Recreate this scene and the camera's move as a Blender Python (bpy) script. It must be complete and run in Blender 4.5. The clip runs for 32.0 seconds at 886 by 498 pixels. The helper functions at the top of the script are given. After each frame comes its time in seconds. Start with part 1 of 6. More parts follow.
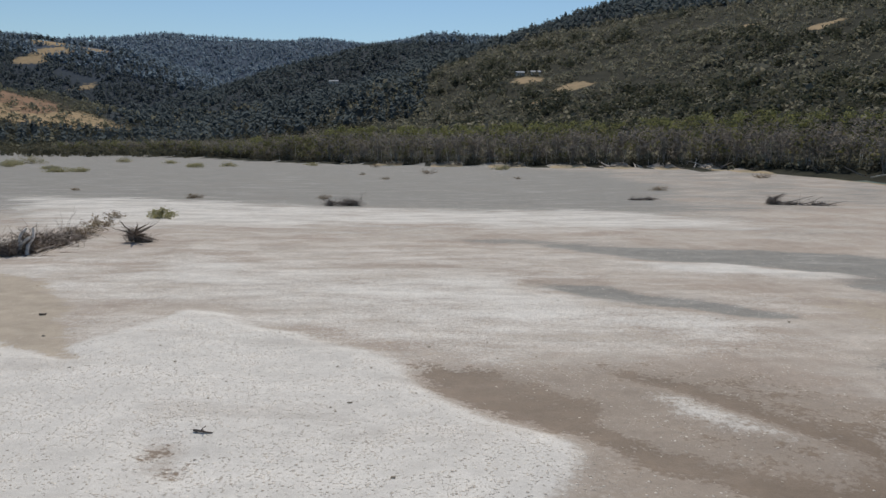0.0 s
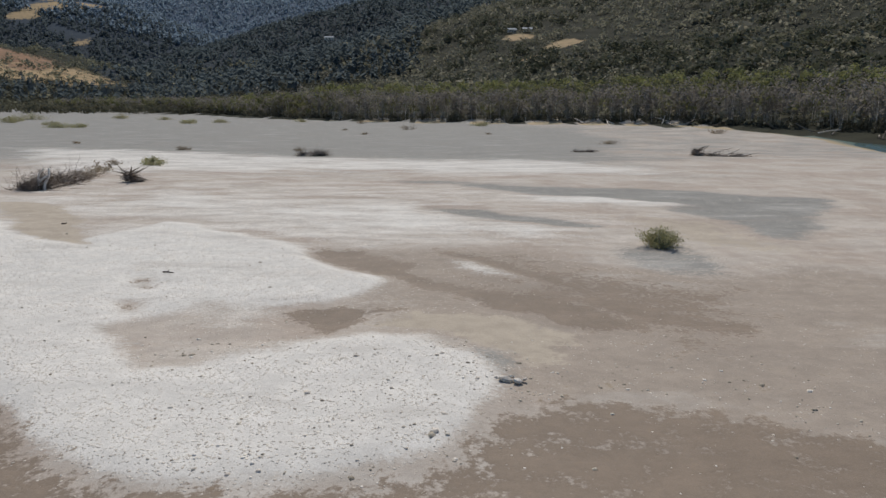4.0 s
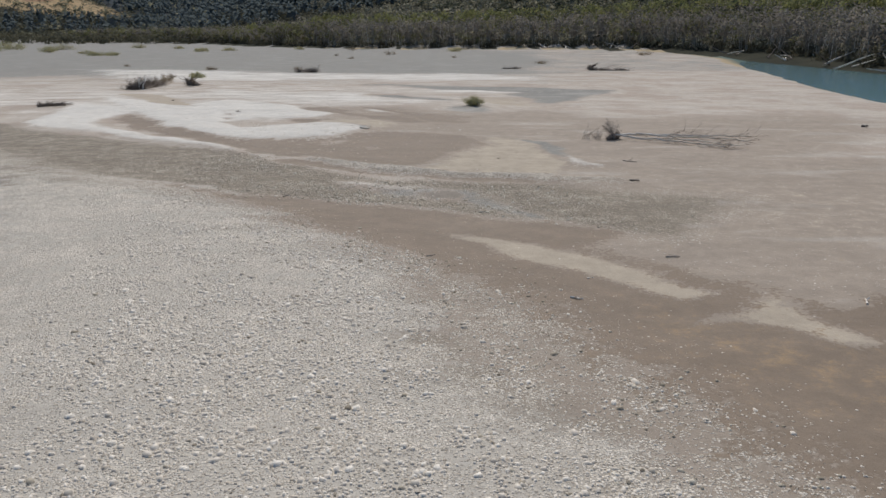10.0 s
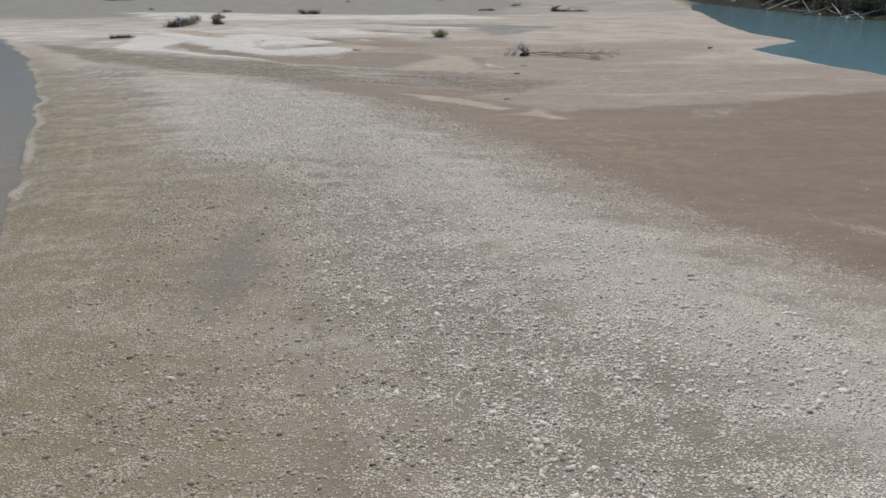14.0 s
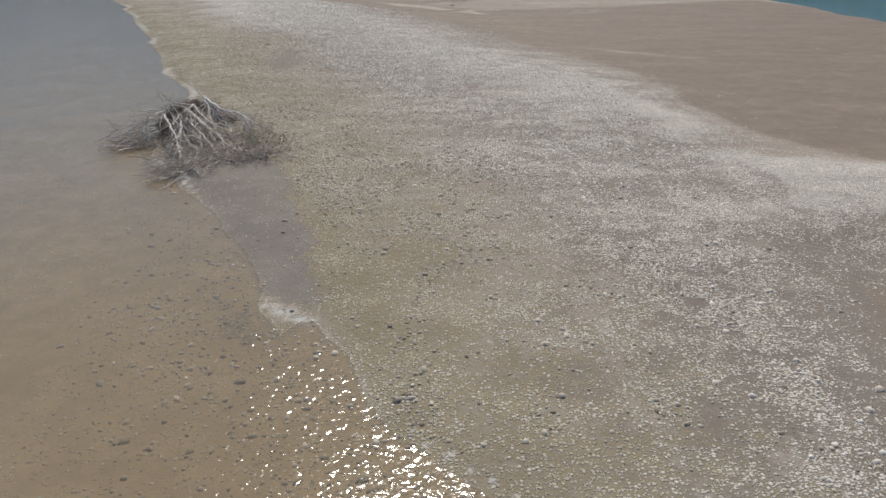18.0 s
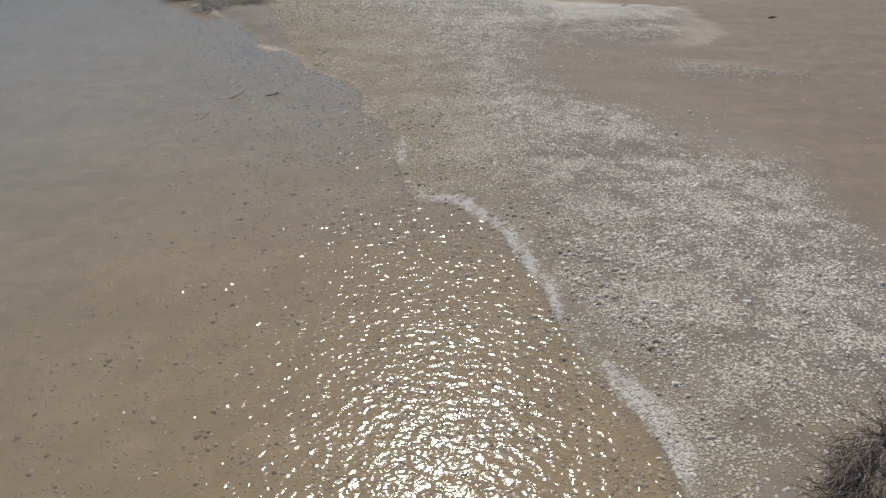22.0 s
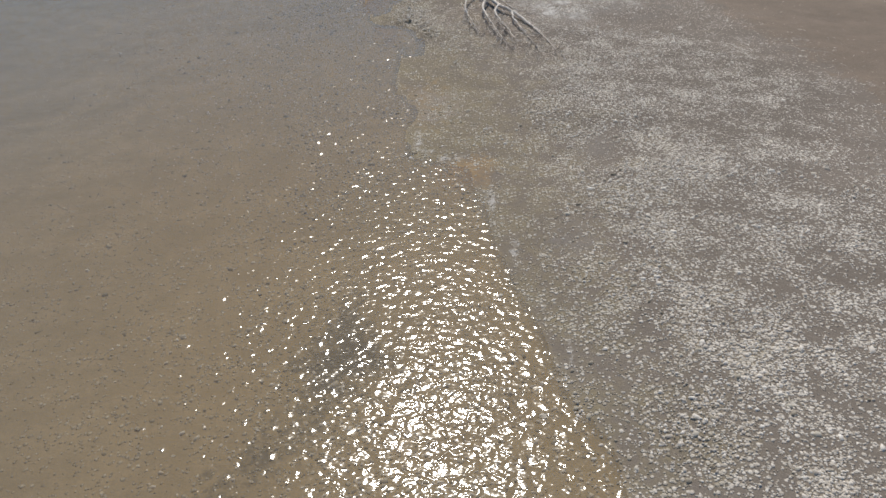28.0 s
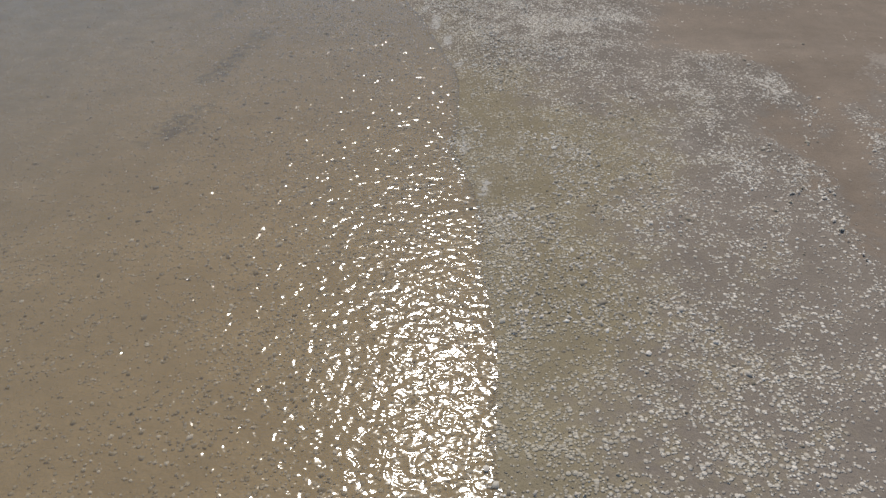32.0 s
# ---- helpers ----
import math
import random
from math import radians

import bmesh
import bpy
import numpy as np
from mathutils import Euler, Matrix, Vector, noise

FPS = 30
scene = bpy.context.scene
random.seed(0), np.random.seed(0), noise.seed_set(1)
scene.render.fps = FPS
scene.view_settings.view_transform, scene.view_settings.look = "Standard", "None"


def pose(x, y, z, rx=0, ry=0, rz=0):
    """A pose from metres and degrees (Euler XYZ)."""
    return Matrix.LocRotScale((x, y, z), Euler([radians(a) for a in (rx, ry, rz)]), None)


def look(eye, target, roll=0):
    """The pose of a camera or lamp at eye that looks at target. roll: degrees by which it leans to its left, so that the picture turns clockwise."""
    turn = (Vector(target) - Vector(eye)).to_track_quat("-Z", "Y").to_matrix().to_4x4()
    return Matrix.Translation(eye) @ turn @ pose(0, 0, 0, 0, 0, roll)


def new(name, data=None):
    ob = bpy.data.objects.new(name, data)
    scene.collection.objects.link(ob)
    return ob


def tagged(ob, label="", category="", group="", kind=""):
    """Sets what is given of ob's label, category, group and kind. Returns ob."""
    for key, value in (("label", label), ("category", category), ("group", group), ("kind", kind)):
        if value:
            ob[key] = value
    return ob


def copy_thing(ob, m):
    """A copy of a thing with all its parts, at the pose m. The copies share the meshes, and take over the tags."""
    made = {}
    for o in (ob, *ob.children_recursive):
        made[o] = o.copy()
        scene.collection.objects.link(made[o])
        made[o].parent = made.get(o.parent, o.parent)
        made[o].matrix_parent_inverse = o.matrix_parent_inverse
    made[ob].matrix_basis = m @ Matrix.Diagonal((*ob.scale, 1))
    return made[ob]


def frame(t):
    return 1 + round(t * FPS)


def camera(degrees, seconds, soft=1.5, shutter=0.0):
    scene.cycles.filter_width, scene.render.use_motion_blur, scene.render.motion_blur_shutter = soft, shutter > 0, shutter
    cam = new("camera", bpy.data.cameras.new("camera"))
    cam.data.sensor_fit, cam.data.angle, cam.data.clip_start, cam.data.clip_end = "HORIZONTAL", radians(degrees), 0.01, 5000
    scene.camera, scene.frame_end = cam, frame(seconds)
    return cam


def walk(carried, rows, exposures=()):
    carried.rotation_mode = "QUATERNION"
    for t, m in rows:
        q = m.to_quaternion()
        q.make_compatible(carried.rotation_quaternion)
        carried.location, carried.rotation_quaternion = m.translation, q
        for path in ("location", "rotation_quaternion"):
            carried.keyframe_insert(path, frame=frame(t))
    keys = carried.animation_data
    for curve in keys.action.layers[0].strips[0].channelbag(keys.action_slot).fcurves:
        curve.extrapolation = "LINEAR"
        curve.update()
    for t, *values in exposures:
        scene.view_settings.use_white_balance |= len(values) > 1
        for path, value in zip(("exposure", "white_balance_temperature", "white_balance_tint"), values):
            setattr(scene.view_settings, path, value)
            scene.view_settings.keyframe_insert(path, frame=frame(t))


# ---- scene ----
cam = camera(62.18, 32.0)
EXPOSURES = [(0, -0.08), (3, -0.05), (6, 0.04), (9, 0.03), (12, -0.02), (16, 0.03), (18, 0.11), (22, 0.09), (26, 0.03), (32, -0.02)]
PATH = [
    (0, (0.004, 0.001, 9.449), (-0.010, 9.903, 8.053), 0.47),
    (0.5, (1.031, -1.509, 9.497), (1.010, 8.384, 8.032), 0.49),
    (1, (1.959, -3.005, 9.496), (1.940, 6.876, 7.958), 0.52),
    (1.5, (2.894, -4.630, 9.503), (2.879, 5.241, 7.898), 0.52),
    (2, (3.820, -6.375, 9.544), (3.805, 3.483, 7.867), 0.51),
    (2.5, (4.666, -8.384, 9.566), (4.660, 1.462, 7.816), 0.53),
    (3, (5.486, -10.638, 9.526), (5.485, -0.804, 7.710), 0.54),
    (3.5, (6.350, -13.381, 9.527), (6.351, -3.561, 7.642), 0.54),
    (4, (7.304, -16.590, 9.556), (7.304, -6.783, 7.600), 0.51),
    (4.5, (8.319, -20.225, 9.607), (8.315, -10.433, 7.578), 0.45),
    (5, (9.366, -24.246, 9.675), (9.356, -14.470, 7.571), 0.39),
    (5.5, (10.418, -28.615, 9.758), (10.401, -18.856, 7.576), 0.34),
    (6, (11.445, -33.292, 9.858), (11.423, -23.551, 7.596), 0.29),
    (6.5, (12.379, -38.009, 9.972), (12.361, -28.287, 7.632), 0.25),
    (7, (13.219, -42.455, 9.956), (13.199, -32.751, 7.540), 0.21),
    (7.5, (14.137, -47.168, 9.967), (14.112, -37.483, 7.477), 0.16),
    (8, (14.996, -51.430, 9.971), (14.963, -41.765, 7.407), 0.13),
    (8.5, (15.870, -55.905, 9.969), (15.829, -46.259, 7.332), 0.11),
    (9, (16.706, -60.513, 9.999), (16.663, -50.887, 7.288), 0.09),
    (9.5, (17.520, -65.180, 10.019), (17.475, -55.577, 7.231), 0.03),
    (10, (18.335, -69.961, 10.138), (18.281, -60.380, 7.274), -0.03),
    (10.5, (18.986, -74.578, 10.260), (18.932, -65.022, 7.316), -0.07),
    (11, (19.594, -78.792, 10.347), (19.539, -69.257, 7.331), -0.12),
    (11.5, (20.240, -83.385, 10.403), (20.185, -73.876, 7.308), -0.19),
    (12, (20.895, -87.997, 10.490), (20.834, -78.514, 7.316), -0.26),
    (12.5, (21.455, -92.502, 10.642), (21.393, -83.048, 7.386), -0.28),
    (13, (22.081, -96.842, 10.753), (22.019, -87.418, 7.410), -0.23),
    (13.5, (22.625, -101.123, 10.859), (22.566, -91.730, 7.429), -0.19),
    (14, (23.240, -105.661, 10.987), (23.183, -96.301, 7.467), -0.23),
    (14.5, (23.867, -110.278, 11.094), (23.803, -100.952, 7.485), -0.31),
    (15, (24.447, -114.792, 11.132), (24.369, -105.499, 7.442), -0.40),
    (15.5, (24.920, -119.024, 11.046), (24.831, -109.760, 7.283), -0.46),
    (16, (25.227, -122.794, 10.758), (25.155, -113.553, 6.937), -0.46),
    (16.5, (25.824, -127.107, 10.621), (25.755, -117.883, 6.760), -0.37),
    (17, (26.354, -131.414, 10.590), (26.320, -122.215, 6.667), -0.26),
    (17.5, (26.897, -135.575, 10.622), (26.890, -126.413, 6.615), -0.19),
    (18, (27.444, -139.452, 10.586), (27.450, -130.334, 6.480), -0.17),
    (18.5, (28.129, -143.260, 10.600), (28.136, -134.181, 6.409), -0.16),
    (19, (28.781, -147.025, 10.627), (28.804, -137.983, 6.358), -0.14),
    (19.5, (29.483, -150.513, 10.520), (29.505, -141.501, 6.186), -0.09),
    (20, (30.217, -153.920, 10.511), (30.235, -144.940, 6.110), -0.03),
    (20.5, (30.975, -157.308, 10.541), (30.994, -148.365, 6.065), 0.02),
    (21, (31.782, -160.679, 10.584), (31.801, -151.777, 6.029), 0.05),
    (21.5, (32.657, -163.921, 10.618), (32.663, -155.063, 5.979), 0.07),
    (22, (33.546, -166.847, 10.572), (33.557, -158.036, 5.843), 0.04),
    (22.5, (34.461, -169.846, 10.614), (34.468, -161.081, 5.800), -0.00),
    (23, (35.398, -172.848, 10.600), (35.388, -164.122, 5.715), -0.08),
    (23.5, (36.301, -175.979, 10.637), (36.276, -167.294, 5.680), -0.15),
    (24, (37.181, -179.259, 10.686), (37.146, -170.616, 5.657), -0.20),
    (24.5, (37.979, -182.471, 10.673), (37.939, -173.875, 5.564), -0.23),
    (25, (38.731, -185.687, 10.631), (38.676, -177.133, 5.451), -0.25),
    (25.5, (39.421, -188.812, 10.607), (39.367, -180.304, 5.352), -0.25),
    (26, (40.065, -191.755, 10.562), (40.037, -183.295, 5.229), -0.25),
    (26.5, (40.678, -194.621, 10.502), (40.684, -186.211, 5.092), -0.24),
    (27, (41.280, -197.516, 10.431), (41.315, -189.153, 4.949), -0.23),
    (27.5, (41.888, -200.545, 10.352), (41.932, -192.225, 4.804), -0.21),
    (28, (42.519, -203.812, 10.265), (42.533, -195.529, 4.663), -0.18),
    (28.5, (43.155, -207.062, 10.157), (43.153, -198.816, 4.499), -0.15),
    (29, (43.789, -210.440, 10.130), (43.772, -202.242, 4.404), -0.13),
    (29.5, (44.452, -213.684, 10.079), (44.433, -205.541, 4.275), -0.10),
    (30, (45.114, -216.854, 10.025), (45.093, -208.767, 4.144), -0.09),
    (30.5, (45.785, -219.937, 9.945), (45.765, -211.903, 3.991), -0.10),
    (31, (46.396, -222.945, 9.855), (46.375, -214.959, 3.837), -0.11),
    (31.5, (46.848, -225.025, 9.809), (46.837, -217.050, 3.775), -0.16),
    (32, (47.218, -226.324, 9.821), (47.201, -218.355, 3.779), -0.21),
]
walk(cam, [(t, look(eye, target, roll)) for t, eye, target, roll in PATH], EXPOSURES)

# ---- light ----
SUN_UP = 50.0
world = bpy.data.worlds.new("sky")
scene.world = world
world.use_nodes = True
wn = world.node_tree.nodes
wl = world.node_tree.links
sky = wn.new("ShaderNodeTexSky")
sky.sky_type = 'NISHITA'
sky.sun_disc = False
sky.sun_elevation = radians(SUN_UP)
sky.sun_rotation = 0.0
sky.air_density, sky.dust_density, sky.ozone_density = 1.3, 0.0, 6.0
wl.new(sky.outputs[0], wn["Background"].inputs[0])
wn["Background"].inputs[1].default_value = 0.085
sun = new("sun", bpy.data.lights.new("sun", 'SUN'))
sun.data.energy, sun.data.angle, sun.data.color = 3.8, radians(0.53), (1.0, 0.935, 0.845)
sun.matrix_world = look((0, math.cos(radians(SUN_UP)) * 100, math.sin(radians(SUN_UP)) * 100), (0, 0, 0))


# ---- materials ----
class Mat:
    """Small helper round a node material."""

    def __init__(self, name, rough=0.8, spec=0.3):
        self.m = bpy.data.materials.new(name)
        self.m.use_nodes = True
        self.n, self.l = self.m.node_tree.nodes, self.m.node_tree.links
        self.bsdf = self.n["Principled BSDF"]
        self.bsdf.inputs["Roughness"].default_value = rough
        self.bsdf.inputs["Specular IOR Level"].default_value = spec
        self.pos = self.n.new("ShaderNodeNewGeometry")

    def put(self, sock, value):
        if isinstance(value, (int, float)):
            sock.default_value = value
        elif isinstance(value, tuple):
            sock.default_value = (*value, 1.0) if len(value) == 3 and sock.type == 'RGBA' else value
        else:
            self.l.new(value, sock)

    def noise(self, scale, detail=4.0, rough=0.55, vec=None, stretch=None):
        vec = vec or self.pos.outputs["Position"]
        if stretch:
            mp = self.n.new("ShaderNodeMapping")
            mp.inputs["Scale"].default_value = stretch
            self.l.new(vec, mp.inputs[0])
            vec = mp.outputs[0]
        t = self.n.new("ShaderNodeTexNoise")
        t.inputs["Scale"].default_value, t.inputs["Detail"].default_value, t.inputs["Roughness"].default_value = scale, detail, rough
        self.l.new(vec, t.inputs["Vector"])
        return t.outputs[0]

    def cells(self, scale, feature='F1', vec=None):
        t = self.n.new("ShaderNodeTexVoronoi")
        t.feature = feature
        t.inputs["Scale"].default_value = scale
        self.l.new(vec or self.pos.outputs["Position"], t.inputs["Vector"])
        return t

    def math(self, op, a, b=0.0, clamp=False):
        t = self.n.new("ShaderNodeMath")
        t.operation, t.use_clamp = op, clamp
        self.put(t.inputs[0], a)
        self.put(t.inputs[1], b)
        return t.outputs[0]

    def ramp(self, fac, lo, hi, a=0.0, b=1.0):
        t = self.n.new("ShaderNodeMapRange")
        t.interpolation_type = 'SMOOTHSTEP'
        for i, v in enumerate((fac, lo, hi, a, b)):
            self.put(t.inputs[i], v)
        return t.outputs[0]

    def mix(self, fac, a, b, how='MIX'):
        t = self.n.new("ShaderNodeMix")
        t.data_type, t.blend_type = 'RGBA', how
        self.put(t.inputs[0], fac)
        self.put(t.inputs[6], a)
        self.put(t.inputs[7], b)
        return t.outputs[2]

    def attr(self, name):
        t = self.n.new("ShaderNodeAttribute")
        t.attribute_name = name
        return t.outputs["Fac"]

    def bump(self, height, distance, strength=1.0, after=None):
        t = self.n.new("ShaderNodeBump")
        t.inputs["Strength"].default_value, t.inputs["Distance"].default_value = strength, distance
        self.l.new(height, t.inputs["Height"])
        if after:
            self.l.new(after, t.inputs["Normal"])
        return t.outputs[0]

    def done(self, color, normal=None, rough=None):
        self.put(self.bsdf.inputs["Base Color"], color)
        if normal:
            self.l.new(normal, self.bsdf.inputs["Normal"])
        if rough is not None:
            self.put(self.bsdf.inputs["Roughness"], rough)
        return self.m


def ground_material():
    k = Mat("river_bar", 0.9, 0.1)
    edge = k.noise(0.9, 6.0, 0.7)
    broad = k.noise(0.11, 4.0, 0.6)
    flow = k.noise(0.35, 6.0, 0.65, stretch=(0.35, 1.0, 1.0))
    fine = k.noise(5.0, 5.0, 0.7)
    grit = k.noise(30.0, 3.0, 0.6)
    thin = k.noise(0.28, 7.0, 0.65, stretch=(0.3, 1.0, 1.0))
    wob = k.math('ADD', k.math('MULTIPLY', k.math('SUBTRACT', edge, 0.5), 1.5), k.math('MULTIPLY', k.math('SUBTRACT', fine, 0.5), 1.1))
    streak = k.math('ADD', k.math('MULTIPLY', k.math('SUBTRACT', flow, 0.5), 0.9), k.math('MULTIPLY', k.math('SUBTRACT', fine, 0.5), 0.9))

    def mask(name, lo=0.38, hi=0.62, by=None):
        return k.ramp(k.math('ADD', k.attr(name), by or wob), lo, hi)

    white, grey, pale = mask("white", 0.3, 0.7, streak), mask("grey", 0.35, 0.65, streak), mask("pale", 0.36, 0.64)
    cobble, olive, gravel = mask("cobble", 0.25, 0.75), mask("olive", 0.1, 0.9), mask("gravel", 0.3, 0.7)
    mud, rust, spit = mask("mud", 0.38, 0.62), mask("rust", 0.2, 0.8), mask("spit", 0.36, 0.6)
    bare = mask("bare", 0.35, 0.65)
    bed = k.ramp(k.attr("bed"), 0.3, 0.7)
    # sand, silt and the ground between the pebbles
    base = k.mix(k.ramp(broad, 0.42, 0.62), (0.43, 0.378, 0.32), (0.365, 0.305, 0.25))
    base = k.mix(mask("tan", 0.3, 0.7, streak), base, (0.31, 0.26, 0.21))
    base = k.mix(grey, base, (0.232, 0.223, 0.200))
    base = k.mix(white, base, (0.598, 0.568, 0.514))
    base = k.mix(k.ramp(thin, 0.52, 0.66, 0.0, 0.25), base, (0.28, 0.235, 0.195))
    base = k.mix(k.ramp(thin, 0.48, 0.34, 0.0, 0.25), base, (0.54, 0.51, 0.46))
    base = k.mix(gravel, base, (0.222, 0.187, 0.146))
    base = k.mix(cobble, base, (0.255, 0.22, 0.176))
    base = k.mix(k.math('MULTIPLY', cobble, k.math('MULTIPLY', white, 0.75)), base, (0.56, 0.515, 0.445))
    base = k.mix(k.math('MULTIPLY', bare, 0.8), base, (0.195, 0.163, 0.132))
    base = k.mix(k.math('MULTIPLY', olive, 0.85), base, (0.246, 0.203, 0.124))
    base = k.mix(pale, base, (0.38, 0.325, 0.255))
    base = k.mix(mud, base, (0.205, 0.160, 0.119))
    base = k.mix(k.math('MULTIPLY', mud, k.ramp(thin, 0.5, 0.68, 0.0, 0.3)), base, (0.275, 0.222, 0.172))
    base = k.mix(spit, base, (0.210, 0.182, 0.152))
    base = k.mix(k.ramp(k.math('ADD', k.attr("rim"), k.math('MULTIPLY', k.math('SUBTRACT', fine, 0.5), 1.4)), 0.4, 0.65, 0.0, 0.85), base, (0.50, 0.465, 0.42))
    base = k.mix(bed, base, (0.36, 0.282, 0.174))
    # bed greyed offshore for deeper water and, in part, as painted sky reflection
    base = k.mix(k.math('MULTIPLY', bed, k.ramp(k.attr("offshore"), 0.1, 1.0, 0.0, 0.4)), base, (0.25, 0.25, 0.225))
    base = k.mix(k.math('MULTIPLY', mask("weed", 0.3, 0.7), 0.8), base, (0.12, 0.11, 0.09))
    base = k.mix(k.math('MULTIPLY', rust, 0.8), base, (0.315, 0.218, 0.12))
    base = k.mix(k.ramp(k.attr("deep"), 0.1, 0.9), base, (0.07, 0.11, 0.10))
    # pebbles too small to stand as stones of their own
    smooth = k.math('MAXIMUM', k.math('MAXIMUM', mud, spit), pale)
    density = k.math('ADD', k.math('ADD', k.math('MULTIPLY', k.attr("cobble"), 1.1), k.math('MULTIPLY', k.attr("gravel"), 0.5)), k.math('ADD', k.math('MULTIPLY', k.attr("olive"), 0.65), k.math('MULTIPLY', k.attr("white"), 0.16)))
    density = k.math('MULTIPLY', k.math('ADD', density, 0.02), k.ramp(edge, 0.38, 0.58, 0.25, 1.25))
    density = k.math('MULTIPLY', density, k.math('SUBTRACT', 1.0, k.math('MULTIPLY', smooth, 0.88)))
    density = k.math('MULTIPLY', density, k.math('SUBTRACT', 1.0, k.math('MULTIPLY', bare, 0.3)))
    density = k.math('MULTIPLY', density, k.ramp(flow, 0.38, 0.58, 0.5, 1.15))
    density = k.math('MULTIPLY', density, k.ramp(bed, 0.0, 1.0, 1.0, 0.25))
    warm = k.math('MAXIMUM', olive, k.math('MAXIMUM', bed, k.math('MULTIPLY', gravel, 0.7)))
    relief = None
    for scale, size in ((10.5, 0.58), (18.0, 0.6)):
        cell = k.cells(scale)
        rgb = k.n.new("ShaderNodeSeparateColor")
        k.l.new(cell.outputs["Color"], rgb.inputs[0])
        here = k.math('MULTIPLY', k.ramp(cell.outputs["Distance"], size, size - 0.16), k.math('LESS_THAN', rgb.outputs[0], density))
        tone = k.mix(rgb.outputs[1], (0.33, 0.287, 0.232), (0.70, 0.64, 0.555))
        tone = k.mix(k.math('MULTIPLY', warm, 0.7), tone, k.mix(rgb.outputs[2], (0.21, 0.178, 0.122), (0.44, 0.39, 0.295)))
        base = k.mix(k.math('MULTIPLY', here, 0.92), base, tone)
        bulge = k.math('MULTIPLY', here, k.math('SUBTRACT', 1.0, cell.outputs["Distance"]))
        relief = bulge if relief is None else k.math('MAXIMUM', relief, bulge)
    vary = k.math('MULTIPLY', k.ramp(flow, 0.3, 0.7, 0.93, 1.07), k.math('MULTIPLY', k.ramp(edge, 0.3, 0.7, 0.9, 1.1), k.ramp(grit, 0.25, 0.75, 0.88, 1.1)))
    comb = k.n.new("ShaderNodeCombineColor")
    for i in range(3):
        k.l.new(vary, comb.inputs[i])
    near = k.mix(1.0, base, comb.outputs[0], 'MULTIPLY')
    h = k.math('ADD', k.math('MULTIPLY', relief, 0.8), k.math('ADD', k.math('MULTIPLY', fine, 0.45), k.math('MULTIPLY', grit, 0.12)))
    return k.done(near, k.bump(h, 0.06, 0.9), k.ramp(mud, 0.0, 1.0, 0.9, 0.7))


def hill_material():
    """Soil, dry grass and forest floor of the hills, with haze blued into the floor."""
    k = Mat("hill_country", 0.95, 0.05)
    big = k.noise(0.012, 5.0, 0.6)
    clump = k.noise(0.09, 5.0, 0.7)
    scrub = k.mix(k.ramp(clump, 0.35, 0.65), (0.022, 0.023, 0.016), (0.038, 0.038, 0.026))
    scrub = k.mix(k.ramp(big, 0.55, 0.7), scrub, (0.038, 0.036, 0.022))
    grass = k.mix(k.ramp(clump, 0.4, 0.7), (0.36, 0.26, 0.15), (0.24, 0.19, 0.11))
    red = k.mix(k.ramp(clump, 0.4, 0.7), (0.27, 0.165, 0.105), (0.16, 0.12, 0.08))
    # forest floor kept bluish to stand in for haze
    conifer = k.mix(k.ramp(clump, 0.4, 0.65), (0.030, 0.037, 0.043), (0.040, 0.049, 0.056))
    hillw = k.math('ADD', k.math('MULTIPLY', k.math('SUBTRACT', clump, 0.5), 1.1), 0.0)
    # haze put into the colour: paler and bluer floor under distant woods
    conifer = k.mix(k.attr("far_haze"), conifer, (0.068, 0.092, 0.125))
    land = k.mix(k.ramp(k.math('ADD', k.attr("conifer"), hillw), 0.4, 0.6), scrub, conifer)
    land = k.mix(k.ramp(k.math('ADD', k.attr("meadow"), hillw), 0.4, 0.6), land, grass)
    land = k.mix(k.ramp(k.math('ADD', k.attr("redland"), hillw), 0.4, 0.6), land, red)
    return k.done(land, k.bump(clump, 1.5, 0.5))


def stone_material(name, cols, rough=0.8):
    k = Mat(name, rough, 0.3)
    rnd = k.n.new("ShaderNodeNewGeometry").outputs["Random Per Island"]
    oi = k.n.new("ShaderNodeObjectInfo").outputs["Random"]
    r = k.math('FRACT', k.math('ADD', rnd, oi))
    c = k.mix(k.ramp(r, 0.0, 0.5), cols[0], cols[1])
    c = k.mix(k.ramp(r, 0.5, 1.0), c, cols[2])
    g = k.noise(14.0, 4.0, 0.65)
    c = k.mix(k.ramp(g, 0.3, 0.7, 0.0, 0.35), c, (0.25, 0.22, 0.18))
    return k.done(c, k.bump(k.noise(40.0, 3.0), 0.01, 0.6))


def wood_material(name, a, b, grain=(6.0, 6.0, 1.2), rough=0.85):
    k = Mat(name, rough, 0.2)
    tc = k.n.new("ShaderNodeTexCoord").outputs["Object"]
    g = k.noise(4.0, 5.0, 0.7, vec=tc, stretch=grain)
    f = k.noise(1.1, 4.0, 0.6, vec=tc)
    c = k.mix(k.ramp(g, 0.3, 0.7), a, b)
    c = k.mix(k.ramp(f, 0.52, 0.75, 0.0, 0.6), c, tuple(v * 0.55 for v in a))
    return k.done(c, k.bump(g, 0.02, 0.7))


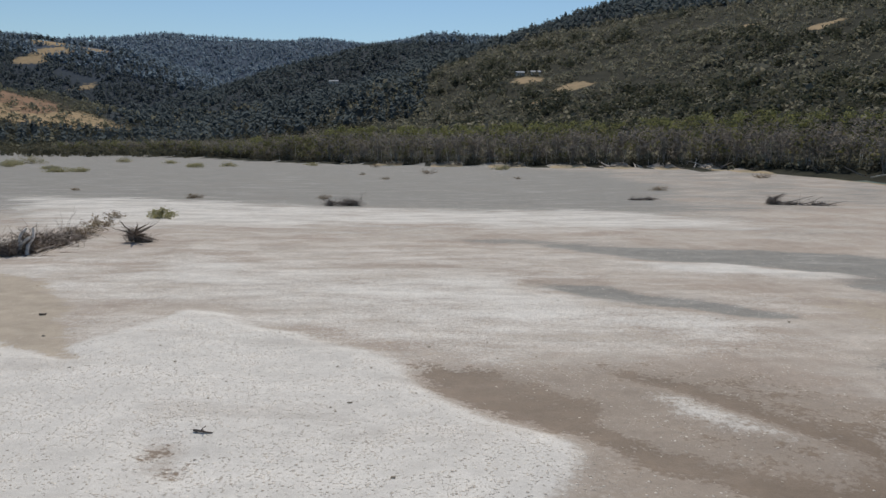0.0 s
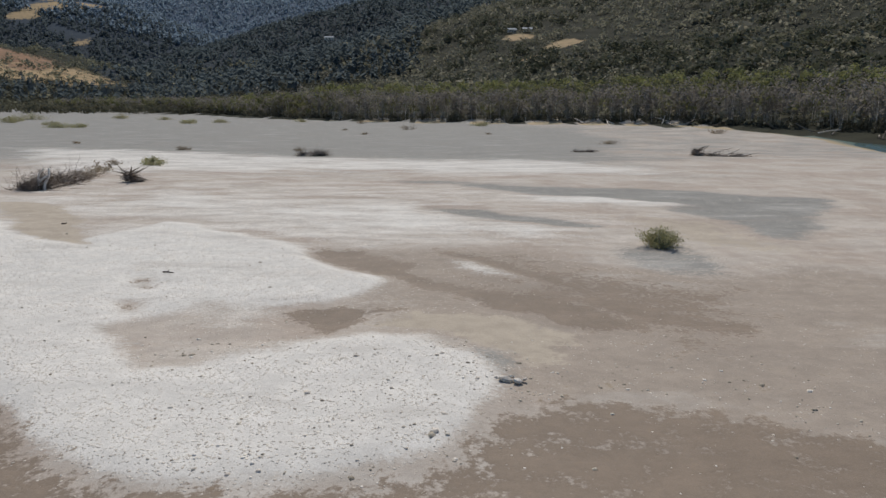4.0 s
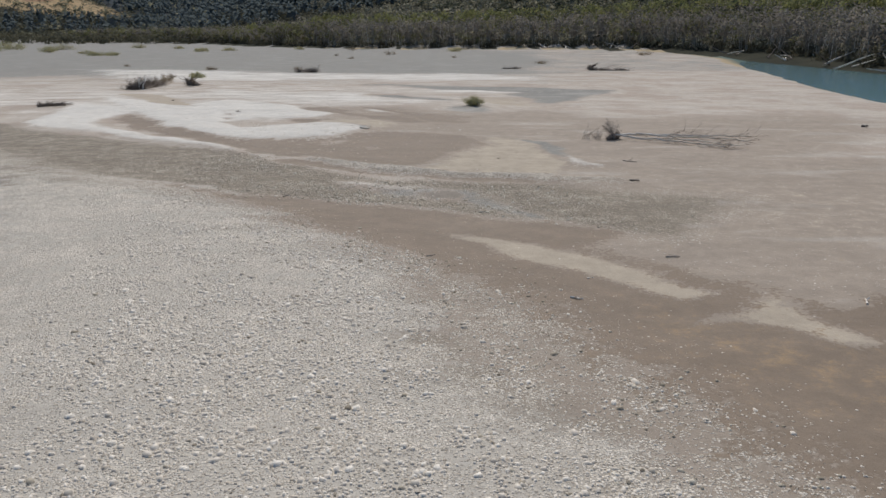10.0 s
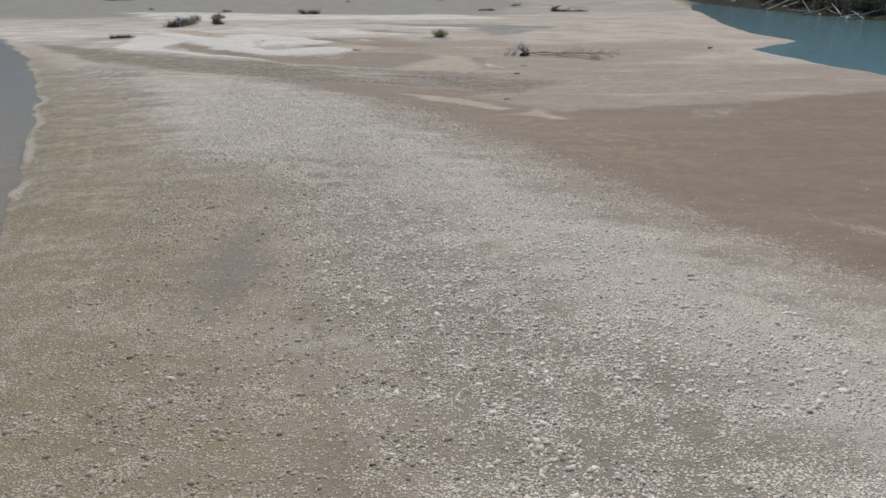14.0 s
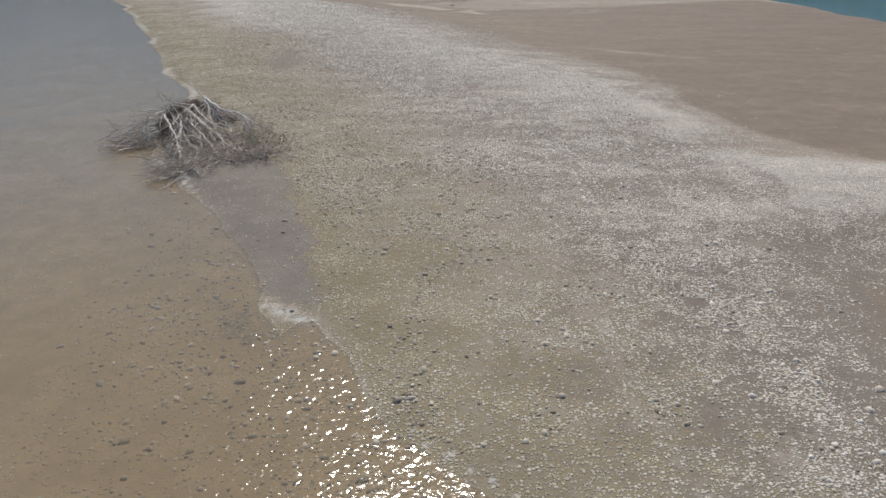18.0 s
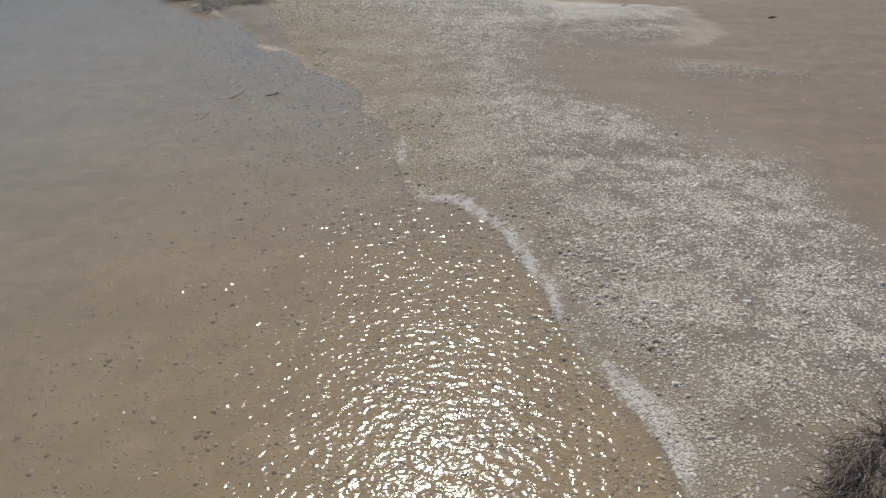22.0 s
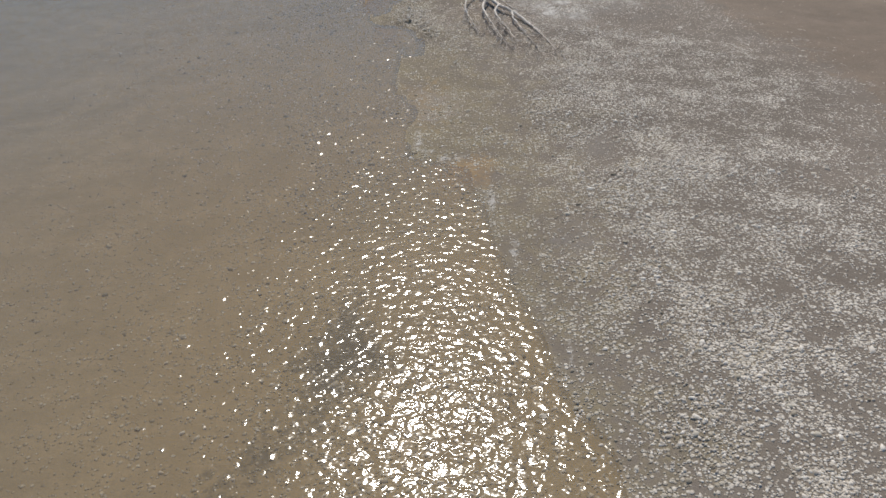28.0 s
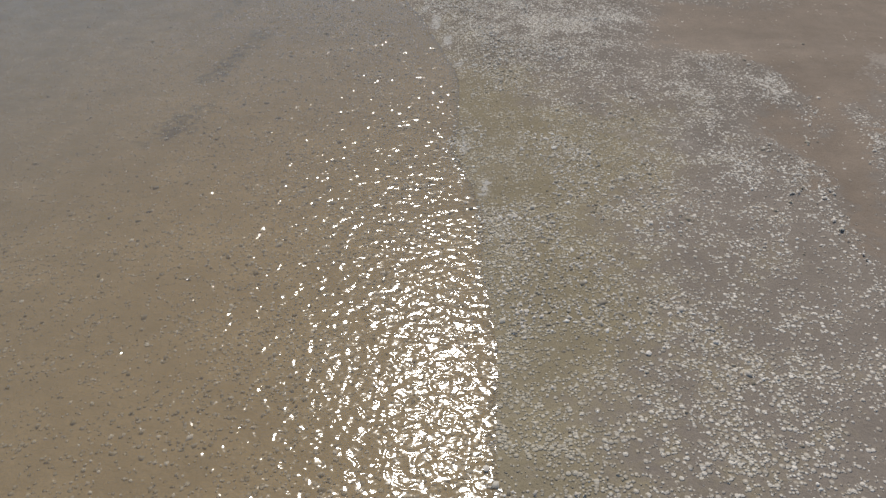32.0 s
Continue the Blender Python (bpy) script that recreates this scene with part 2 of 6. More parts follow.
def leaf_material(name, a, b, c, through_light=0.45, spec=0.25, clump=0.35, depth=0.4):
    """Leaves that let some light through, each spray a little different."""
    k = Mat(name, 0.75, spec)
    r = k.n.new("ShaderNodeNewGeometry").outputs["Random Per Island"]
    oi = k.n.new("ShaderNodeObjectInfo").outputs["Random"]
    col = k.mix(k.ramp(r, 0.0, 0.6), a, b)
    col = k.mix(k.ramp(k.math('FRACT', k.math('ADD', k.math('MULTIPLY', r, 0.5), oi)), 0.55, 1.0), col, c)
    g = k.noise(clump, 3.0)
    col = k.mix(k.ramp(g, 0.4, 0.65, 0.0, depth), col, tuple(v * 0.6 for v in a))
    m = k.done(col)
    tr = k.n.new("ShaderNodeBsdfTranslucent")
    k.l.new(col, tr.inputs[0])
    mx = k.n.new("ShaderNodeMixShader")
    mx.inputs[0].default_value = through_light
    k.l.new(k.bsdf.outputs[0], mx.inputs[1])
    k.l.new(tr.outputs[0], mx.inputs[2])
    k.l.new(mx.outputs[0], k.n["Material Output"].inputs[0])
    return m


def water_material(name, tint, cloud, turbid, wave):
    """Clear water: gloss by Fresnel over what lies below it, clouded by fine silt."""
    m = bpy.data.materials.new(name)
    m.use_nodes = True
    n, l = m.node_tree.nodes, m.node_tree.links
    n.remove(n["Principled BSDF"])
    geo = n.new("ShaderNodeNewGeometry")

    def noise_tex(scale, detail, stretch, turn):
        mp = n.new("ShaderNodeMapping")
        mp.inputs["Scale"].default_value = stretch
        mp.inputs["Rotation"].default_value = (0, 0, radians(turn))
        l.new(geo.outputs["Position"], mp.inputs[0])
        t = n.new("ShaderNodeTexNoise")
        t.inputs["Scale"].default_value, t.inputs["Detail"].default_value = scale, detail
        t.inputs["Distortion"].default_value = 0.4
        l.new(mp.outputs[0], t.inputs["Vector"])
        return t.outputs[0]

    a = noise_tex(4.6, 1.2, (0.9, 1.0, 1.0), 20)
    b = noise_tex(11.0, 0.0, (0.7, 1.0, 1.0), -20)
    add = n.new("ShaderNodeMath")
    add.operation = 'MULTIPLY_ADD'
    l.new(b, add.inputs[0])
    add.inputs[1].default_value = 0.18
    l.new(a, add.inputs[2])
    bump = n.new("ShaderNodeBump")
    bump.inputs["Strength"].default_value, bump.inputs["Distance"].default_value = 1.0, wave
    l.new(add.outputs[0], bump.inputs["Height"])
    gloss = n.new("ShaderNodeBsdfGlossy")
    gloss.inputs["Roughness"].default_value = 0.105
    l.new(bump.outputs[0], gloss.inputs["Normal"])
    clear = n.new("ShaderNodeBsdfTransparent")
    clear.inputs[0].default_value = (*tint, 1)
    silt = n.new("ShaderNodeBsdfDiffuse")
    silt.inputs[0].default_value = (*cloud, 1)
    body = n.new("ShaderNodeMixShader")
    body.inputs[0].default_value = turbid
    l.new(clear.outputs[0], body.inputs[1])
    l.new(silt.outputs[0], body.inputs[2])
    fres = n.new("ShaderNodeFresnel")
    fres.inputs["IOR"].default_value = 1.45
    top = n.new("ShaderNodeMixShader")
    l.new(fres.outputs[0], top.inputs[0])
    l.new(body.outputs[0], top.inputs[1])
    l.new(gloss.outputs[0], top.inputs[2])
    l.new(top.outputs[0], n["Material Output"].inputs[0])
    return m


GROUND = ground_material()
HILLS = hill_material()
STONE = stone_material("river_stone", ((0.46, 0.405, 0.335), (0.63, 0.567, 0.485), (0.76, 0.705, 0.62)))
STONE_DARK = stone_material("silted_stone", ((0.21, 0.178, 0.128), (0.36, 0.315, 0.24), (0.52, 0.47, 0.385)))
BLEACHED = wood_material("bleached_wood", (0.60, 0.53, 0.45), (0.80, 0.735, 0.65))
PALETWIG = wood_material("pale_twigs", (0.47, 0.40, 0.335), (0.65, 0.575, 0.49))
GREYWOOD = wood_material("weathered_wood", (0.27, 0.225, 0.185), (0.42, 0.365, 0.31))
DARKWOOD = wood_material("dark_roots", (0.13, 0.103, 0.082), (0.23, 0.186, 0.15))
ROOTHAIR = wood_material("root_hair_wood", (0.16, 0.127, 0.10), (0.30, 0.245, 0.198))
TWIG = wood_material("dry_twigs", (0.24, 0.195, 0.155), (0.38, 0.32, 0.265))
BARK = wood_material("alder_bark", (0.20, 0.19, 0.175), (0.32, 0.305, 0.285))
LEAF_SHRUB = leaf_material("shrub_leaves", (0.27, 0.26, 0.13), (0.36, 0.34, 0.18), (0.40, 0.36, 0.22))
LEAF_DRY = leaf_material("dry_leaves", (0.20, 0.155, 0.10), (0.28, 0.21, 0.12), (0.24, 0.20, 0.14))
LEAF_ALDER = leaf_material("alder_leaves", (0.125, 0.130, 0.066), (0.175, 0.176, 0.082), (0.225, 0.212, 0.100), 0.45, 0.08, 0.08, 0.6)
LEAF_GREY = leaf_material("bare_twig_haze", (0.20, 0.18, 0.155), (0.27, 0.245, 0.215), (0.205, 0.19, 0.14), 0.45, 0.05, 0.08, 0.6)
LEAF_WILLOW = leaf_material("willow_leaves", (0.17, 0.178, 0.075), (0.235, 0.235, 0.092), (0.28, 0.265, 0.115))
LEAF_SCRUB = leaf_material("scrub_leaves", (0.165, 0.166, 0.116), (0.232, 0.225, 0.160), (0.290, 0.268, 0.205), 0.5, 0.03, 0.07, 0.8)
LEAF_OLIVE = leaf_material("thicket_leaves", (0.095, 0.092, 0.062), (0.135, 0.128, 0.086), (0.165, 0.148, 0.105), 0.35, 0.03, 0.06, 0.7)
# needle colours carry the haze: bluish in middle woods, paler blue in far ones
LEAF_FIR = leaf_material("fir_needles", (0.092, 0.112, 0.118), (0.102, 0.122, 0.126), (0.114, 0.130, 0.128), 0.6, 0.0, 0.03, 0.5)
LEAF_FAR_HAZE = leaf_material("hazed_fir_needles", (0.165, 0.220, 0.275), (0.180, 0.236, 0.290), (0.192, 0.245, 0.290), 0.6, 0.0, 0.012, 0.4)
LEAF_OAK = leaf_material("oak_leaves", (0.060, 0.067, 0.046), (0.090, 0.097, 0.063), (0.120, 0.120, 0.078), 0.4, 0.03, 0.12, 0.5)
SHALLOW = water_material("shallow_water", (0.97, 0.97, 0.95), (0.28, 0.222, 0.145), 0.22, 0.04)
RIVER = water_material("river_water", (0.55, 0.75, 0.72), (0.14, 0.285, 0.305), 0.75, 0.04)


# ---- building helpers ----
def part(name, data, material, parent=None, label="", m=None):
    """Links mesh data (verts, faces) or a mesh as one object, under a thing or at the top level."""
    if isinstance(data, tuple):
        me = bpy.data.meshes.new(name)
        me.from_pydata([tuple(v) for v in data[0]], [], data[1])
        me.materials.append(material)
    else:
        me = data
    ob = new(name, me)
    if parent:
        ob.parent = parent
    if m is not None:
        ob.matrix_basis = m
    if label:
        ob["label"] = label
    return ob


def soft_mesh(ob):
    ob.data.polygons.foreach_set("use_smooth", [True] * len(ob.data.polygons))
    return ob


def quick_mesh(name, verts, faces, material, smooth=False):
    """A mesh from numpy arrays: faces is (n, 3) or (n, 4)."""
    verts, faces = np.asarray(verts, np.float32), np.asarray(faces, np.int32)
    me = bpy.data.meshes.new(name)
    k = faces.shape[1]
    me.vertices.add(len(verts))
    me.vertices.foreach_set("co", verts.ravel())
    me.loops.add(faces.size)
    me.loops.foreach_set("vertex_index", faces.ravel())
    me.polygons.add(len(faces))
    me.polygons.foreach_set("loop_start", np.arange(0, faces.size, k, dtype=np.int32))
    me.polygons.foreach_set("loop_total", np.full(len(faces), k, np.int32))
    me.update(calc_edges=True)
    me.materials.append(material)
    if smooth:
        me.polygons.foreach_set("use_smooth", np.ones(len(faces), bool))
    return me


def thing(name, x, y, z, label, category, group="", turn=0.0):
    e = new(name)
    e.empty_display_size = 0.3
    e.matrix_basis = pose(x, y, z, 0, 0, turn)
    return tagged(e, label, category, group)


class Limbs:
    """Gathers tapered tubes along bent lines into one mesh."""

    def __init__(self):
        self.v, self.f = [], []

    def tube(self, pts, r0, r1, sides=6, cap=True):
        pts = [Vector(p) for p in pts]
        start = len(self.v)
        side = Vector((0.31, 0.17, 0.93))
        n = len(pts)
        for i, p in enumerate(pts):
            d = (pts[min(i + 1, n - 1)] - pts[max(i - 1, 0)])
            d = d.normalized() if d.length > 1e-6 else Vector((0, 0, 1))
            u = d.cross(side)
            u = u.normalized() if u.length > 0.05 else d.cross(Vector((1, 0, 0))).normalized()
            w = d.cross(u)
            r = r0 + (r1 - r0) * i / max(n - 1, 1)
            for s in range(sides):
                a = 2 * math.pi * s / sides
                self.v.append(p + (u * math.cos(a) + w * math.sin(a)) * r)
        for i in range(n - 1):
            for s in range(sides):
                a, b = start + i * sides + s, start + i * sides + (s + 1) % sides
                self.f.append((a, b, b + sides, a + sides))
        if cap:
            self.f.append(tuple(range(start + sides - 1, start - 1, -1)))
            e = start + (n - 1) * sides
            self.f.append(tuple(range(e, e + sides)))
        return self

    def data(self):
        return self.v, self.f


def bent(rng, a, way, length, steps=6, wander=0.25, droop=0.0, floor=None):
    """A wandering line from a, along way."""
    p, d = Vector(a), Vector(way).normalized()
    out = [p.copy()]
    for _ in range(steps):
        d = (d + Vector((rng.uniform(-1, 1), rng.uniform(-1, 1), rng.uniform(-1, 1))) * wander + Vector((0, 0, -droop))).normalized()
        p = p + d * (length / steps)
        if floor is not None and p.z < floor:
            p.z = floor + 0.01
            d.z = abs(d.z) * 0.3
        out.append(p.copy())
    return out


def through_points(pts, per=4, rng=None, jitter=0.0):
    """A smooth line through hand-placed points."""
    out = []
    pts = [Vector(p) for p in pts]
    for i in range(len(pts) - 1):
        p0, p1, p2, p3 = pts[max(i - 1, 0)], pts[i], pts[i + 1], pts[min(i + 2, len(pts) - 1)]
        for s in range(per):
            t = s / per
            q = 0.5 * ((2 * p1) + (p2 - p0) * t + (2 * p0 - 5 * p1 + 4 * p2 - p3) * t * t + (3 * p1 - p0 - 3 * p2 + p3) * t ** 3)
            if rng and jitter:
                q += Vector((rng.uniform(-1, 1), rng.uniform(-1, 1), rng.uniform(-1, 1))) * jitter
            out.append(q)
    out.append(pts[-1])
    return out


def sprays(rng, limbs, line, count, length, radius, floor=0.0, droop=0.05, sides=3, back=0.3, spread=0.9, levels=1):
    """Side twigs along a line."""
    n = len(line)
    for _ in range(count):
        i = rng.randint(int(n * back), n - 1)
        p = line[i]
        d = (line[i] - line[max(i - 1, 0)])
        d = d.normalized() if d.length > 1e-5 else Vector((1, 0, 0))
        d = (d + Vector((rng.uniform(-1, 1), rng.uniform(-1, 1), rng.uniform(-0.7, 1))) * spread).normalized()
        ln = length * rng.uniform(0.4, 1.1)
        tw = bent(rng, p, d, ln, 4, 0.22, droop, floor)
        limbs.tube(tw, radius * rng.uniform(0.6, 1.1), radius * 0.25, sides, False)
        if levels > 1:
            sprays(rng, limbs, tw, 4, length * 0.45, radius * 0.55, floor, droop, sides, 0.2, spread, levels - 1)


def leaf_cloud(rng, centres, count, spread, size, flat=0.6):
    """Many small bent leaves about the given centres, as arrays of triangles."""
    r = np.random.RandomState(rng.randint(0, 10 ** 6))
    c = np.asarray([tuple(v) for v in centres])
    pick = c[r.randint(0, len(c), count)]
    off = r.normal(0, 1, (count, 3)) * spread * (1, 1, flat)
    mid = pick + off
    a = r.normal(0, 1, (count, 3))
    a /= np.linalg.norm(a, axis=1, keepdims=True)
    b = np.cross(a, r.normal(0, 1, (count, 3)))
    b /= np.linalg.norm(b, axis=1, keepdims=True) + 1e-9
    s = size * r.uniform(0.6, 1.3, (count, 1))
    v = np.stack([mid - a * s, mid + b * s * 0.55, mid + a * s, mid - b * s * 0.55], 1).reshape(-1, 3)
    f = np.arange(count * 4).reshape(-1, 4)
    return v, f
# ---- the plan of the river bar: patches of sediment ----
ZONES = []


def zone(kind, strength, soft, pts):
    ZONES.append((kind, strength, max(soft * 2.0, 0.3), pts))


# far flats
zone("grey", 0.8, 10, [(-77.7, 127.6), (-47.6, 132.1), (-15.5, 136.8), (21.7, 176), (30.8, 143.7), (46.7, 137.1), (47, 195.6), (-13.1, 273), (-134.6, 368.4), (-158.5, 263.3)])  # grey far gravel
zone("white", 0.62, 4, [(-79.0, 130.6), (-47.0, 127.5), (-18.2, 112.1), (3.1, 109.2), (20.6, 111.1), (38.4, 99.1), (43.8, 85.4), (22.2, 80.7), (9.0, 76.9), (-3.9, 84.5), (-16.6, 80.4), (-29.1, 79.3), (-45.8, 75.2)])  # pale band across the bar
zone("white", 0.58, 3, [(-25.1, 71.0), (-9.3, 56.2), (6.3, 55.4), (15.6, 49.5), (20.9, 42.0), (19.4, 34.1), (12.5, 30.7), (6.0, 33.5), (-2.2, 33.1), (-13.8, 40.2), (-25.9, 50.0)])  # pale gravel towards the bush
zone("grey", 0.88, 1.2, [(3.9, 73.4), (18.6, 68.1), (33.2, 66.3), (41.0, 61.6), (48.4, 60.1), (33.4, 34.7), (31.2, 36.4), (29.1, 44.8), (25.6, 54.9), (17.3, 59.9)])  # grey silt flat
zone("white", 0.7, 0.8, [(13.5, 60.5), (22.4, 58.7), (29.6, 54.8), (30.7, 52.2), (25.5, 51.3), (16.5, 55.3)])  # thin pale streak on the silt
zone("grey", 0.95, 0.8, [(5.3, 49.4), (10.8, 48.0), (16.1, 44.6), (19.9, 39.7), (16.4, 40.0), (10.4, 43.3), (7.1, 45.6)])  # grey streak
zone("grey", 0.55, 0.8, [(-13.0, 39.1), (-8.2, 37.3), (-3.0, 33.4), (0.2, 30.2), (-3.3, 31.5), (-7.9, 33.6), (-11.1, 35.9)])  # grey trickle
zone("grey", 0.62, 0.8, [(-4.6, 75.9), (8.7, 73.4), (19.8, 70.6), (13.6, 67.6), (2.7, 70.2)])  # grey trickle
zone("pale", 0.7, 1.5, [(23.8, 45.8), (30.2, 42.5), (31.0, 34.6), (31.5, 31.5), (29.9, 28.7), (25.8, 31.3), (23.1, 32.7), (21.1, 39.8)])  # tan sand by the bush
zone("grey", 0.62, 0.8, [(18.5, 31.0), (24.5, 33.5), (24.6, 28.5), (24.6, 23.9), (20.4, 22.3), (18.2, 25.3)])  # grey gravel below the bush
# sand flat before the white ridge
zone("tan", 0.8, 3, [(-0.0, 21.1), (13.2, 29.5), (27.4, 25.1), (43.1, 19.9), (60.4, 24.4), (71.9, 15.0), (39.9, -23.9), (32.4, -24.0), (20.2, -21.3), (6.1, -12.6), (8.9, 5.1)])  # brown sand flat
zone("tan", 1.0, 3, [(-60, 10), (-10, -22), (10, -24), (30, -10), (70, -10), (110, -40), (110, -230), (-60, -230)])  # silt under the whole bar
zone("tan", 0.9, 2, [(-1.6, 29.4), (2.7, 31.8), (12.4, 30.0), (17.5, 25.8), (22.4, 23.9), (28.4, 26.2), (36.5, 24.3), (21.7, 6.7), (10.3, 6.5), (10.5, 9.1), (7.8, 13.3), (5.9, 16.8), (3.3, 22.2)])  # brown flat below the bush
zone("mud", 0.62, 2, [(5.7, 30.4), (12.3, 29.3), (17.2, 24.7), (21.5, 21.9), (25.4, 21.2), (18.4, 9.3), (16.6, 9.6), (15.3, 12.5), (13.7, 13.5), (11.1, 15.4), (8.1, 16.8), (7.6, 23.3)])  # brown sand flat
zone("mud", 0.95, 0.4, [(-2.1, 29.4), (0.9, 30.2), (2.9, 28.3), (4.9, 23.2), (6.7, 20.6), (9.0, 19.4), (12.6, 19.1), (14.6, 16.4), (15.9, 14.1), (13.7, 13.5), (11.1, 15.5), (8.9, 15.9), (7.6, 19.0), (5.4, 20.1), (3.3, 22.7), (1.3, 25.8)])  # brown trickle
zone("mud", 0.95, 0.35, [(0.1, 14.6), (1.6, 15.7), (3.7, 16.1), (5.9, 16.0), (4.6, 14.6), (4.3, 13.2), (3.1, 12.0), (2.0, 12.9)])  # brown hollow
zone("mud", 0.9, 0.4, [(6.6, 29.8), (9.1, 28.9), (11.7, 25.6), (13.9, 22.6), (13.2, 20.8), (10.8, 23.5), (8.3, 26.6)])  # brown streak
zone("mud", 0.95, 0.4, [(13.1, 19.1), (16.4, 18.5), (18.7, 15.9), (21.3, 14.2), (20.4, 12.6), (17.8, 13.8), (15.5, 15.8)])  # brown streak
zone("white", 0.58, 0.5, [(6.3, 28.4), (8.9, 26.5), (10.9, 23.8), (12.5, 21.0), (11.7, 20.2), (9.6, 22.3), (7.6, 24.3)])  # pale streak on brown sand
zone("pale", 0.9, 0.5, [(4.7, 13.5), (5.9, 15.5), (8.0, 15.6), (10.9, 14.5), (12.6, 13.2), (11.5, 11.3), (11.4, 8.9), (9.9, 8.5), (8.5, 11.2), (7.0, 12.8)])  # tan sand
zone("grey", 0.8, 0.4, [(5.8, 12.0), (7.7, 11.8), (9.1, 10.8), (9.9, 8.7), (10.0, 7.0), (9.0, 6.1), (8.1, 6.7), (6.8, 7.0), (6.5, 9.7)])  # grey silt face of the ridge
# white gravel ridge
zone("white", 0.95, 0.6, [(-36.5, 48.6), (-22.5, 34.9), (-16.9, 33.5), (-14.1, 40.7), (-6.4, 35.6), (-1.7, 29.6), (2.4, 23.4), (3.8, 19.3), (2.4, 16.5), (-0.2, 15.3), (-3.2, 16.3), (-5.9, 13.8), (-3.0, 8.5), (-0.1, 8.6), (2.0, 11.2), (4.7, 12.6), (6.5, 12.0), (7.7, 10.6), (9.2, 7.6), (9.0, 5.5), (8.0, 2.7), (6.0, 0.9), (3.4, -1.1), (0.2, -0.9), (-3.8, 1.6), (-7.7, 4.9), (-11.5, 9.5), (-15.5, 15.1), (-23.9, 27.3)])  # white gravel ridge
zone("white", 0.72, 1.0, [(-19.8, 38.8), (-10.7, 31.8), (-2.8, 29.2), (0.9, 24.4), (3.2, 20.6), (3.0, 17.1), (1.4, 15.6), (-0.0, 14.3), (-1.3, 13.1), (-4.8, 15.9), (-10.2, 22.0), (-14.8, 28.7)])  # white gravel behind the crest
zone("white", 0.85, 1.0, [(-21.3, 32.8), (-19.7, 34.2), (-14.1, 28.5), (-8.3, 18.5), (-5.3, 11.4), (-2.0, 8.3), (-0.6, 9.8), (2.2, 11.6), (4.0, 12.4), (5.8, 11.7), (6.7, 8.5), (6.7, 6.0), (-5.2, 5.8)])  # white gravel crest
zone("grey", 0.5, 1.0, [(-8.6, 18.6), (-6.9, 17.9), (-4.3, 12.5), (-2.4, 10.7), (-0.8, 10.8), (-1.1, 8.4), (-2.8, 8.4), (-5.2, 11.5)])  # silt between the pebbles
zone("mud", 0.72, 0.5, [(-9.7, 22.1), (-8.1, 21.3), (-7.0, 19.5), (-8.0, 19.7)])  # brown spot
zone("mud", 0.6, 0.5, [(-7.5, 17.4), (-6.2, 17.4), (-5.9, 15.8), (-6.6, 15.6)])  # brown spot
zone("pale", 0.95, 0.5, [(-35.0, 51.2), (-30.7, 52.5), (-22.9, 42.4), (-15.7, 31.0), (-18.7, 32.1), (-23.5, 35.9)])  # tan hollow beside the heap
zone("mud", 0.75, 0.4, [(-2.0, 30.2), (1.9, 30.0), (5.9, 25.5), (4.3, 21.4), (0.9, 25.3)])  # brown trickle head
zone("white", 0.9, 0.7, [(-29.1, 12.5), (-33.0, 27.7), (-32.9, 34.1), (-25.6, 29.9), (-16.6, 18.1), (-21.2, 22.0), (-21.9, 17.9), (-21.2, 12.7), (-16.0, 5.4), (-20.7, 6.7)])  # white loop of the ridge
# brown mud flat
zone("mud", 0.7, 0.5, [(-22.2, 19.9), (-21.5, 22.7), (-16.9, 17.4), (-11.7, 10.0), (-6.2, 4.3), (-1.6, 0.4), (2.6, -0.5), (6.1, 0.5), (8.9, 3.9), (11.5, 5.5), (16.2, 4.8), (19.4, 3.4), (21.8, -0.1), (22.2, -2.3), (20.7, -6.1), (18.6, -10.0), (17.1, -13.6), (16.7, -14.8), (14.7, -13.6), (12.7, -12.6), (10.5, -11.8), (8.3, -10.9), (6.4, -10.1), (4.0, -8.8), (1.7, -7.7), (0.8, -6.5), (-3.3, -2.8), (-7.1, -0.1), (-12.0, 4.5), (-16.9, 9.3)])  # mud flat
zone("white", 0.85, 0.35, [(-20.3, 10.0), (-14.6, 5.4), (-11.1, 2.9), (-6.6, -1.1), (-3.5, -3.0), (-0.2, -5.8), (1.3, -7.6), (0.4, -8.2), (-2.9, -5.6), (-7.0, -2.7), (-11.8, 0.6), (-16.5, 4.2)])  # white strip
zone("pale", 0.5, 0.4, [(6.3, -1.3), (8.5, -0.2), (9.0, -1.2), (8.2, -2.8), (6.9, -2.2)])  # sand ripple
zone("pale", 0.55, 0.3, [(10.7, -4.4), (11.7, -4.2), (12.6, -5.2), (11.8, -5.5)])  # sand ripple
zone("pale", 0.85, 0.8, [(22.1, -0.3), (24.9, 2.2), (26.6, -0.2), (27.0, -4.4), (27.5, -8.6), (29.1, -11.8), (25.7, -17.6), (22.8, -17.8), (20.6, -16.6), (18.3, -15.4), (17.1, -14.4), (18.5, -10.8), (20.6, -6.3)])  # yellowish gravel fan
zone("grey", 0.75, 0.4, [(24.7, 1.6), (27.4, -1.3), (28.5, -5.3), (28.6, -10.0), (29.4, -11.2), (28.9, -12.2), (27.7, -10.9), (26.9, -7.7), (25.8, -4.0)])  # grey trickle
zone("white", 0.7, 0.3, [(28.0, -9.2), (29.4, -11.9), (30.3, -13.7), (29.6, -14.9), (28.1, -13.2)])  # pale trickle
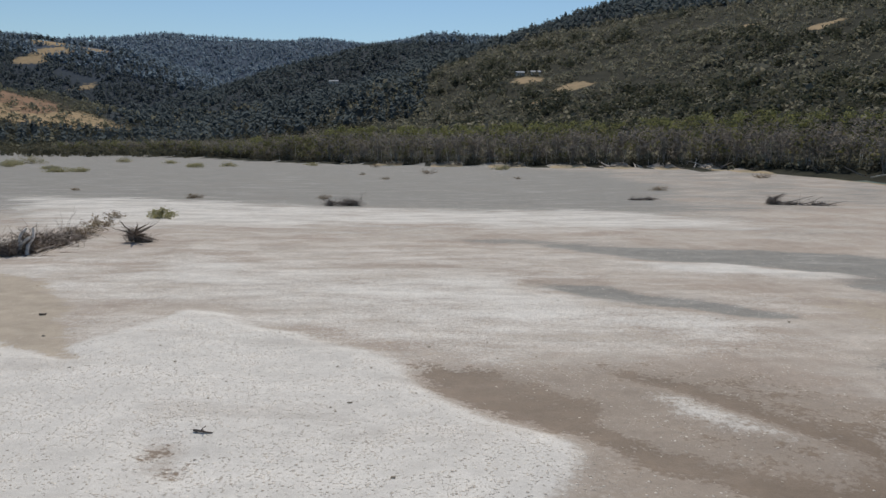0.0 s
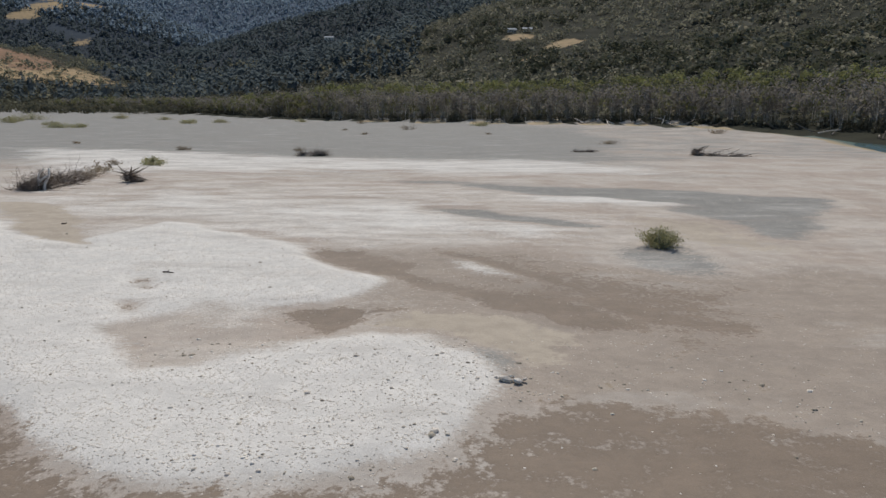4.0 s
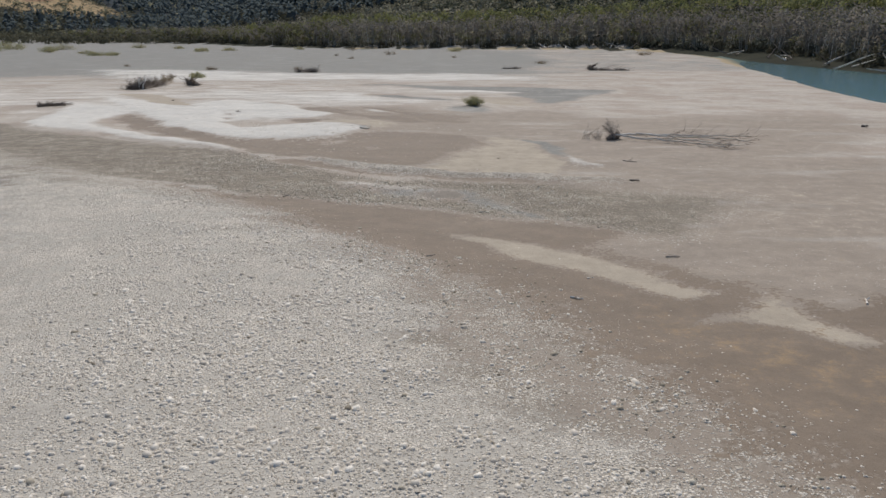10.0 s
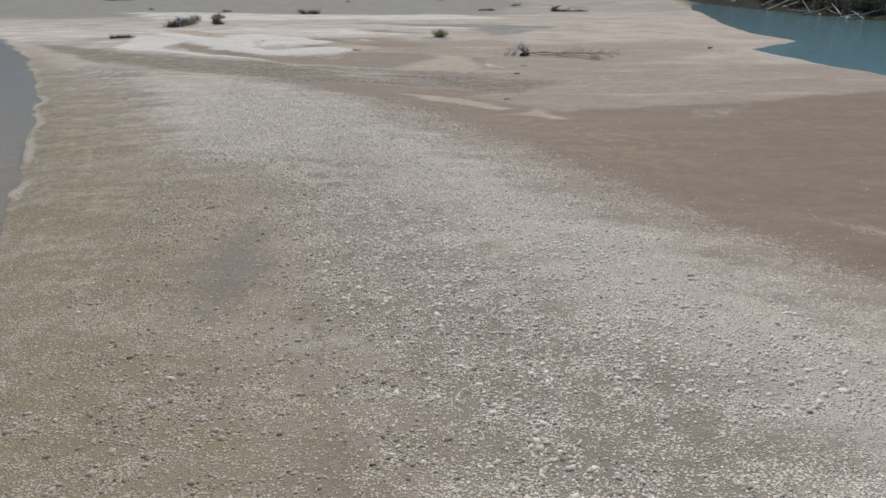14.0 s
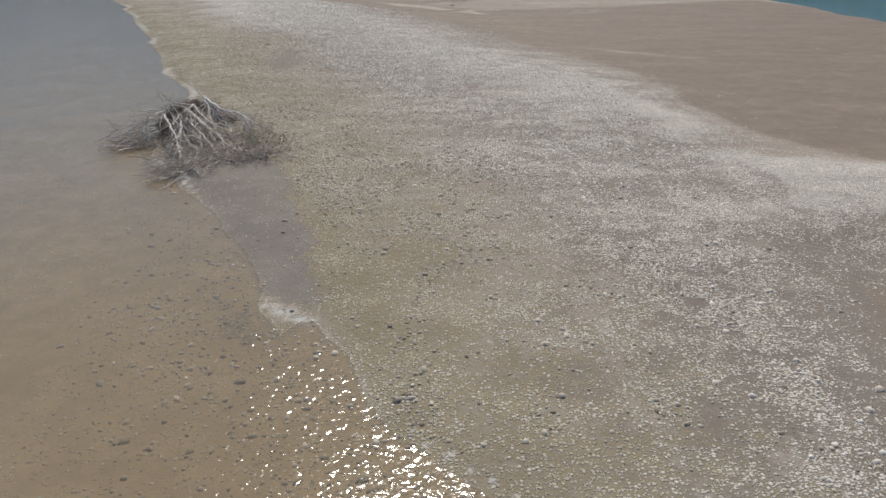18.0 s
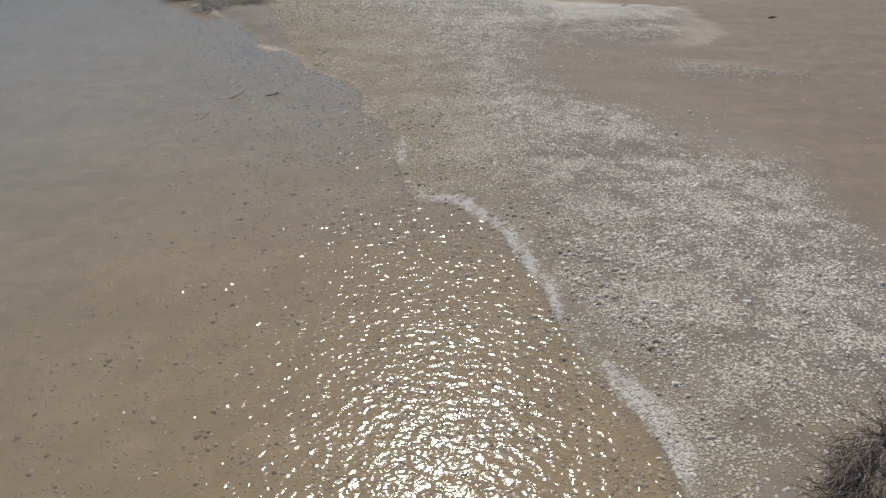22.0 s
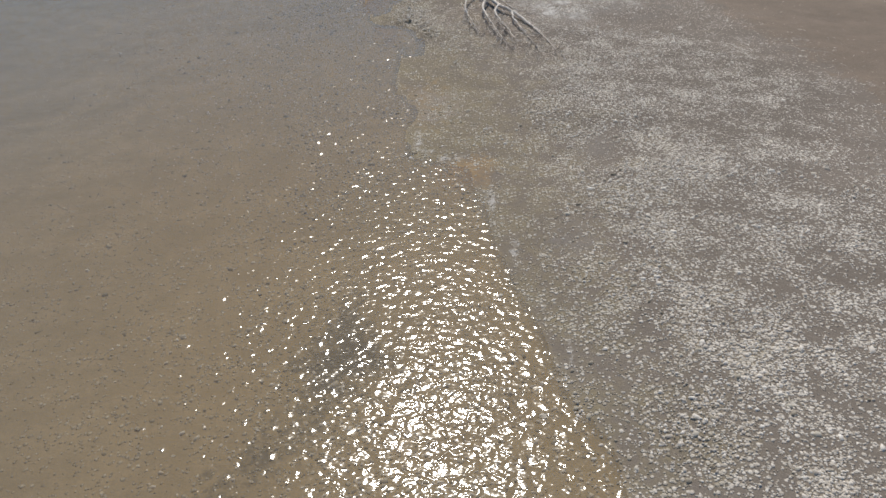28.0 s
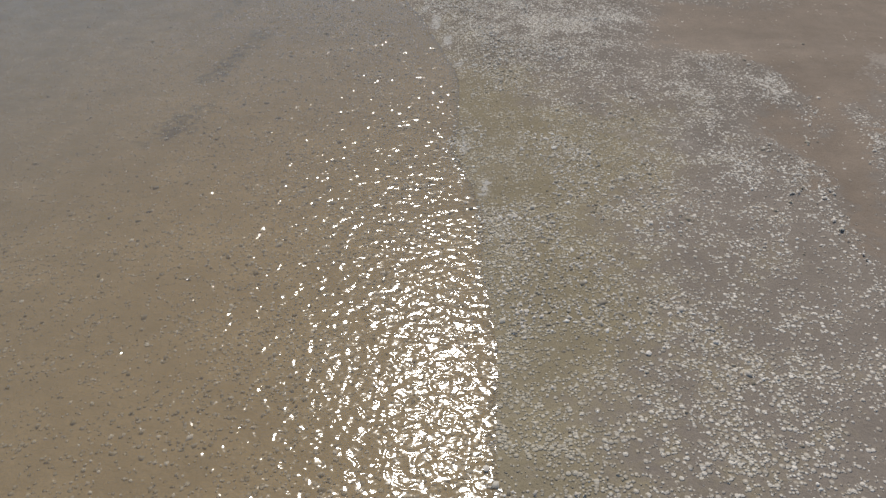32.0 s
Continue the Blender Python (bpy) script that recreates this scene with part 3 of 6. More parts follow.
# brown gravel
zone("gravel", 0.9, 0.8, [(-48.4, 24.0), (-18.9, 3.7), (-7.1, -3.6), (1.8, -8.5), (5.9, -11.8), (11.2, -17.4), (15.3, -19.2), (20.3, -20.5), (27.4, -21.4), (32.9, -23.1), (37.5, -24.1), (29.8, -34.3), (27.4, -32.6), (23.7, -31.2), (20.5, -30.4), (17.1, -28.3), (13.2, -26.8), (10.0, -25.7), (6.5, -24.5), (2.1, -21.8), (-2.4, -20.1), (-17.3, -14.3)])  # brown stony flat
zone("mud", 0.98, 0.35, [(3.8, -10.8), (5.5, -10.5), (7.5, -11.7), (9.5, -13.7), (11.1, -14.6), (12.7, -15.6), (14.5, -16.2), (16.2, -16.9), (17.8, -17.5), (19.3, -18.1), (20.8, -18.6), (22.4, -19.3), (24.4, -19.9), (23.9, -20.8), (21.7, -20.2), (19.7, -19.5), (17.6, -18.3), (15.3, -17.0), (12.6, -16.4), (10.8, -15.8), (8.8, -14.7), (6.7, -13.7), (4.6, -12.1)])  # dark channel behind the pebble ridge
zone("cobble", 0.97, 0.3, [(7.4, -11.1), (10.6, -11.9), (12.7, -12.9), (14.7, -13.7), (16.5, -14.8), (18.2, -15.7), (19.7, -16.7), (21.3, -17.3), (23.1, -17.8), (25.6, -17.8), (24.6, -19.4), (22.4, -19.2), (20.8, -18.5), (19.3, -17.9), (17.8, -17.4), (16.2, -16.8), (14.5, -16.1), (12.7, -15.3), (10.7, -14.5), (9.4, -13.2)])  # pebble ridge
zone("cobble", 0.9, 0.4, [(20.7, -17.8), (25.8, -18.7), (30.6, -19.7), (30.8, -20.4), (27.8, -20.4), (23.0, -19.5)])  # pebble ridge end
zone("grey", 0.72, 0.5, [(10.1, -19.1), (12.8, -19.9), (16.5, -22.1), (19.8, -23.3), (22.4, -26.6), (24.5, -29.1), (25.3, -31.3), (23.9, -30.7), (21.0, -28.2), (18.4, -26.2), (16.3, -25.6), (14.1, -23.1), (11.7, -21.5)])  # grey wet streak
zone("white", 0.6, 0.4, [(10.8, -20.3), (13.3, -20.3), (16.7, -22.2), (16.2, -23.3), (13.9, -22.3)])  # pale rim of the streak
zone("spit", 0.95, 0.3, [(16.2, -24.0), (17.6, -23.3), (18.8, -24.6), (18.2, -25.5), (17.0, -25.4)])  # dark puddle
# mud channel and the flat beside the bar
zone("mud", 0.95, 0.5, [(-4.0, -19.1), (-2.5, -19.9), (2.0, -21.6), (6.4, -24.2), (10.0, -25.6), (13.2, -26.7), (17.1, -28.3), (20.5, -30.3), (23.7, -31.2), (27.4, -32.6), (25.3, -36.3), (14.6, -36.4), (13.8, -35.7), (12.5, -34.4), (11.5, -33.5), (9.9, -31.9), (8.0, -30.0), (5.0, -26.6), (2.5, -24.0), (-1.4, -21.5)])  # mud channel
zone("mud", 0.95, 0.8, [(14, -35.5), (18.5, -43.9), (22, -49.3), (24.9, -56.5), (28, -63), (31, -69.5), (33.5, -74), (36.5, -79.5), (39, -85), (41.5, -91), (43.5, -97), (45.5, -104), (51, -109), (53, -116), (47, -122), (46, -130), (47.5, -139), (48, -148), (50, -155), (54, -162), (56, -171), (58, -178), (57, -189), (59, -196), (62, -206), (64, -228), (98, -228), (98, -60), (70, -32), (47, -40), (33, -43), (22, -33)])  # mud flat beside the bar
zone("pale", 0.95, 0.35, [(17.7, -33.1), (21.4, -35.0), (25.1, -37.3), (27.1, -39.8), (29.6, -41.7), (28.2, -42.6), (25.6, -40.9), (22.4, -38.6), (19.9, -35.9)])  # sand strip
zone("pale", 0.9, 0.35, [(27.6, -45.5), (29.5, -43.8), (31.7, -42.2), (32.1, -44.6), (33.4, -46.6), (31.9, -47.0), (30.9, -45.7), (29.6, -44.7)])  # sand strip
zone("gravel", 0.6, 0.6, [(43.5, -43.5), (49.7, -40.4), (46.0, -47.1), (43.1, -47.1)])  # gravel lens
zone("pale", 0.3, 2, [(29.7, -15.6), (42.3, -19.5), (62.3, -18.2), (50.7, -38.6), (40.9, -37.5), (31.7, -34.3)])  # paler flat
zone("pale", 0.6, 0.5, [(36.9, -68.5), (42.8, -73.6), (49.9, -77.9), (49.3, -79.1), (42.2, -75.4)])  # long sand streak
zone("rust", 0.35, 1.5, [(22.9, -44.8), (29.7, -52.1), (32.7, -59.6), (36.3, -64.2), (41.4, -55.1), (33.6, -48.8), (26.6, -41.7)])  # reddish mud
# the cobble bar
zone("cobble", 0.5, 1.2, [(14, -37), (18, -44), (22, -50), (28, -63), (33.5, -74), (39, -85), (42, -92), (45, -92), (42, -83), (37, -72), (32, -61), (26, -48), (20, -39)])  # pebbles strewn over the mud
zone("cobble", 0.8, 1.6, [(-21, -8), (-4, -21), (3, -25), (8, -30.5), (13, -36), (18, -44), (22, -50), (25, -57), (28, -63), (31, -69.5), (33.5, -74), (36.5, -79.5), (39, -85), (41.5, -91), (42, -98), (43, -105), (42, -112), (39, -119), (38, -126), (40, -133), (44, -142), (46, -150), (44, -157), (38.5, -148), (34.5, -138), (33, -126), (30, -115), (25, -100), (19, -85), (12, -68), (3, -52), (-9, -36), (-25, -15)])  # crest of the cobble bar
zone("cobble", 0.62, 3.0, [(-35, 2), (-25, -15), (-9, -36), (3, -52), (12, -68), (19, -85), (25, -100), (30, -115), (20, -112), (12, -95), (-10, -55), (-35, -10)])  # thinner cobbles towards the water
zone("olive", 0.85, 3.0, [(-35, 2), (-25, -15), (-9, -36), (3, -52), (12, -68), (19, -85), (25, -100), (30, -115), (33, -126), (34.5, -138), (38.5, -148), (42, -157), (42.8, -170), (44.5, -176), (46, -187), (46.5, -196), (49.5, -205), (51, -214), (51, -226), (30, -226), (30, -160), (10, -115), (-10, -70), (-35, -20)])  # silted side of the bar
zone("white", 0.95, 2, [(-14, -18), (-4, -22), (5, -28), (13, -37), (17, -45), (21, -58), (10, -62), (0, -46)])  # pale head of the cobble bar
zone("white", 0.8, 2, [(14, -40), (21, -51), (26, -62), (32, -74), (38, -86), (41, -96), (36, -100), (28, -85), (20, -67), (10, -45)])  # pale crest
zone("white", 0.8, 1.5, [(28.2, -79.9), (35.3, -82.3), (39.0, -87.7), (41.0, -94.1), (37.9, -99.6), (36.5, -94.1), (32.7, -87.6)])  # pale crest
zone("white", 0.8, 1.2, [(34.0, -85.0), (38.7, -87.4), (40.6, -96.4), (42.3, -100.0), (39.7, -104.9), (38.1, -100.0), (35.3, -95.4)])  # pale crest
zone("spit", 0.72, 1.0, [(12.1, -79.2), (12.0, -75.3), (13.6, -71.6), (16.8, -78.3), (16.6, -81.5), (15.9, -85.1), (14.8, -83.4)])  # dark silt between the pebbles
zone("spit", 0.62, 0.4, [(18.8, -83.9), (19.7, -83.7), (20.1, -85.3), (19.8, -86.0), (19.0, -85.6)])  # dark silt patch
zone("spit", 0.62, 0.4, [(21.3, -85.6), (21.9, -85.8), (22.1, -87.1), (21.4, -87.1)])  # dark silt patch
zone("spit", 0.55, 0.4, [(12.2, -71.0), (13.1, -71.0), (13.6, -72.3), (13.1, -72.4)])  # dark silt patch
zone("spit", 0.5, 1.0, [(11.4, -76.8), (14.2, -72.5), (16.3, -79.3), (16.9, -85.4), (14.2, -83.5)])  # dark silt patch
zone("spit", 0.55, 0.5, [(18.7, -84.6), (19.7, -84.1), (20.3, -86.7), (19.3, -86.7)])  # dark silt patch
zone("spit", 0.5, 0.7, [(18.3, -91.9), (20.4, -91.4), (21.6, -93.7), (20.0, -94.2)])  # dark silt patch
zone("spit", 0.5, 0.8, [(21.8, -101.3), (23.0, -100.7), (25.0, -102.4), (26.3, -104.4), (25.8, -104.8), (23.8, -103.4)])  # dark silt patch
# cobbles over dark silt
zone("bare", 0.75, 2, [(36, -118), (48, -112), (52, -125), (56, -150), (66, -228), (46, -228), (44, -180), (40, -150)])  # dark silt of the near end
zone("cobble", 0.36, 2, [(46, -157), (54, -160), (57, -172), (58, -190), (61, -206), (55, -214), (50, -205), (46, -185)])  # scattered pebbles
zone("bare", 0.7, 1.5, [(33.3, -114.3), (37.1, -117.5), (41.9, -118.6), (42.3, -122.3), (39.4, -127.4), (36.9, -123.8), (33.7, -128.9), (32.7, -127.4), (33.0, -122.2)])  # dark silt
zone("cobble", 0.8, 0.8, [(36.4, -118.2), (37.6, -123.0), (38.8, -129.4), (40.2, -132.7), (42.0, -134.6), (42.3, -136.9), (38.7, -143.5), (37.1, -143.5), (36.9, -140.3), (36.0, -138.0), (35.3, -134.2), (34.7, -130.9), (34.4, -125.2)])  # band of pale pebbles
zone("cobble", 0.75, 0.5, [(36.2, -110.6), (40.1, -106.0), (45.3, -106.8), (48.9, -106.8), (51.9, -110.6), (49.7, -116.2), (46.6, -117.2), (42.5, -116.7), (39.7, -116.1), (36.8, -115.6)])  # pebble patch
zone("white", 0.6, 0.8, [(38.5, -104.2), (45.6, -106.0), (52.5, -106.9), (50.7, -112.6), (44.7, -114.5), (39.7, -113.2)])  # pale pebble patch
zone("cobble", 0.85, 0.35, [(40.3, -117.2), (42.6, -118.2), (44.4, -122.9), (43.5, -124.0), (41.0, -119.9)])  # pebble streak
zone("cobble", 0.7, 0.3, [(46.0, -124.4), (48.4, -125.6), (47.5, -127.3), (46.1, -126.0)])  # pebble streak
zone("cobble", 0.6, 0.4, [(45.1, -123.5), (48.4, -124.7), (54.0, -125.8), (53.6, -127.0), (46.9, -128.8), (45.3, -125.8)])  # pebble streak
zone("mud", 0.55, 0.6, [(40.6, -118.2), (47.0, -119.7), (47.1, -128.1), (42.6, -136.3), (41.8, -133.9), (40.3, -131.8), (39.3, -127.7), (39.1, -122.3)])  # silt between the pebble streaks
zone("cobble", 0.9, 0.6, [(35.9, -125.5), (39.1, -131.2), (42.1, -132.4), (44.1, -137.7), (46.3, -139.5), (46.9, -142.7), (46.5, -146.6), (45.9, -150.6), (46.7, -152.3), (48.3, -154.1), (47.5, -155.7), (45.3, -154.7), (43.1, -154.1), (40.4, -155.0), (38.8, -155.4), (38.4, -151.8), (37.8, -148.2), (36.9, -143.4), (36.4, -134.7)])  # pebble band
zone("spit", 0.9, 0.35, [(39.6, -156.2), (40.9, -156.7), (40.9, -158.0), (41.9, -158.7), (42.4, -159.5), (41.6, -160.3), (40.7, -159.7), (39.8, -158.4)])  # smooth silt below the roots
zone("mud", 0.9, 0.35, [(45.7, -154.6), (47.5, -155.3), (50.1, -156.1), (48.5, -157.5), (46.4, -157.9), (45.3, -157.2)])  # mud tongue behind the roots
zone("cobble", 0.7, 0.6, [(40.4, -160.6), (42.0, -159.7), (43.1, -163.9), (43.7, -167.8), (44.1, -170.7), (44.2, -173.4), (41.1, -173.4), (40.5, -170.7), (40.2, -167.8), (40.7, -164.9)])  # pebbles along the trunk
zone("white", 0.74, 0.8, [(44.0, -158.5), (48.2, -157.8), (51.6, -157.0), (53.0, -161.2), (53.7, -164.5), (52.5, -168.1), (50.2, -170.2), (48.6, -172.9), (46.7, -171.2), (45.2, -166.8)])  # fine pale gravel
zone("spit", 0.7, 0.6, [(52.2, -156.9), (53.5, -161.1), (54.1, -164.4), (53.3, -168.0), (51.0, -172.6), (49.1, -173.1), (49.3, -171.7), (51.7, -168.7), (53.1, -164.9), (52.6, -161.7)])  # dark silt round the gravel
zone("spit", 0.6, 0.4, [(43.1, -167.8), (44.2, -167.4), (44.0, -169.6), (43.2, -170.5), (42.7, -169.6)])  # silt hollow
zone("cobble", 0.85, 0.8, [(47.1, -170.9), (51.6, -171.6), (53.7, -172.3), (55.5, -175.8), (56.5, -178.7), (49.3, -192.7), (45.8, -192.7), (46.1, -188.7), (46.0, -184.7), (45.7, -180.9)])  # pale pebbles on dark silt
zone("spit", 0.7, 0.4, [(46.0, -183.8), (46.9, -182.2), (47.7, -181.9), (47.4, -183.8), (46.6, -184.5)])  # dark silt patch
zone("spit", 0.6, 0.5, [(45.5, -186.6), (46.6, -187.4), (46.8, -188.6), (46.3, -189.6), (45.6, -189.5), (45.1, -188.2)])  # dark silt patch
zone("spit", 0.55, 0.5, [(47.4, -193.9), (48.1, -194.1), (48.0, -195.5), (47.3, -195.6)])  # dark silt patch
zone("spit", 0.55, 0.6, [(49.3, -191.8), (50.3, -191.8), (49.9, -193.7), (49.5, -195.6), (49.0, -194.9), (49.0, -193.7)])  # dark silt patch
zone("cobble", 0.9, 0.7, [(47.1, -189.1), (50.3, -185.0), (55.2, -185.0), (55.0, -190.3), (55.3, -193.9), (55.1, -197.9), (54.0, -201.8), (53.0, -203.4), (51.8, -203.2), (50.4, -203.4), (48.8, -203.6), (47.7, -202.3), (46.9, -198.9)])  # pale pebble band
zone("spit", 0.7, 0.4, [(50.6, -204.8), (51.3, -204.4), (50.7, -205.8), (49.7, -207.2), (49.4, -206.9)])  # dark silt streak
zone("spit", 0.6, 0.5, [(55.4, -195.2), (56.1, -195.2), (54.9, -200.1), (54.0, -202.7), (53.7, -202.7), (54.9, -198.8)])  # dark silt streak
zone("olive", 0.95, 1.0, [(47.7, -204.8), (49.0, -204.4), (49.4, -207.4), (51.9, -206.3), (53.8, -206.2), (52.1, -209.8), (47.5, -209.8), (48.1, -207.6)])  # olive silted gravel
zone("mud", 0.9, 0.6, [(55.2, -197.1), (54.4, -200.7), (55.2, -202.3), (56.7, -203.7), (55.7, -208.0), (54.7, -210.1), (55.5, -211.7), (56.0, -213.0), (56.1, -215.1), (64.7, -197.2)])  # dark mud
zone("cobble", 0.97, 0.22, [(56.6, -204.0), (57.4, -204.2), (58.0, -205.1), (57.3, -207.3), (56.4, -206.7), (56.2, -205.5)])  # pebble stripe
zone("cobble", 0.97, 0.22, [(55.4, -208.3), (55.9, -208.7), (55.9, -210.4), (55.4, -211.1), (55.2, -209.9)])  # pebble stripe
zone("cobble", 0.97, 0.22, [(56.2, -210.1), (56.3, -211.0), (56.4, -212.6), (56.4, -214.6), (56.1, -215.1), (56.1, -213.5), (55.9, -211.5)])  # pebble stripe
zone("cobble", 0.8, 0.25, [(58.7, -206.6), (59.1, -207.0), (58.1, -211.0), (57.5, -211.5), (57.7, -209.3)])  # pebble stripe
zone("cobble", 0.7, 0.3, [(57.9, -206.3), (57.4, -208.3), (56.8, -209.0), (57.0, -207.7)])  # pebble stripe
zone("cobble", 0.9, 0.4, [(55.2, -202.3), (56.8, -203.3), (55.9, -206.6), (54.4, -210.1), (53.7, -209.3), (54.0, -206.2)])  # pebble patch
zone("cobble", 0.42, 0.8, [(50.9, -213.1), (54.5, -210.7), (55.0, -213.1), (55.8, -215.7), (53.9, -219.7), (49.8, -219.7)])  # pebbles on dark silt
# the water's edge
zone("spit", 1.0, 0.4, [(11.5, -104.7), (14.1, -104.8), (16.9, -105.9), (19.2, -106.5), (20.2, -108.0), (21.3, -110.4), (16.3, -110.4), (14.2, -107.9)])  # smooth grey mud round the dead crown
zone("spit", 1.0, 0.4, [(12.5, -103.9), (16.0, -108.2), (18.8, -108.7), (20.4, -109.6), (21.9, -112.6), (22.7, -114.4), (23.3, -117.2), (23.5, -118.0), (23.7, -119.5), (22.2, -119.1), (21.1, -117.8), (20.1, -115.8), (18.6, -113.2), (16.3, -109.6), (14.6, -107.7)])  # smooth grey tongue
zone("white", 0.8, 0.15, [(15.3, -108.0), (18.4, -112.5), (20.8, -117.3), (21.7, -119.0), (21.0, -118.2), (18.9, -114.0), (16.1, -109.7)])  # pale rim of the tongue
zone("white", 0.62, 0.2, [(21.1, -118.0), (23.7, -119.5), (25.2, -122.2), (26.1, -124.7), (25.8, -124.7), (24.8, -122.4), (23.0, -120.5), (21.5, -119.3)])  # dried foam on the shore
zone("white", 0.6, 0.2, [(32.8, -143.0), (33.5, -143.2), (34.4, -143.8), (35.2, -145.4), (35.7, -148.1), (36.3, -150.2), (36.0, -150.2), (35.4, -148.4), (34.8, -146.2), (34.0, -144.2), (32.9, -144.0)])  # dried foam on the shore
zone("rust", 0.95, 0.3, [(38.9, -162.9), (39.9, -162.5), (40.3, -165.2), (39.9, -167.1), (39.4, -168.2), (38.8, -167.6), (38.5, -165.2)])  # rusty wet sand
zone("rust", 0.9, 0.3, [(39.6, -170.3), (40.6, -170.3), (41.1, -171.6), (41.1, -172.8), (40.3, -172.4)])  # rusty wet sand
zone("rust", 0.85, 0.3, [(41.3, -184.2), (43.1, -183.8), (43.6, -185.8), (42.5, -186.0)])  # rusty wet sand
zone("rust", 0.6, 0.4, [(40.8, -176.5), (41.9, -177.5), (41.8, -181.8), (40.7, -181.1)])  # rusty wet sand
zone("rust", 0.9, 0.35, [(47.1, -203.3), (47.4, -203.7), (48.1, -205.3), (47.9, -207.5), (47.6, -209.7), (47.0, -209.7), (47.4, -206.0)])  # rusty wet sand
zone("rust", 0.6, 0.4, [(47.7, -207.1), (48.0, -209.9), (47.9, -212.0), (47.9, -214.8), (47.5, -214.6), (47.6, -212.0)])  # rusty wet sand
zone("pale", 0.6, 0.3, [(49.2, -216.2), (49.4, -217.4), (49.3, -218.8), (49.8, -219.7), (49.5, -219.7), (49.1, -218.6)])  # dried silt film
zone("pale", 0.7, 0.3, [(49.3, -217.6), (49.8, -218.1), (49.9, -219.7), (49.6, -219.7)])  # dried silt film
zone("weed", 0.7, 0.6, [(41.1, -189.8), (42.3, -193.0), (40.2, -194.8), (38.8, -196.8), (37.8, -198.2), (38.3, -196.0), (39.4, -192.5)])  # dark weed on the bed
zone("weed", 0.9, 0.5, [(40.6, -199.2), (40.4, -200.3), (39.6, -201.4), (39.1, -203.3), (38.8, -203.9), (38.6, -202.9), (39.2, -200.9), (39.7, -199.5)])  # dark weed on the bed
zone("weed", 0.7, 0.6, [(40.1, -203.5), (39.8, -205.1), (40.2, -207.0), (39.8, -208.1), (39.4, -207.9), (39.1, -206.1), (39.4, -204.7)])  # dark weed on the bed
zone("weed", 0.6, 0.5, [(20.2, -118.5), (21.8, -119.6), (23.0, -122.2), (22.0, -122.6), (20.8, -120.9)])  # dark weed by the tongue
zone("olive", 1.0, 0.7, [(46.5, -203.0), (49.4, -203.0), (49.9, -206.2), (52.4, -207.0), (53.3, -209.2), (52.0, -210.9), (50.9, -212.3), (50.9, -214.0), (51.5, -214.8), (50.8, -217.5), (50.6, -223.0), (45.5, -223.0), (46.0, -212.9), (46.2, -209.2)])  # silted strip along the near shore
# waters: the backwater along the bar, and the river at the far bank
SHORE_FAR = [(-300, 60), (-80, 45), (-58, 34), (-35.5, 0), (-15.6, -35.6), (-4.6, -59.1), (2.5, -73.5), (6.3, -82.6), (9.5, -88.6), (11.6, -93), (12.2, -101), (13.2, -105.3), (15.7, -109), (18.4, -112.8), (20.3, -116.4), (21.5, -119.5), (23.0, -122.1), (23.2, -120.6), (25.1, -122.7), (26.3, -125.4), (28.1, -127.7), (28.8, -130.6), (29.6, -133.7), (30.6, -135), (31.1, -136.6), (31.3, -139), (32.2, -141.5), (32.8, -143.4), (34.2, -143.8), (35.1, -146), (35.7, -148.6), (36.6, -151.7), (37.3, -154), (38.1, -155.9)]
SHORE_NEAR = [(38.3, -159.7), (38.3, -163), (38.2, -165.6), (38.8, -168.5), (39.4, -170.4), (40.1, -172.6), (40.8, -175.4), (41.1, -177.2), (41.7, -180.2), (41.3, -183.4), (43.5, -184.1), (43.5, -187.6), (43.9, -190), (44.6, -192.6), (45.2, -195.8), (45.7, -198), (46.6, -201.2), (47.3, -204.4), (47.5, -207.3), (47.6, -211), (47.6, -213.8), (48, -216), (48, -219.6), (48.4, -224), (50, -260), (60, -400), (-300, -400)]
BACKWATER = SHORE_FAR + SHORE_NEAR
RIVERBED = [(78, -60), (74.7, -32.8), (73, -20), (70.3, 4), (69.8, 10.5), (83, 24), (82.5, 40), (84, 55), (87, 72), (97, 118), (104, 165), (110, 190), (108, 222), (93, 262), (52, 296), (16, 318), (-36, 350), (-90, 395), (-95, 400), (-35, 357), (20, 325), (58, 302), (101, 261), (121, 225), (129, 187), (126, 145), (124, 100), (132, 50), (147, -10), (175, -60), (200, -300), (90, -300)]
POOLS = [[(38.9, -163.2), (39.8, -163), (40.3, -166), (39.6, -168)], [(39.9, -170.4), (40.8, -170.4), (41.5, -172.4), (41.4, -173.8)]]
# ---- lie of the land ----
RIDGES = []


def ridge(slope, crown, pts):
    """A crest line (x, y, z) whose flanks fall at the slope, rounded over the crown's width."""
    RIDGES.append((slope, crown, np.array(pts, float)))


ridge(0.42, 120, [(-1960, 2790, 350), (-1675, 2843, 372), (-1365, 3004, 412), (-1130, 3100, 444), (-740, 3216, 430), (-571, 3351, 463), (-360, 3481, 460), (-74, 3499, 497), (291, 3488, 485), (900, 3400, 470)])
ridge(0.36, 70, [(-480, 1040, 5), (-424, 1282, 60), (-349, 1510, 125), (-244, 1733, 200), (-125, 1896, 256), (-13, 2050, 297), (183, 2192, 310), (500, 2300, 320)])
ridge(0.34, 50, [(-90, 740, 8), (-41, 819, 30), (9, 1000, 85), (104, 1246, 170), (210, 1334, 215), (304, 1315, 240), (392, 1292, 268), (533, 1186, 276), (694, 1040, 274), (830, 760, 262), (960, 380, 240), (1100, -100, 220), (1200, -700, 200)])
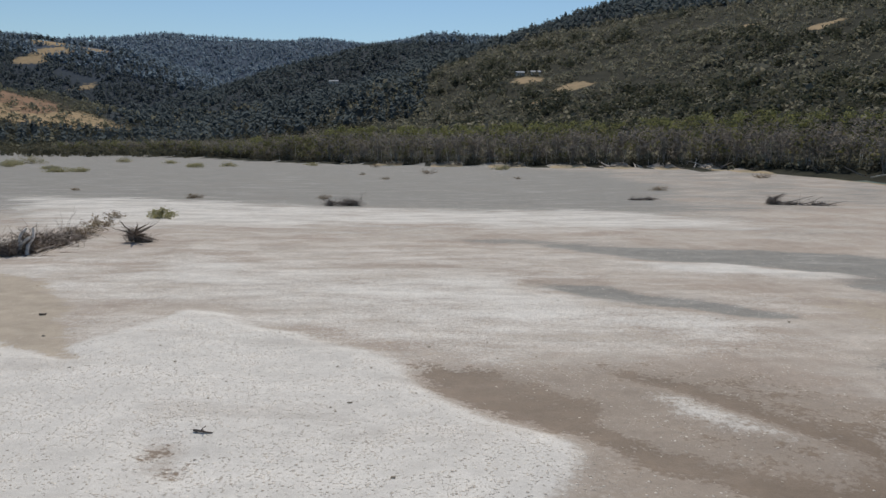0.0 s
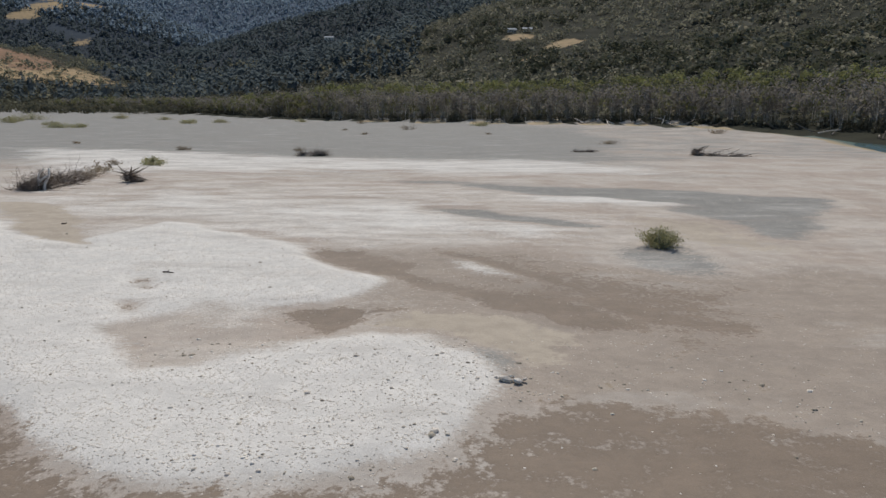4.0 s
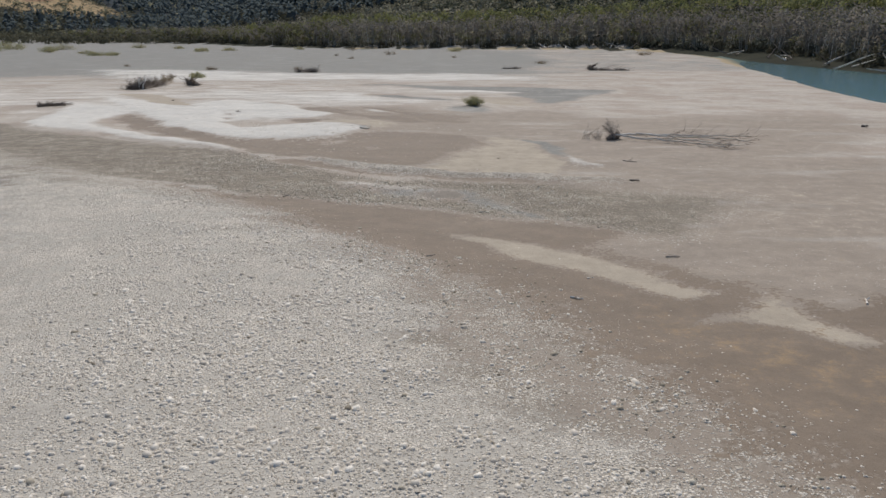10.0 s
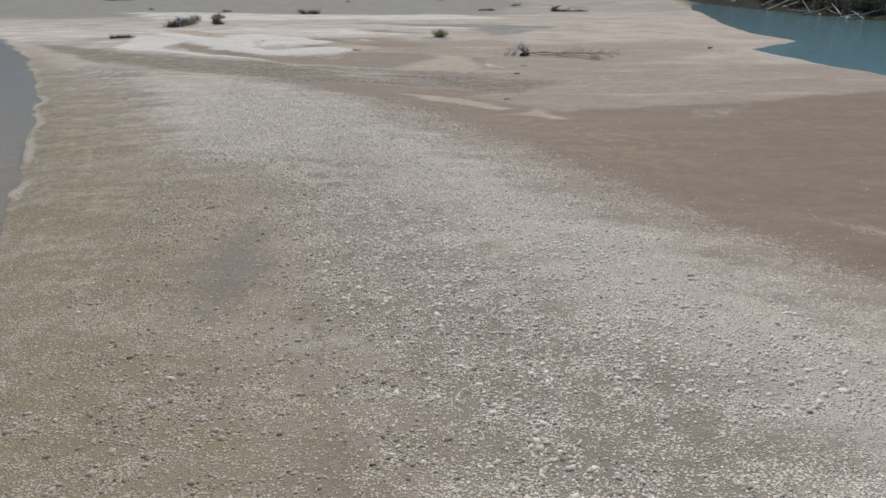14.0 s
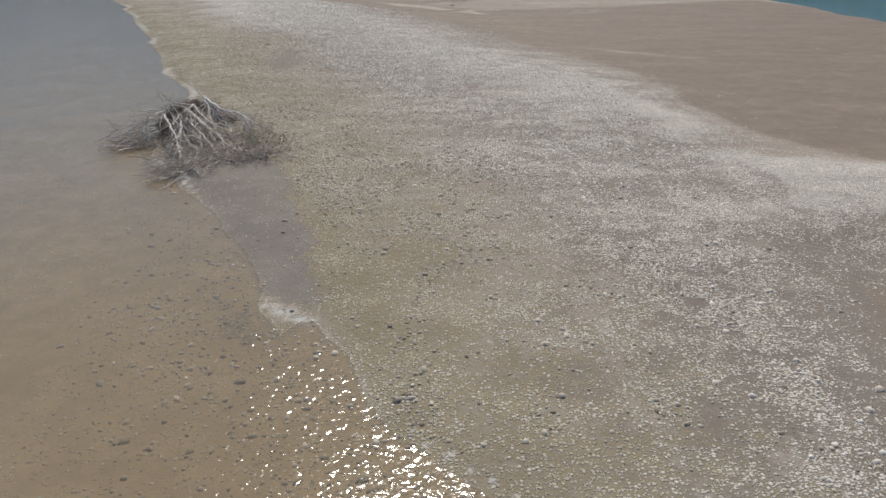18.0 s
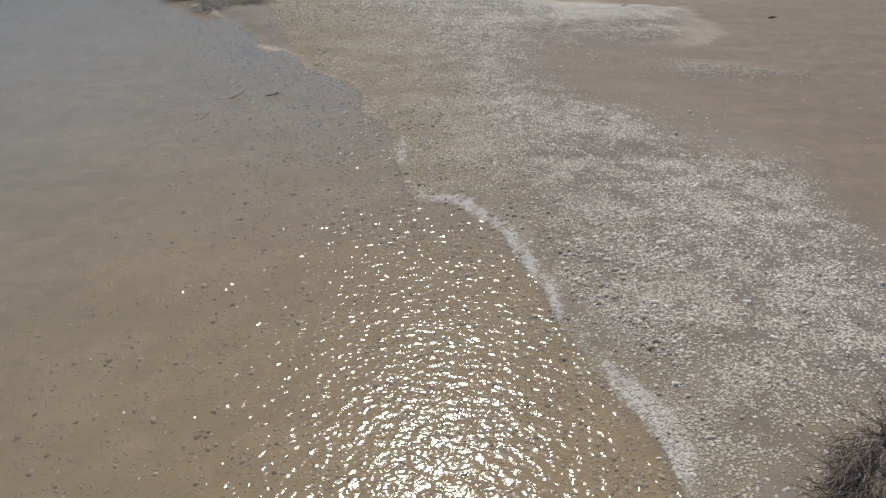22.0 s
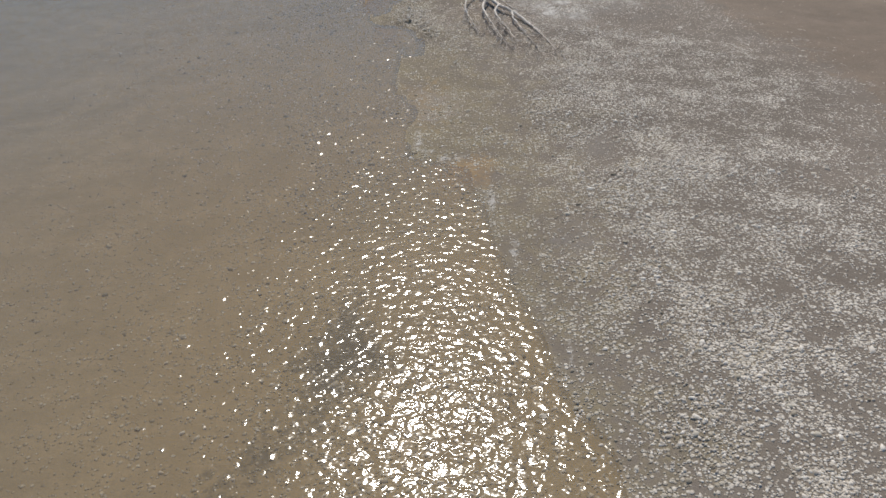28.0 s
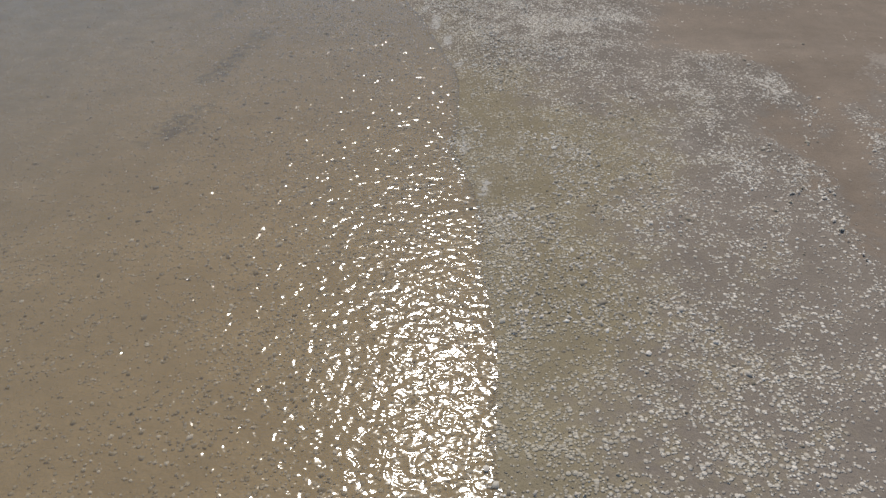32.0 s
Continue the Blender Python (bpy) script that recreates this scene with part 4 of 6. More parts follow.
ridge(0.30, 40, [(-1100, 900, 120), (-769, 985, 92), (-645, 1012, 88), (-600, 1096, 84), (-563, 1116, 62), (-533, 1186, 26)])
ridge(0.38, 80, [(-1700, 1900, 300), (-1435, 2047, 305), (-1269, 2154, 308), (-1171, 2152, 304), (-981, 2190, 282), (-849, 2137, 175), (-720, 2079, 50)])
ridge(0.30, 60, [(-1500, 900, 150), (-1200, 300, 160), (-1100, -400, 150), (-900, -1100, 140), (0, -1400, 120), (900, -1200, 150), (1200, -700, 180)])


def smooth_noise(x, y, scale, seed):
    """Lattice noise, for whole arrays at once."""
    r = np.random.RandomState(seed)
    tab = r.rand(256, 256)
    u, v = np.asarray(x, float) / scale + 57.3, np.asarray(y, float) / scale + 91.7
    i, j = np.floor(u).astype(int), np.floor(v).astype(int)
    a, b = u - i, v - j
    a, b = a * a * (3 - 2 * a), b * b * (3 - 2 * b)
    g = lambda p, q: tab[p % 256, q % 256]
    return (g(i, j) * (1 - a) + g(i + 1, j) * a) * (1 - b) + (g(i, j + 1) * (1 - a) + g(i + 1, j + 1) * a) * b - 0.5


def hill_height(x, y):
    """Height of the hills over the valley floor."""
    x, y = np.asarray(x, float), np.asarray(y, float)
    total = np.ones_like(x)
    soft = 14.0
    gully = 26 * smooth_noise(x, y, 210, 3) + 14 * smooth_noise(x, y, 90, 4) + 6 * smooth_noise(x, y, 38, 5)
    for slope, crown, p in RIDGES:
        best = np.full_like(x, -1e3)
        for (ax, ay, az), (bx, by, bz) in zip(p, p[1:]):
            dx, dy = bx - ax, by - ay
            t = np.clip(((x - ax) * dx + (y - ay) * dy) / (dx * dx + dy * dy), 0, 1)
            d = np.hypot(x - ax - t * dx, y - ay - t * dy)
            best = np.maximum(best, az + t * (bz - az) - slope * (np.sqrt(d * d + crown * crown) - crown))
        best = best + gully * np.clip((best - 4) / 60, 0, 1) * np.clip(1.15 - best / (p[:, 2].max() + 1), 0.15, 1)
        total = total + np.exp(np.clip(best / soft, -20, 60))
    return soft * np.log(total)


def inside_depth(x, y, pts):
    """Signed distance to an outline: positive inside."""
    p = np.array(pts, float)
    q = np.roll(p, -1, 0)
    best = np.full(x.shape, 1e9)
    odd = np.zeros(x.shape, bool)
    for (ax, ay), (bx, by) in zip(p, q):
        dx, dy = bx - ax, by - ay
        t = np.clip(((x - ax) * dx + (y - ay) * dy) / (dx * dx + dy * dy + 1e-9), 0, 1)
        best = np.minimum(best, (x - ax - t * dx) ** 2 + (y - ay - t * dy) ** 2)
        if ay != by:
            odd ^= ((ay > y) != (by > y)) & (x < (bx - ax) * (y - ay) / (by - ay) + ax)
    d = np.sqrt(best)
    return np.where(odd, d, -d)


WATER_Z = -0.15


COVERS = ("white", "cobble", "mud", "grey", "olive", "pale", "rust", "spit", "gravel")
LAID_OVER = {("white", "cobble"), ("cobble", "white"), ("cobble", "olive"), ("rust", "mud"), ("spit", "olive")}


def survey(x, y):
    """Sediment and height over the valley floor at arrays of places."""
    x, y = np.asarray(x, float).ravel(), np.asarray(y, float).ravel()
    kinds = {k: np.zeros(len(x)) for k in (*COVERS, "tan", "weed", "bare", "bed", "deep", "rim", "offshore")}
    wx = x + 1.6 * smooth_noise(x, y, 5.0, 11) + 0.7 * smooth_noise(x, y, 1.9, 12)
    wy = y + 1.6 * smooth_noise(x, y, 5.0, 13) + 0.7 * smooth_noise(x, y, 1.9, 14)
    for kind, strength, soft, pts in ZONES:
        p = np.array(pts)
        lo, hi = p.min(0) - 3 * soft - 2, p.max(0) + 3 * soft + 2
        s = np.nonzero((x > lo[0]) & (x < hi[0]) & (y > lo[1]) & (y < hi[1]))[0]
        d = inside_depth(wx[s], wy[s], pts)
        a = strength * np.clip(0.5 + d / (2 * soft), 0, 1)
        kinds[kind][s] = np.maximum(kinds[kind][s], a)
        if kind in ("white", "olive"):
            kinds["bare"][s] *= 1 - 0.9 * a
        for k in COVERS:
            if k != kind and kind not in ("tan", "weed", "bare") and (kind, k) not in LAID_OVER:
                kinds[k][s] *= 1 - a * (0.5 if kind == "rust" or (kind, k) == ("olive", "cobble") else 0.95)
    # streaks laid down by the floods, pale and grey
    band = smooth_noise(x * 0.22 + y * 0.04, y * 1.0 + x * 0.12, 3.2, 21) + 0.6 * smooth_noise(x * 0.2, y, 1.3, 22)
    fade = np.clip((y - 8 - 0.4 * np.clip(x, 0, 60)) / 25, 0, 1)
    far = np.clip((y - 45) / 90, 0, 1)
    kinds["white"] = np.maximum(kinds["white"], np.clip(0.40 + 0.40 * band + 0.16 * np.clip((25 - x) / 25, 0, 1), 0, 0.5) * np.clip((45 - x) / 30, 0.3, 1) * fade * (1 - far) * (1 - kinds["grey"]) * (1 - 0.8 * kinds["mud"]))
    kinds["grey"] = np.maximum(kinds["grey"], np.clip(far * 0.9 * np.clip((95 - x + 30 * smooth_noise(x, y, 25, 24)) / 70, 0.55, 1) + 0.2 * band, 0, 0.92) * (y > 45))
    h = 0.05 + 0.16 * smooth_noise(x, y, 14, 31) + 0.06 * smooth_noise(x, y, 3.0, 32)
    h += 0.3 * kinds["white"] + 0.2 * kinds["cobble"] - 0.05 * kinds["mud"]
    near = np.abs(x) < 400
    wet = np.full(len(x), -99.0)
    bed = np.zeros(len(x))
    wx, wy = x + 0.5 * smooth_noise(x, y, 1.7, 41) + 1.2 * smooth_noise(x, y, 6.0, 43), y + 0.8 * smooth_noise(x, y, 2.5, 42)
    for pts, rate, most in ((BACKWATER, 0.045, 1.1), (RIVERBED, 0.10, 2.0)):
        d = np.full(len(x), -99.0)
        d[near] = inside_depth(wx[near], wy[near], pts)
        bed = np.where(d > 0, WATER_Z - np.minimum(d * rate, most) - 0.01, bed)
        wet = np.maximum(wet, d)
        kinds["bed"] = np.maximum(kinds["bed"], np.clip(0.5 + d / 1.0, 0, 1))
        if most > 1.5:
            kinds["deep"] = np.clip(d / 8, 0, 1)
    kinds["offshore"] = np.clip((wet - 3) / 16, 0, 1) * (x < 57)
    kinds["rim"] = 0.9 * np.exp(-((wet + 0.45) / np.where(y < -170, 0.2, 0.38)) ** 2) * np.clip(np.where(y < -170, 0.3, 0.6) + 1.8 * smooth_noise(x, y, 4.0, 44), 0, 1) * (x < 64)
    u, v = 0.97 * x + 0.22 * y, 0.97 * y - 0.22 * x
    patch = 0.55 * smooth_noise(u, v * 0.35, 1.5, 45) + 0.9 * smooth_noise(u, v * 0.5, 0.75, 46) + 0.3 * smooth_noise(x, y, 6.0, 47)
    kinds["bare"] = kinds["bare"] + np.clip(0.26 + 0.26 * np.clip((-105 - y) / 35, 0, 1) + 0.1 * kinds["olive"] - 0.1 * kinds["cobble"] + 0.8 * patch, 0, 1) * np.clip((-y - 50) / 40, 0.15, 1) * np.clip(2.2 * np.maximum(kinds["cobble"], kinds["olive"]), 0, 1) * (kinds["bed"] < 0.5)
    up = np.clip(-wet / 2.2, 0, 1)
    h = np.where(wet > 0, bed, WATER_Z + (np.maximum(h, WATER_Z + 0.06) - WATER_Z) * up * up * (3 - 2 * up))
    for pts in POOLS:
        d = inside_depth(x, y, pts)
        h = np.where(d > -0.5, np.minimum(h, WATER_Z - 0.12 * np.clip(d + 0.5, 0, 1)), h)
        kinds["bed"] = np.maximum(kinds["bed"], np.clip(0.6 + d / 0.6, 0, 1))
    lev = np.full(len(x), -99.0)
    lev[near] = inside_depth(wx[near], wy[near], BANK + [(400, -10), (400, 640)])
    lift = np.clip(lev / 4.0, 0, 1)
    kinds["bank"] = np.clip((lev + 11) / 2, 0, 1) * (np.abs(x) < 400)
    h = h + 1.3 * lift * lift * (3 - 2 * lift)
    return h, kinds


def steps(lo, fine_lo, fine_hi, hi, fine, grow, grow_low=None):
    mid = list(np.arange(fine_lo, fine_hi + 1e-6, fine))
    out, s = [], fine
    v = fine_hi
    while v < hi:
        s *= grow
        v += s
        out.append(v)
    low, s, v = [], fine, fine_lo
    while v > lo:
        s *= grow_low or grow
        v -= s
        low.append(v)
    return np.array(low[::-1] + mid + out)


BANK = [(-330, 620), (-225, 545), (-146, 480), (-96, 405), (-36, 360), (20, 328), (60, 305), (104, 263), (124, 226), (132, 187), (129, 145), (127, 100), (135, 50), (150, -10)]


def build_ground():
    xs = steps(-2700, -18, 62, 2300, 0.43, 1.065)
    ys = steps(-1900, -226, 42, 4300, 0.43, 1.055, 1.3)
    gx, gy = np.meshgrid(xs, ys)
    x, y = gx.ravel(), gy.ravel()
    h, kinds = survey(x, y)
    hills = hill_height(x, y)
    z = h + np.where(hills > 0.5, hills - 0.5, 0)
    nx, ny = len(xs), len(ys)
    i = np.arange(nx * ny).reshape(ny, nx)
    faces = np.stack([i[:-1, :-1], i[:-1, 1:], i[1:, 1:], i[1:, :-1]], -1).reshape(-1, 4)
    me = quick_mesh("ground", np.stack([x, y, z], 1), faces, GROUND, True)
    kinds["hill"] = np.maximum(np.clip((hills - 1.2) / 1.5, 0, 1), np.clip(kinds.pop("bank") * 3, 0, 1)) * ((kinds["bed"] < 0.3) | (x > 105))
    blob = lambda cx, cy, rx, ry: np.clip(1.25 - np.hypot((x - cx) / rx, (y - cy) / ry), 0, 1)
    kinds["meadow"] = np.maximum.reduce([blob(*b) for b in MEADOWS])
    kinds["redland"] = np.maximum.reduce([blob(*b) for b in REDLAND])
    # share of painted haze, growing with distance up the valley
    kinds["far_haze"] = np.clip((y - 1700) / 500, 0, 1)
    kinds["conifer"] = conifer_share(x, y, hills)
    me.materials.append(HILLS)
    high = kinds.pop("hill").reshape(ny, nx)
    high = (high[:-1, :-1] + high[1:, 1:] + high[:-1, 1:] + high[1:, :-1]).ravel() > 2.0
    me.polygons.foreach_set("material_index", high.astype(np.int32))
    for k, v in kinds.items():
        a = me.attributes.new(k, 'FLOAT', 'POINT')
        a.data.foreach_set("value", v.astype(np.float32))
    ob = new("ground", me)
    tagged(ob, "pale gravel, sand and mud river bar below wooded hills", "ground", kind="structure")
    return ob


MEADOWS = [(-500, 930, 120, 95), (-1090, 2085, 60, 60), (-1020, 2110, 70, 45), (-955, 2085, 45, 30), (-1040, 1990, 40, 70), (-1030, 1860, 28, 50), (-930, 1835, 34, 26), (-880, 1825, 36, 26), (-857, 1790, 20, 22), (-460, 940, 36, 34), (-425, 925, 26, 22), (-480, 880, 26, 24),
           (78, 735, 18, 12), (88, 740, 14, 11), (285, 835, 18, 26), (297, 740, 7, 24), (312, 638, 20, 22), (321, 625, 12, 14), (-222, 1500, 20, 22), (-205, 1462, 12, 18)]
MEADOWS += [(80 + 4.8 * n, 637 + 3.8 * n, 15, 14) for n in range(12)]  # dry strip up the near hill
REDLAND = [(-585, 985, 42, 45), (-545, 1000, 36, 60), (-530, 945, 30, 40), (-600, 930, 50, 40), (-640, 1000, 60, 60), (-530, 890, 20, 16)]


def conifer_share(x, y, hills):
    """How far fir wood, not scrub, covers the hills."""
    back = np.clip((y - 1000) / 120, 0, 1) * np.clip((hills - 30) / 40, 0, 1)
    crest = np.clip((hills - 165) / 50, 0, 1) * (x > 60)
    valley = np.clip((y - 900) / 200, 0, 1) * (x < 40) * (x > -470)
    return np.clip(np.maximum.reduce([back * (x > -2000), crest, valley]) * np.where((x < -470) & (y < 1300), 0, 1), 0, 1)


def build_water(name, label, material, x0, x1, y0, y1):
    me = bpy.data.meshes.new(name)
    me.from_pydata([(x0, y0, WATER_Z), (x1, y0, WATER_Z), (x1, y1, WATER_Z), (x0, y1, WATER_Z)], [], [(0, 1, 2, 3)])
    me.materials.append(material)
    return tagged(new(name, me), label, "water", kind="structure")


ground = build_ground()
build_water("water_backwater", "shallow clear brown backwater with sun glitter", SHALLOW, -300, 57, -400, 62)
build_water("water_river", "calm blue-green river along the wooded bank", RIVER, 57.5, 260, -300, 262)
build_water("water_far_reach", "calm far reach of the river below the trees", RIVER, -95, 260, 262.5, 405)


# ---- vegetation ----
def ground_z(x, y):
    h, _ = survey([x], [y])
    k = float(hill_height([x], [y])[0])
    return float(h[0]) + (k - 0.5 if k > 0.5 else 0.0)


def ground_many(x, y):
    h, _ = survey(x, y)
    k = hill_height(x, y)
    return h + np.where(k > 0.5, k - 0.5, 0)


def shrub(name, label, x, y, width, height, leaves, wood, seed, count=700, leaf=0.07, dry=0.0, category="shrub", group="", lean=0.0):
    """A low bush: many stems from one stool, and foliage on their ends."""
    rng = random.Random(seed)
    e = thing(name, x, y, ground_z(x, y) - 0.03, label, category, group, rng.uniform(0, 360))
    stems = Limbs()
    tips = []
    far = y > 60
    for _ in range(16 if far else max(14, int(26 * width / 2))):
        a = rng.uniform(0, 2 * math.pi)
        out = rng.uniform(0.1, 1.0)
        base = Vector((math.cos(a) * out * width * 0.18, math.sin(a) * out * width * 0.18, 0))
        way = Vector((math.cos(a) * out * width * 0.5, math.sin(a) * out * width * 0.5, height * rng.uniform(0.45, 1.0) * (1.1 - 0.5 * out)))
        line = bent(rng, base, way, way.length, 5, 0.16, 0.0, 0.0)
        stems.tube(line, 0.022 + 0.006 * width, 0.006, 3 if far else 4, False)
        tips += line[2:]
        sprays(rng, stems, line, 2 if far else 5, width * 0.22, 0.009, 0.0, 0.0, 3)
    tagged(part("stem", stems.data(), wood, e), kind="stuff")
    if count:
        v, f = leaf_cloud(rng, tips, int(count), 0.085 * width, leaf)
        v[:, 2] = np.maximum(v[:, 2], 0.02)
        part("foliage", quick_mesh("foliage", v, f, leaves), leaves, e)
    return e


def tree(name, label, height, width, leaves, seed, count, leaf, bare=False):
    """A slender bank tree: leaning stems, limbs and a ragged crown."""
    rng = random.Random(seed)
    e = thing(name, 0, 0, 0, label, "tree", "trees along the far bank")
    wood = Limbs()
    tips = []
    for _ in range(rng.randint(2, 4)):
        a = rng.uniform(0, 6.28)
        lean = rng.uniform(0.05, 0.28)
        line = bent(rng, (math.cos(a) * 0.5, math.sin(a) * 0.5, -0.4), (math.cos(a) * lean, math.sin(a) * lean, 1), height * rng.uniform(0.75, 0.98), 8, 0.07)
        wood.tube(line, 0.17 + 0.008 * height, 0.03, 4, False)
        for i in range(3, 9):
            for _ in range(2):
                b = rng.uniform(0, 6.28)
                ln = width * rng.uniform(0.22, 0.5) * (1.15 - 0.08 * i)
                br = bent(rng, line[i], (math.cos(b), math.sin(b), rng.uniform(0.3, 1.2)), ln, 4, 0.18)
                wood.tube(br, 0.05, 0.012, 3, False)
                tips += br[2:]
                if bare:
                    sprays(rng, wood, br, 1, ln * 0.5, 0.018, -9, 0.0, 3)
    part("trunk", wood.data(), BARK, e)
    v, f = leaf_cloud(rng, tips, count, width * 0.075, leaf, 0.8)
    part("crown", quick_mesh("crown", v, f, leaves), leaves, e)
    return e


def scatter_leaves(name, label, centres, sizes, per, leaves, category, seed, flat=0.55, leafy=0.2):
    """Bushes seen from far off, joined: each a heap of leaf sprays round its own centre."""
    r = np.random.RandomState(seed)
    n = len(centres)
    c = np.repeat(centres, per, 0)
    s = np.repeat(sizes, per)[:, None]
    d = r.normal(0, 1, (n * per, 3))
    d /= np.linalg.norm(d, axis=1, keepdims=True)
    lobe = 0.8 + 0.35 * np.sin(d[:, :1] * 3.1 + np.repeat(r.uniform(0, 6, n), per)[:, None]) * np.sin(d[:, 1:2] * 2.7 + 1.0)
    d[:, 2] = np.abs(d[:, 2]) * flat * 2 - 0.12
    mid = c + d * s * lobe * r.uniform(0.75, 1.05, (n * per, 1))
    a = np.cross(d, r.normal(0, 1, d.shape))
    a /= np.linalg.norm(a, axis=1, keepdims=True) + 1e-9
    nrm = d + r.normal(0, 0.45, d.shape)
    b = np.cross(nrm, a)
    b /= np.linalg.norm(b, axis=1, keepdims=True) + 1e-9
    k = s * leafy * r.uniform(0.7, 1.4, (n * per, 1))
    v = np.stack([mid - a * k, mid + b * k * 0.8, mid + a * k, mid - b * k * 0.8], 1).reshape(-1, 3)
    f = np.arange(len(v)).reshape(-1, 4)
    return tagged(new(name, quick_mesh(name, v, f, leaves)), label, category, kind="stuff")


def fir_wood(name, label, centres, heights, seed, leaves, per=7):
    """Far conifers, joined: drooping boughs round each stem, narrowing to the top."""
    r = np.random.RandomState(seed)
    n = len(centres)
    up = np.tile((np.arange(per) + 0.4) / per, n)
    tall = np.repeat(heights, per)
    c = np.repeat(centres, per, 0)
    a = r.uniform(0, 6.28, n * per)
    out = tall * (0.02 + 0.24 * (1 - up)) * r.uniform(0.6, 1.1, n * per)
    mid = c + np.stack([np.cos(a) * out, np.sin(a) * out, tall * (0.06 + 0.86 * up)], 1)
    w = (tall * (0.09 + 0.24 * (1 - up)))[:, None]
    s = np.stack([-np.sin(a), np.cos(a), 0 * a], 1) + r.normal(0, 0.10, (n * per, 3))
    q = np.stack([-0.75 * np.cos(a), -0.75 * np.sin(a), 0.7 + 0 * a], 1) + r.normal(0, 0.08, (n * per, 3))
    v = np.stack([mid - s * w, mid - q * w * 0.8, mid + s * w, mid + q * w * 1.2], 1).reshape(-1, 3)
    return tagged(new(name, quick_mesh(name, v, np.arange(len(v)).reshape(-1, 4), leaves)), label, "forest", kind="stuff")


def seen_from_start(x, y, z):
    """Whether no hill hides a place from a point near the camera's start."""
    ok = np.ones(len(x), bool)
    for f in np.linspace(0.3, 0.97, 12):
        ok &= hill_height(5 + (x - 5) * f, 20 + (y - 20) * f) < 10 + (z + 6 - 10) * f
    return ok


def pick_hill(seed, n, x0, x1, y0, y1, want, clear=2.2):
    r = np.random.RandomState(seed)
    x, y = r.uniform(x0, x1, n), r.uniform(y0, y1, n)
    h = hill_height(x, y)
    con = conifer_share(x, y, h)
    open_land = np.maximum.reduce([np.clip(1.2 - np.hypot((x - a) / c, (y - b) / d), 0, 1) for a, b, c, d in MEADOWS + REDLAND])
    ok = want(x, y, h, con) & (r.rand(n) > open_land * clear)
    # cover thinned to about an eighth where the camera cannot see it
    ok &= seen_from_start(x, y, h) | (r.rand(n) < 0.12)
    x, y = x[ok], y[ok]
    return np.stack([x, y, ground_many(x, y)], 1), r


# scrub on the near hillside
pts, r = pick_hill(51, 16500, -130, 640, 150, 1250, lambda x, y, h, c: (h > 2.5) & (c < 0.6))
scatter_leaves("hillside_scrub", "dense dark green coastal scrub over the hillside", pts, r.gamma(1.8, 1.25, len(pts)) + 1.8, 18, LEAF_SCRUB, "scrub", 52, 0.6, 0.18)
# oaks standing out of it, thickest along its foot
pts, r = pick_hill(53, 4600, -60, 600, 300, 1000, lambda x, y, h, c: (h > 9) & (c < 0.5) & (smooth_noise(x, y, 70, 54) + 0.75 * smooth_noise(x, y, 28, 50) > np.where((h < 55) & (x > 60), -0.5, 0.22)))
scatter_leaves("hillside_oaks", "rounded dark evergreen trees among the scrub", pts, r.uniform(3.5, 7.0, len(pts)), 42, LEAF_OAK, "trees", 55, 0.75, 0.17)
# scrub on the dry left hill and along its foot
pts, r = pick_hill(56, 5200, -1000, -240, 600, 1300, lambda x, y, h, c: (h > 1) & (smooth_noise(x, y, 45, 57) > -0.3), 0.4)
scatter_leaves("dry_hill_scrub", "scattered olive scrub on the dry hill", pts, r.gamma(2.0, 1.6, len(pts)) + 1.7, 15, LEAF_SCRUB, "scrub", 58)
# low wood between the bar and the hills
r = np.random.RandomState(63)
x, y = r.uniform(-470, -60, 2600), r.uniform(470, 900, 2600)
ok = (y + 0.85 * x > 240 + 45 * smooth_noise(x, y, 60, 64)) & (hill_height(x, y) < 30)
x, y = x[ok], y[ok]
scatter_leaves("valley_thicket", "low olive and grey thicket along the valley floor", np.stack([x, y, ground_many(x, y) + r.uniform(0, 3, len(x))], 1), r.uniform(2.0, 4.6, len(x)), 24, LEAF_OLIVE, "thicket", 65, 0.8)
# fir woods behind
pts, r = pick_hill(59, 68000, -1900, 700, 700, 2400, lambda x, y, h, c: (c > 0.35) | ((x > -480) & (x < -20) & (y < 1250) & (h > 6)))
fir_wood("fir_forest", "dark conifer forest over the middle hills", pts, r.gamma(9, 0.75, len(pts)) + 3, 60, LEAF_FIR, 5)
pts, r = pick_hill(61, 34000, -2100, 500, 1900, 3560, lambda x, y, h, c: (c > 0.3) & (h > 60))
fir_wood("far_forest", "blue-dark conifer forest on the far ridge", pts, r.gamma(9, 1.1, len(pts)) + 4, 62, LEAF_FAR_HAZE, 4)


def along(line, t):
    """A place at the share t of a line's length."""
    p = np.array(line, float)
    d = np.r_[0, np.cumsum(np.hypot(*np.diff(p, axis=0).T))]
    return np.array([np.interp(t * d[-1], d, p[:, 0]), np.interp(t * d[-1], d, p[:, 1])])


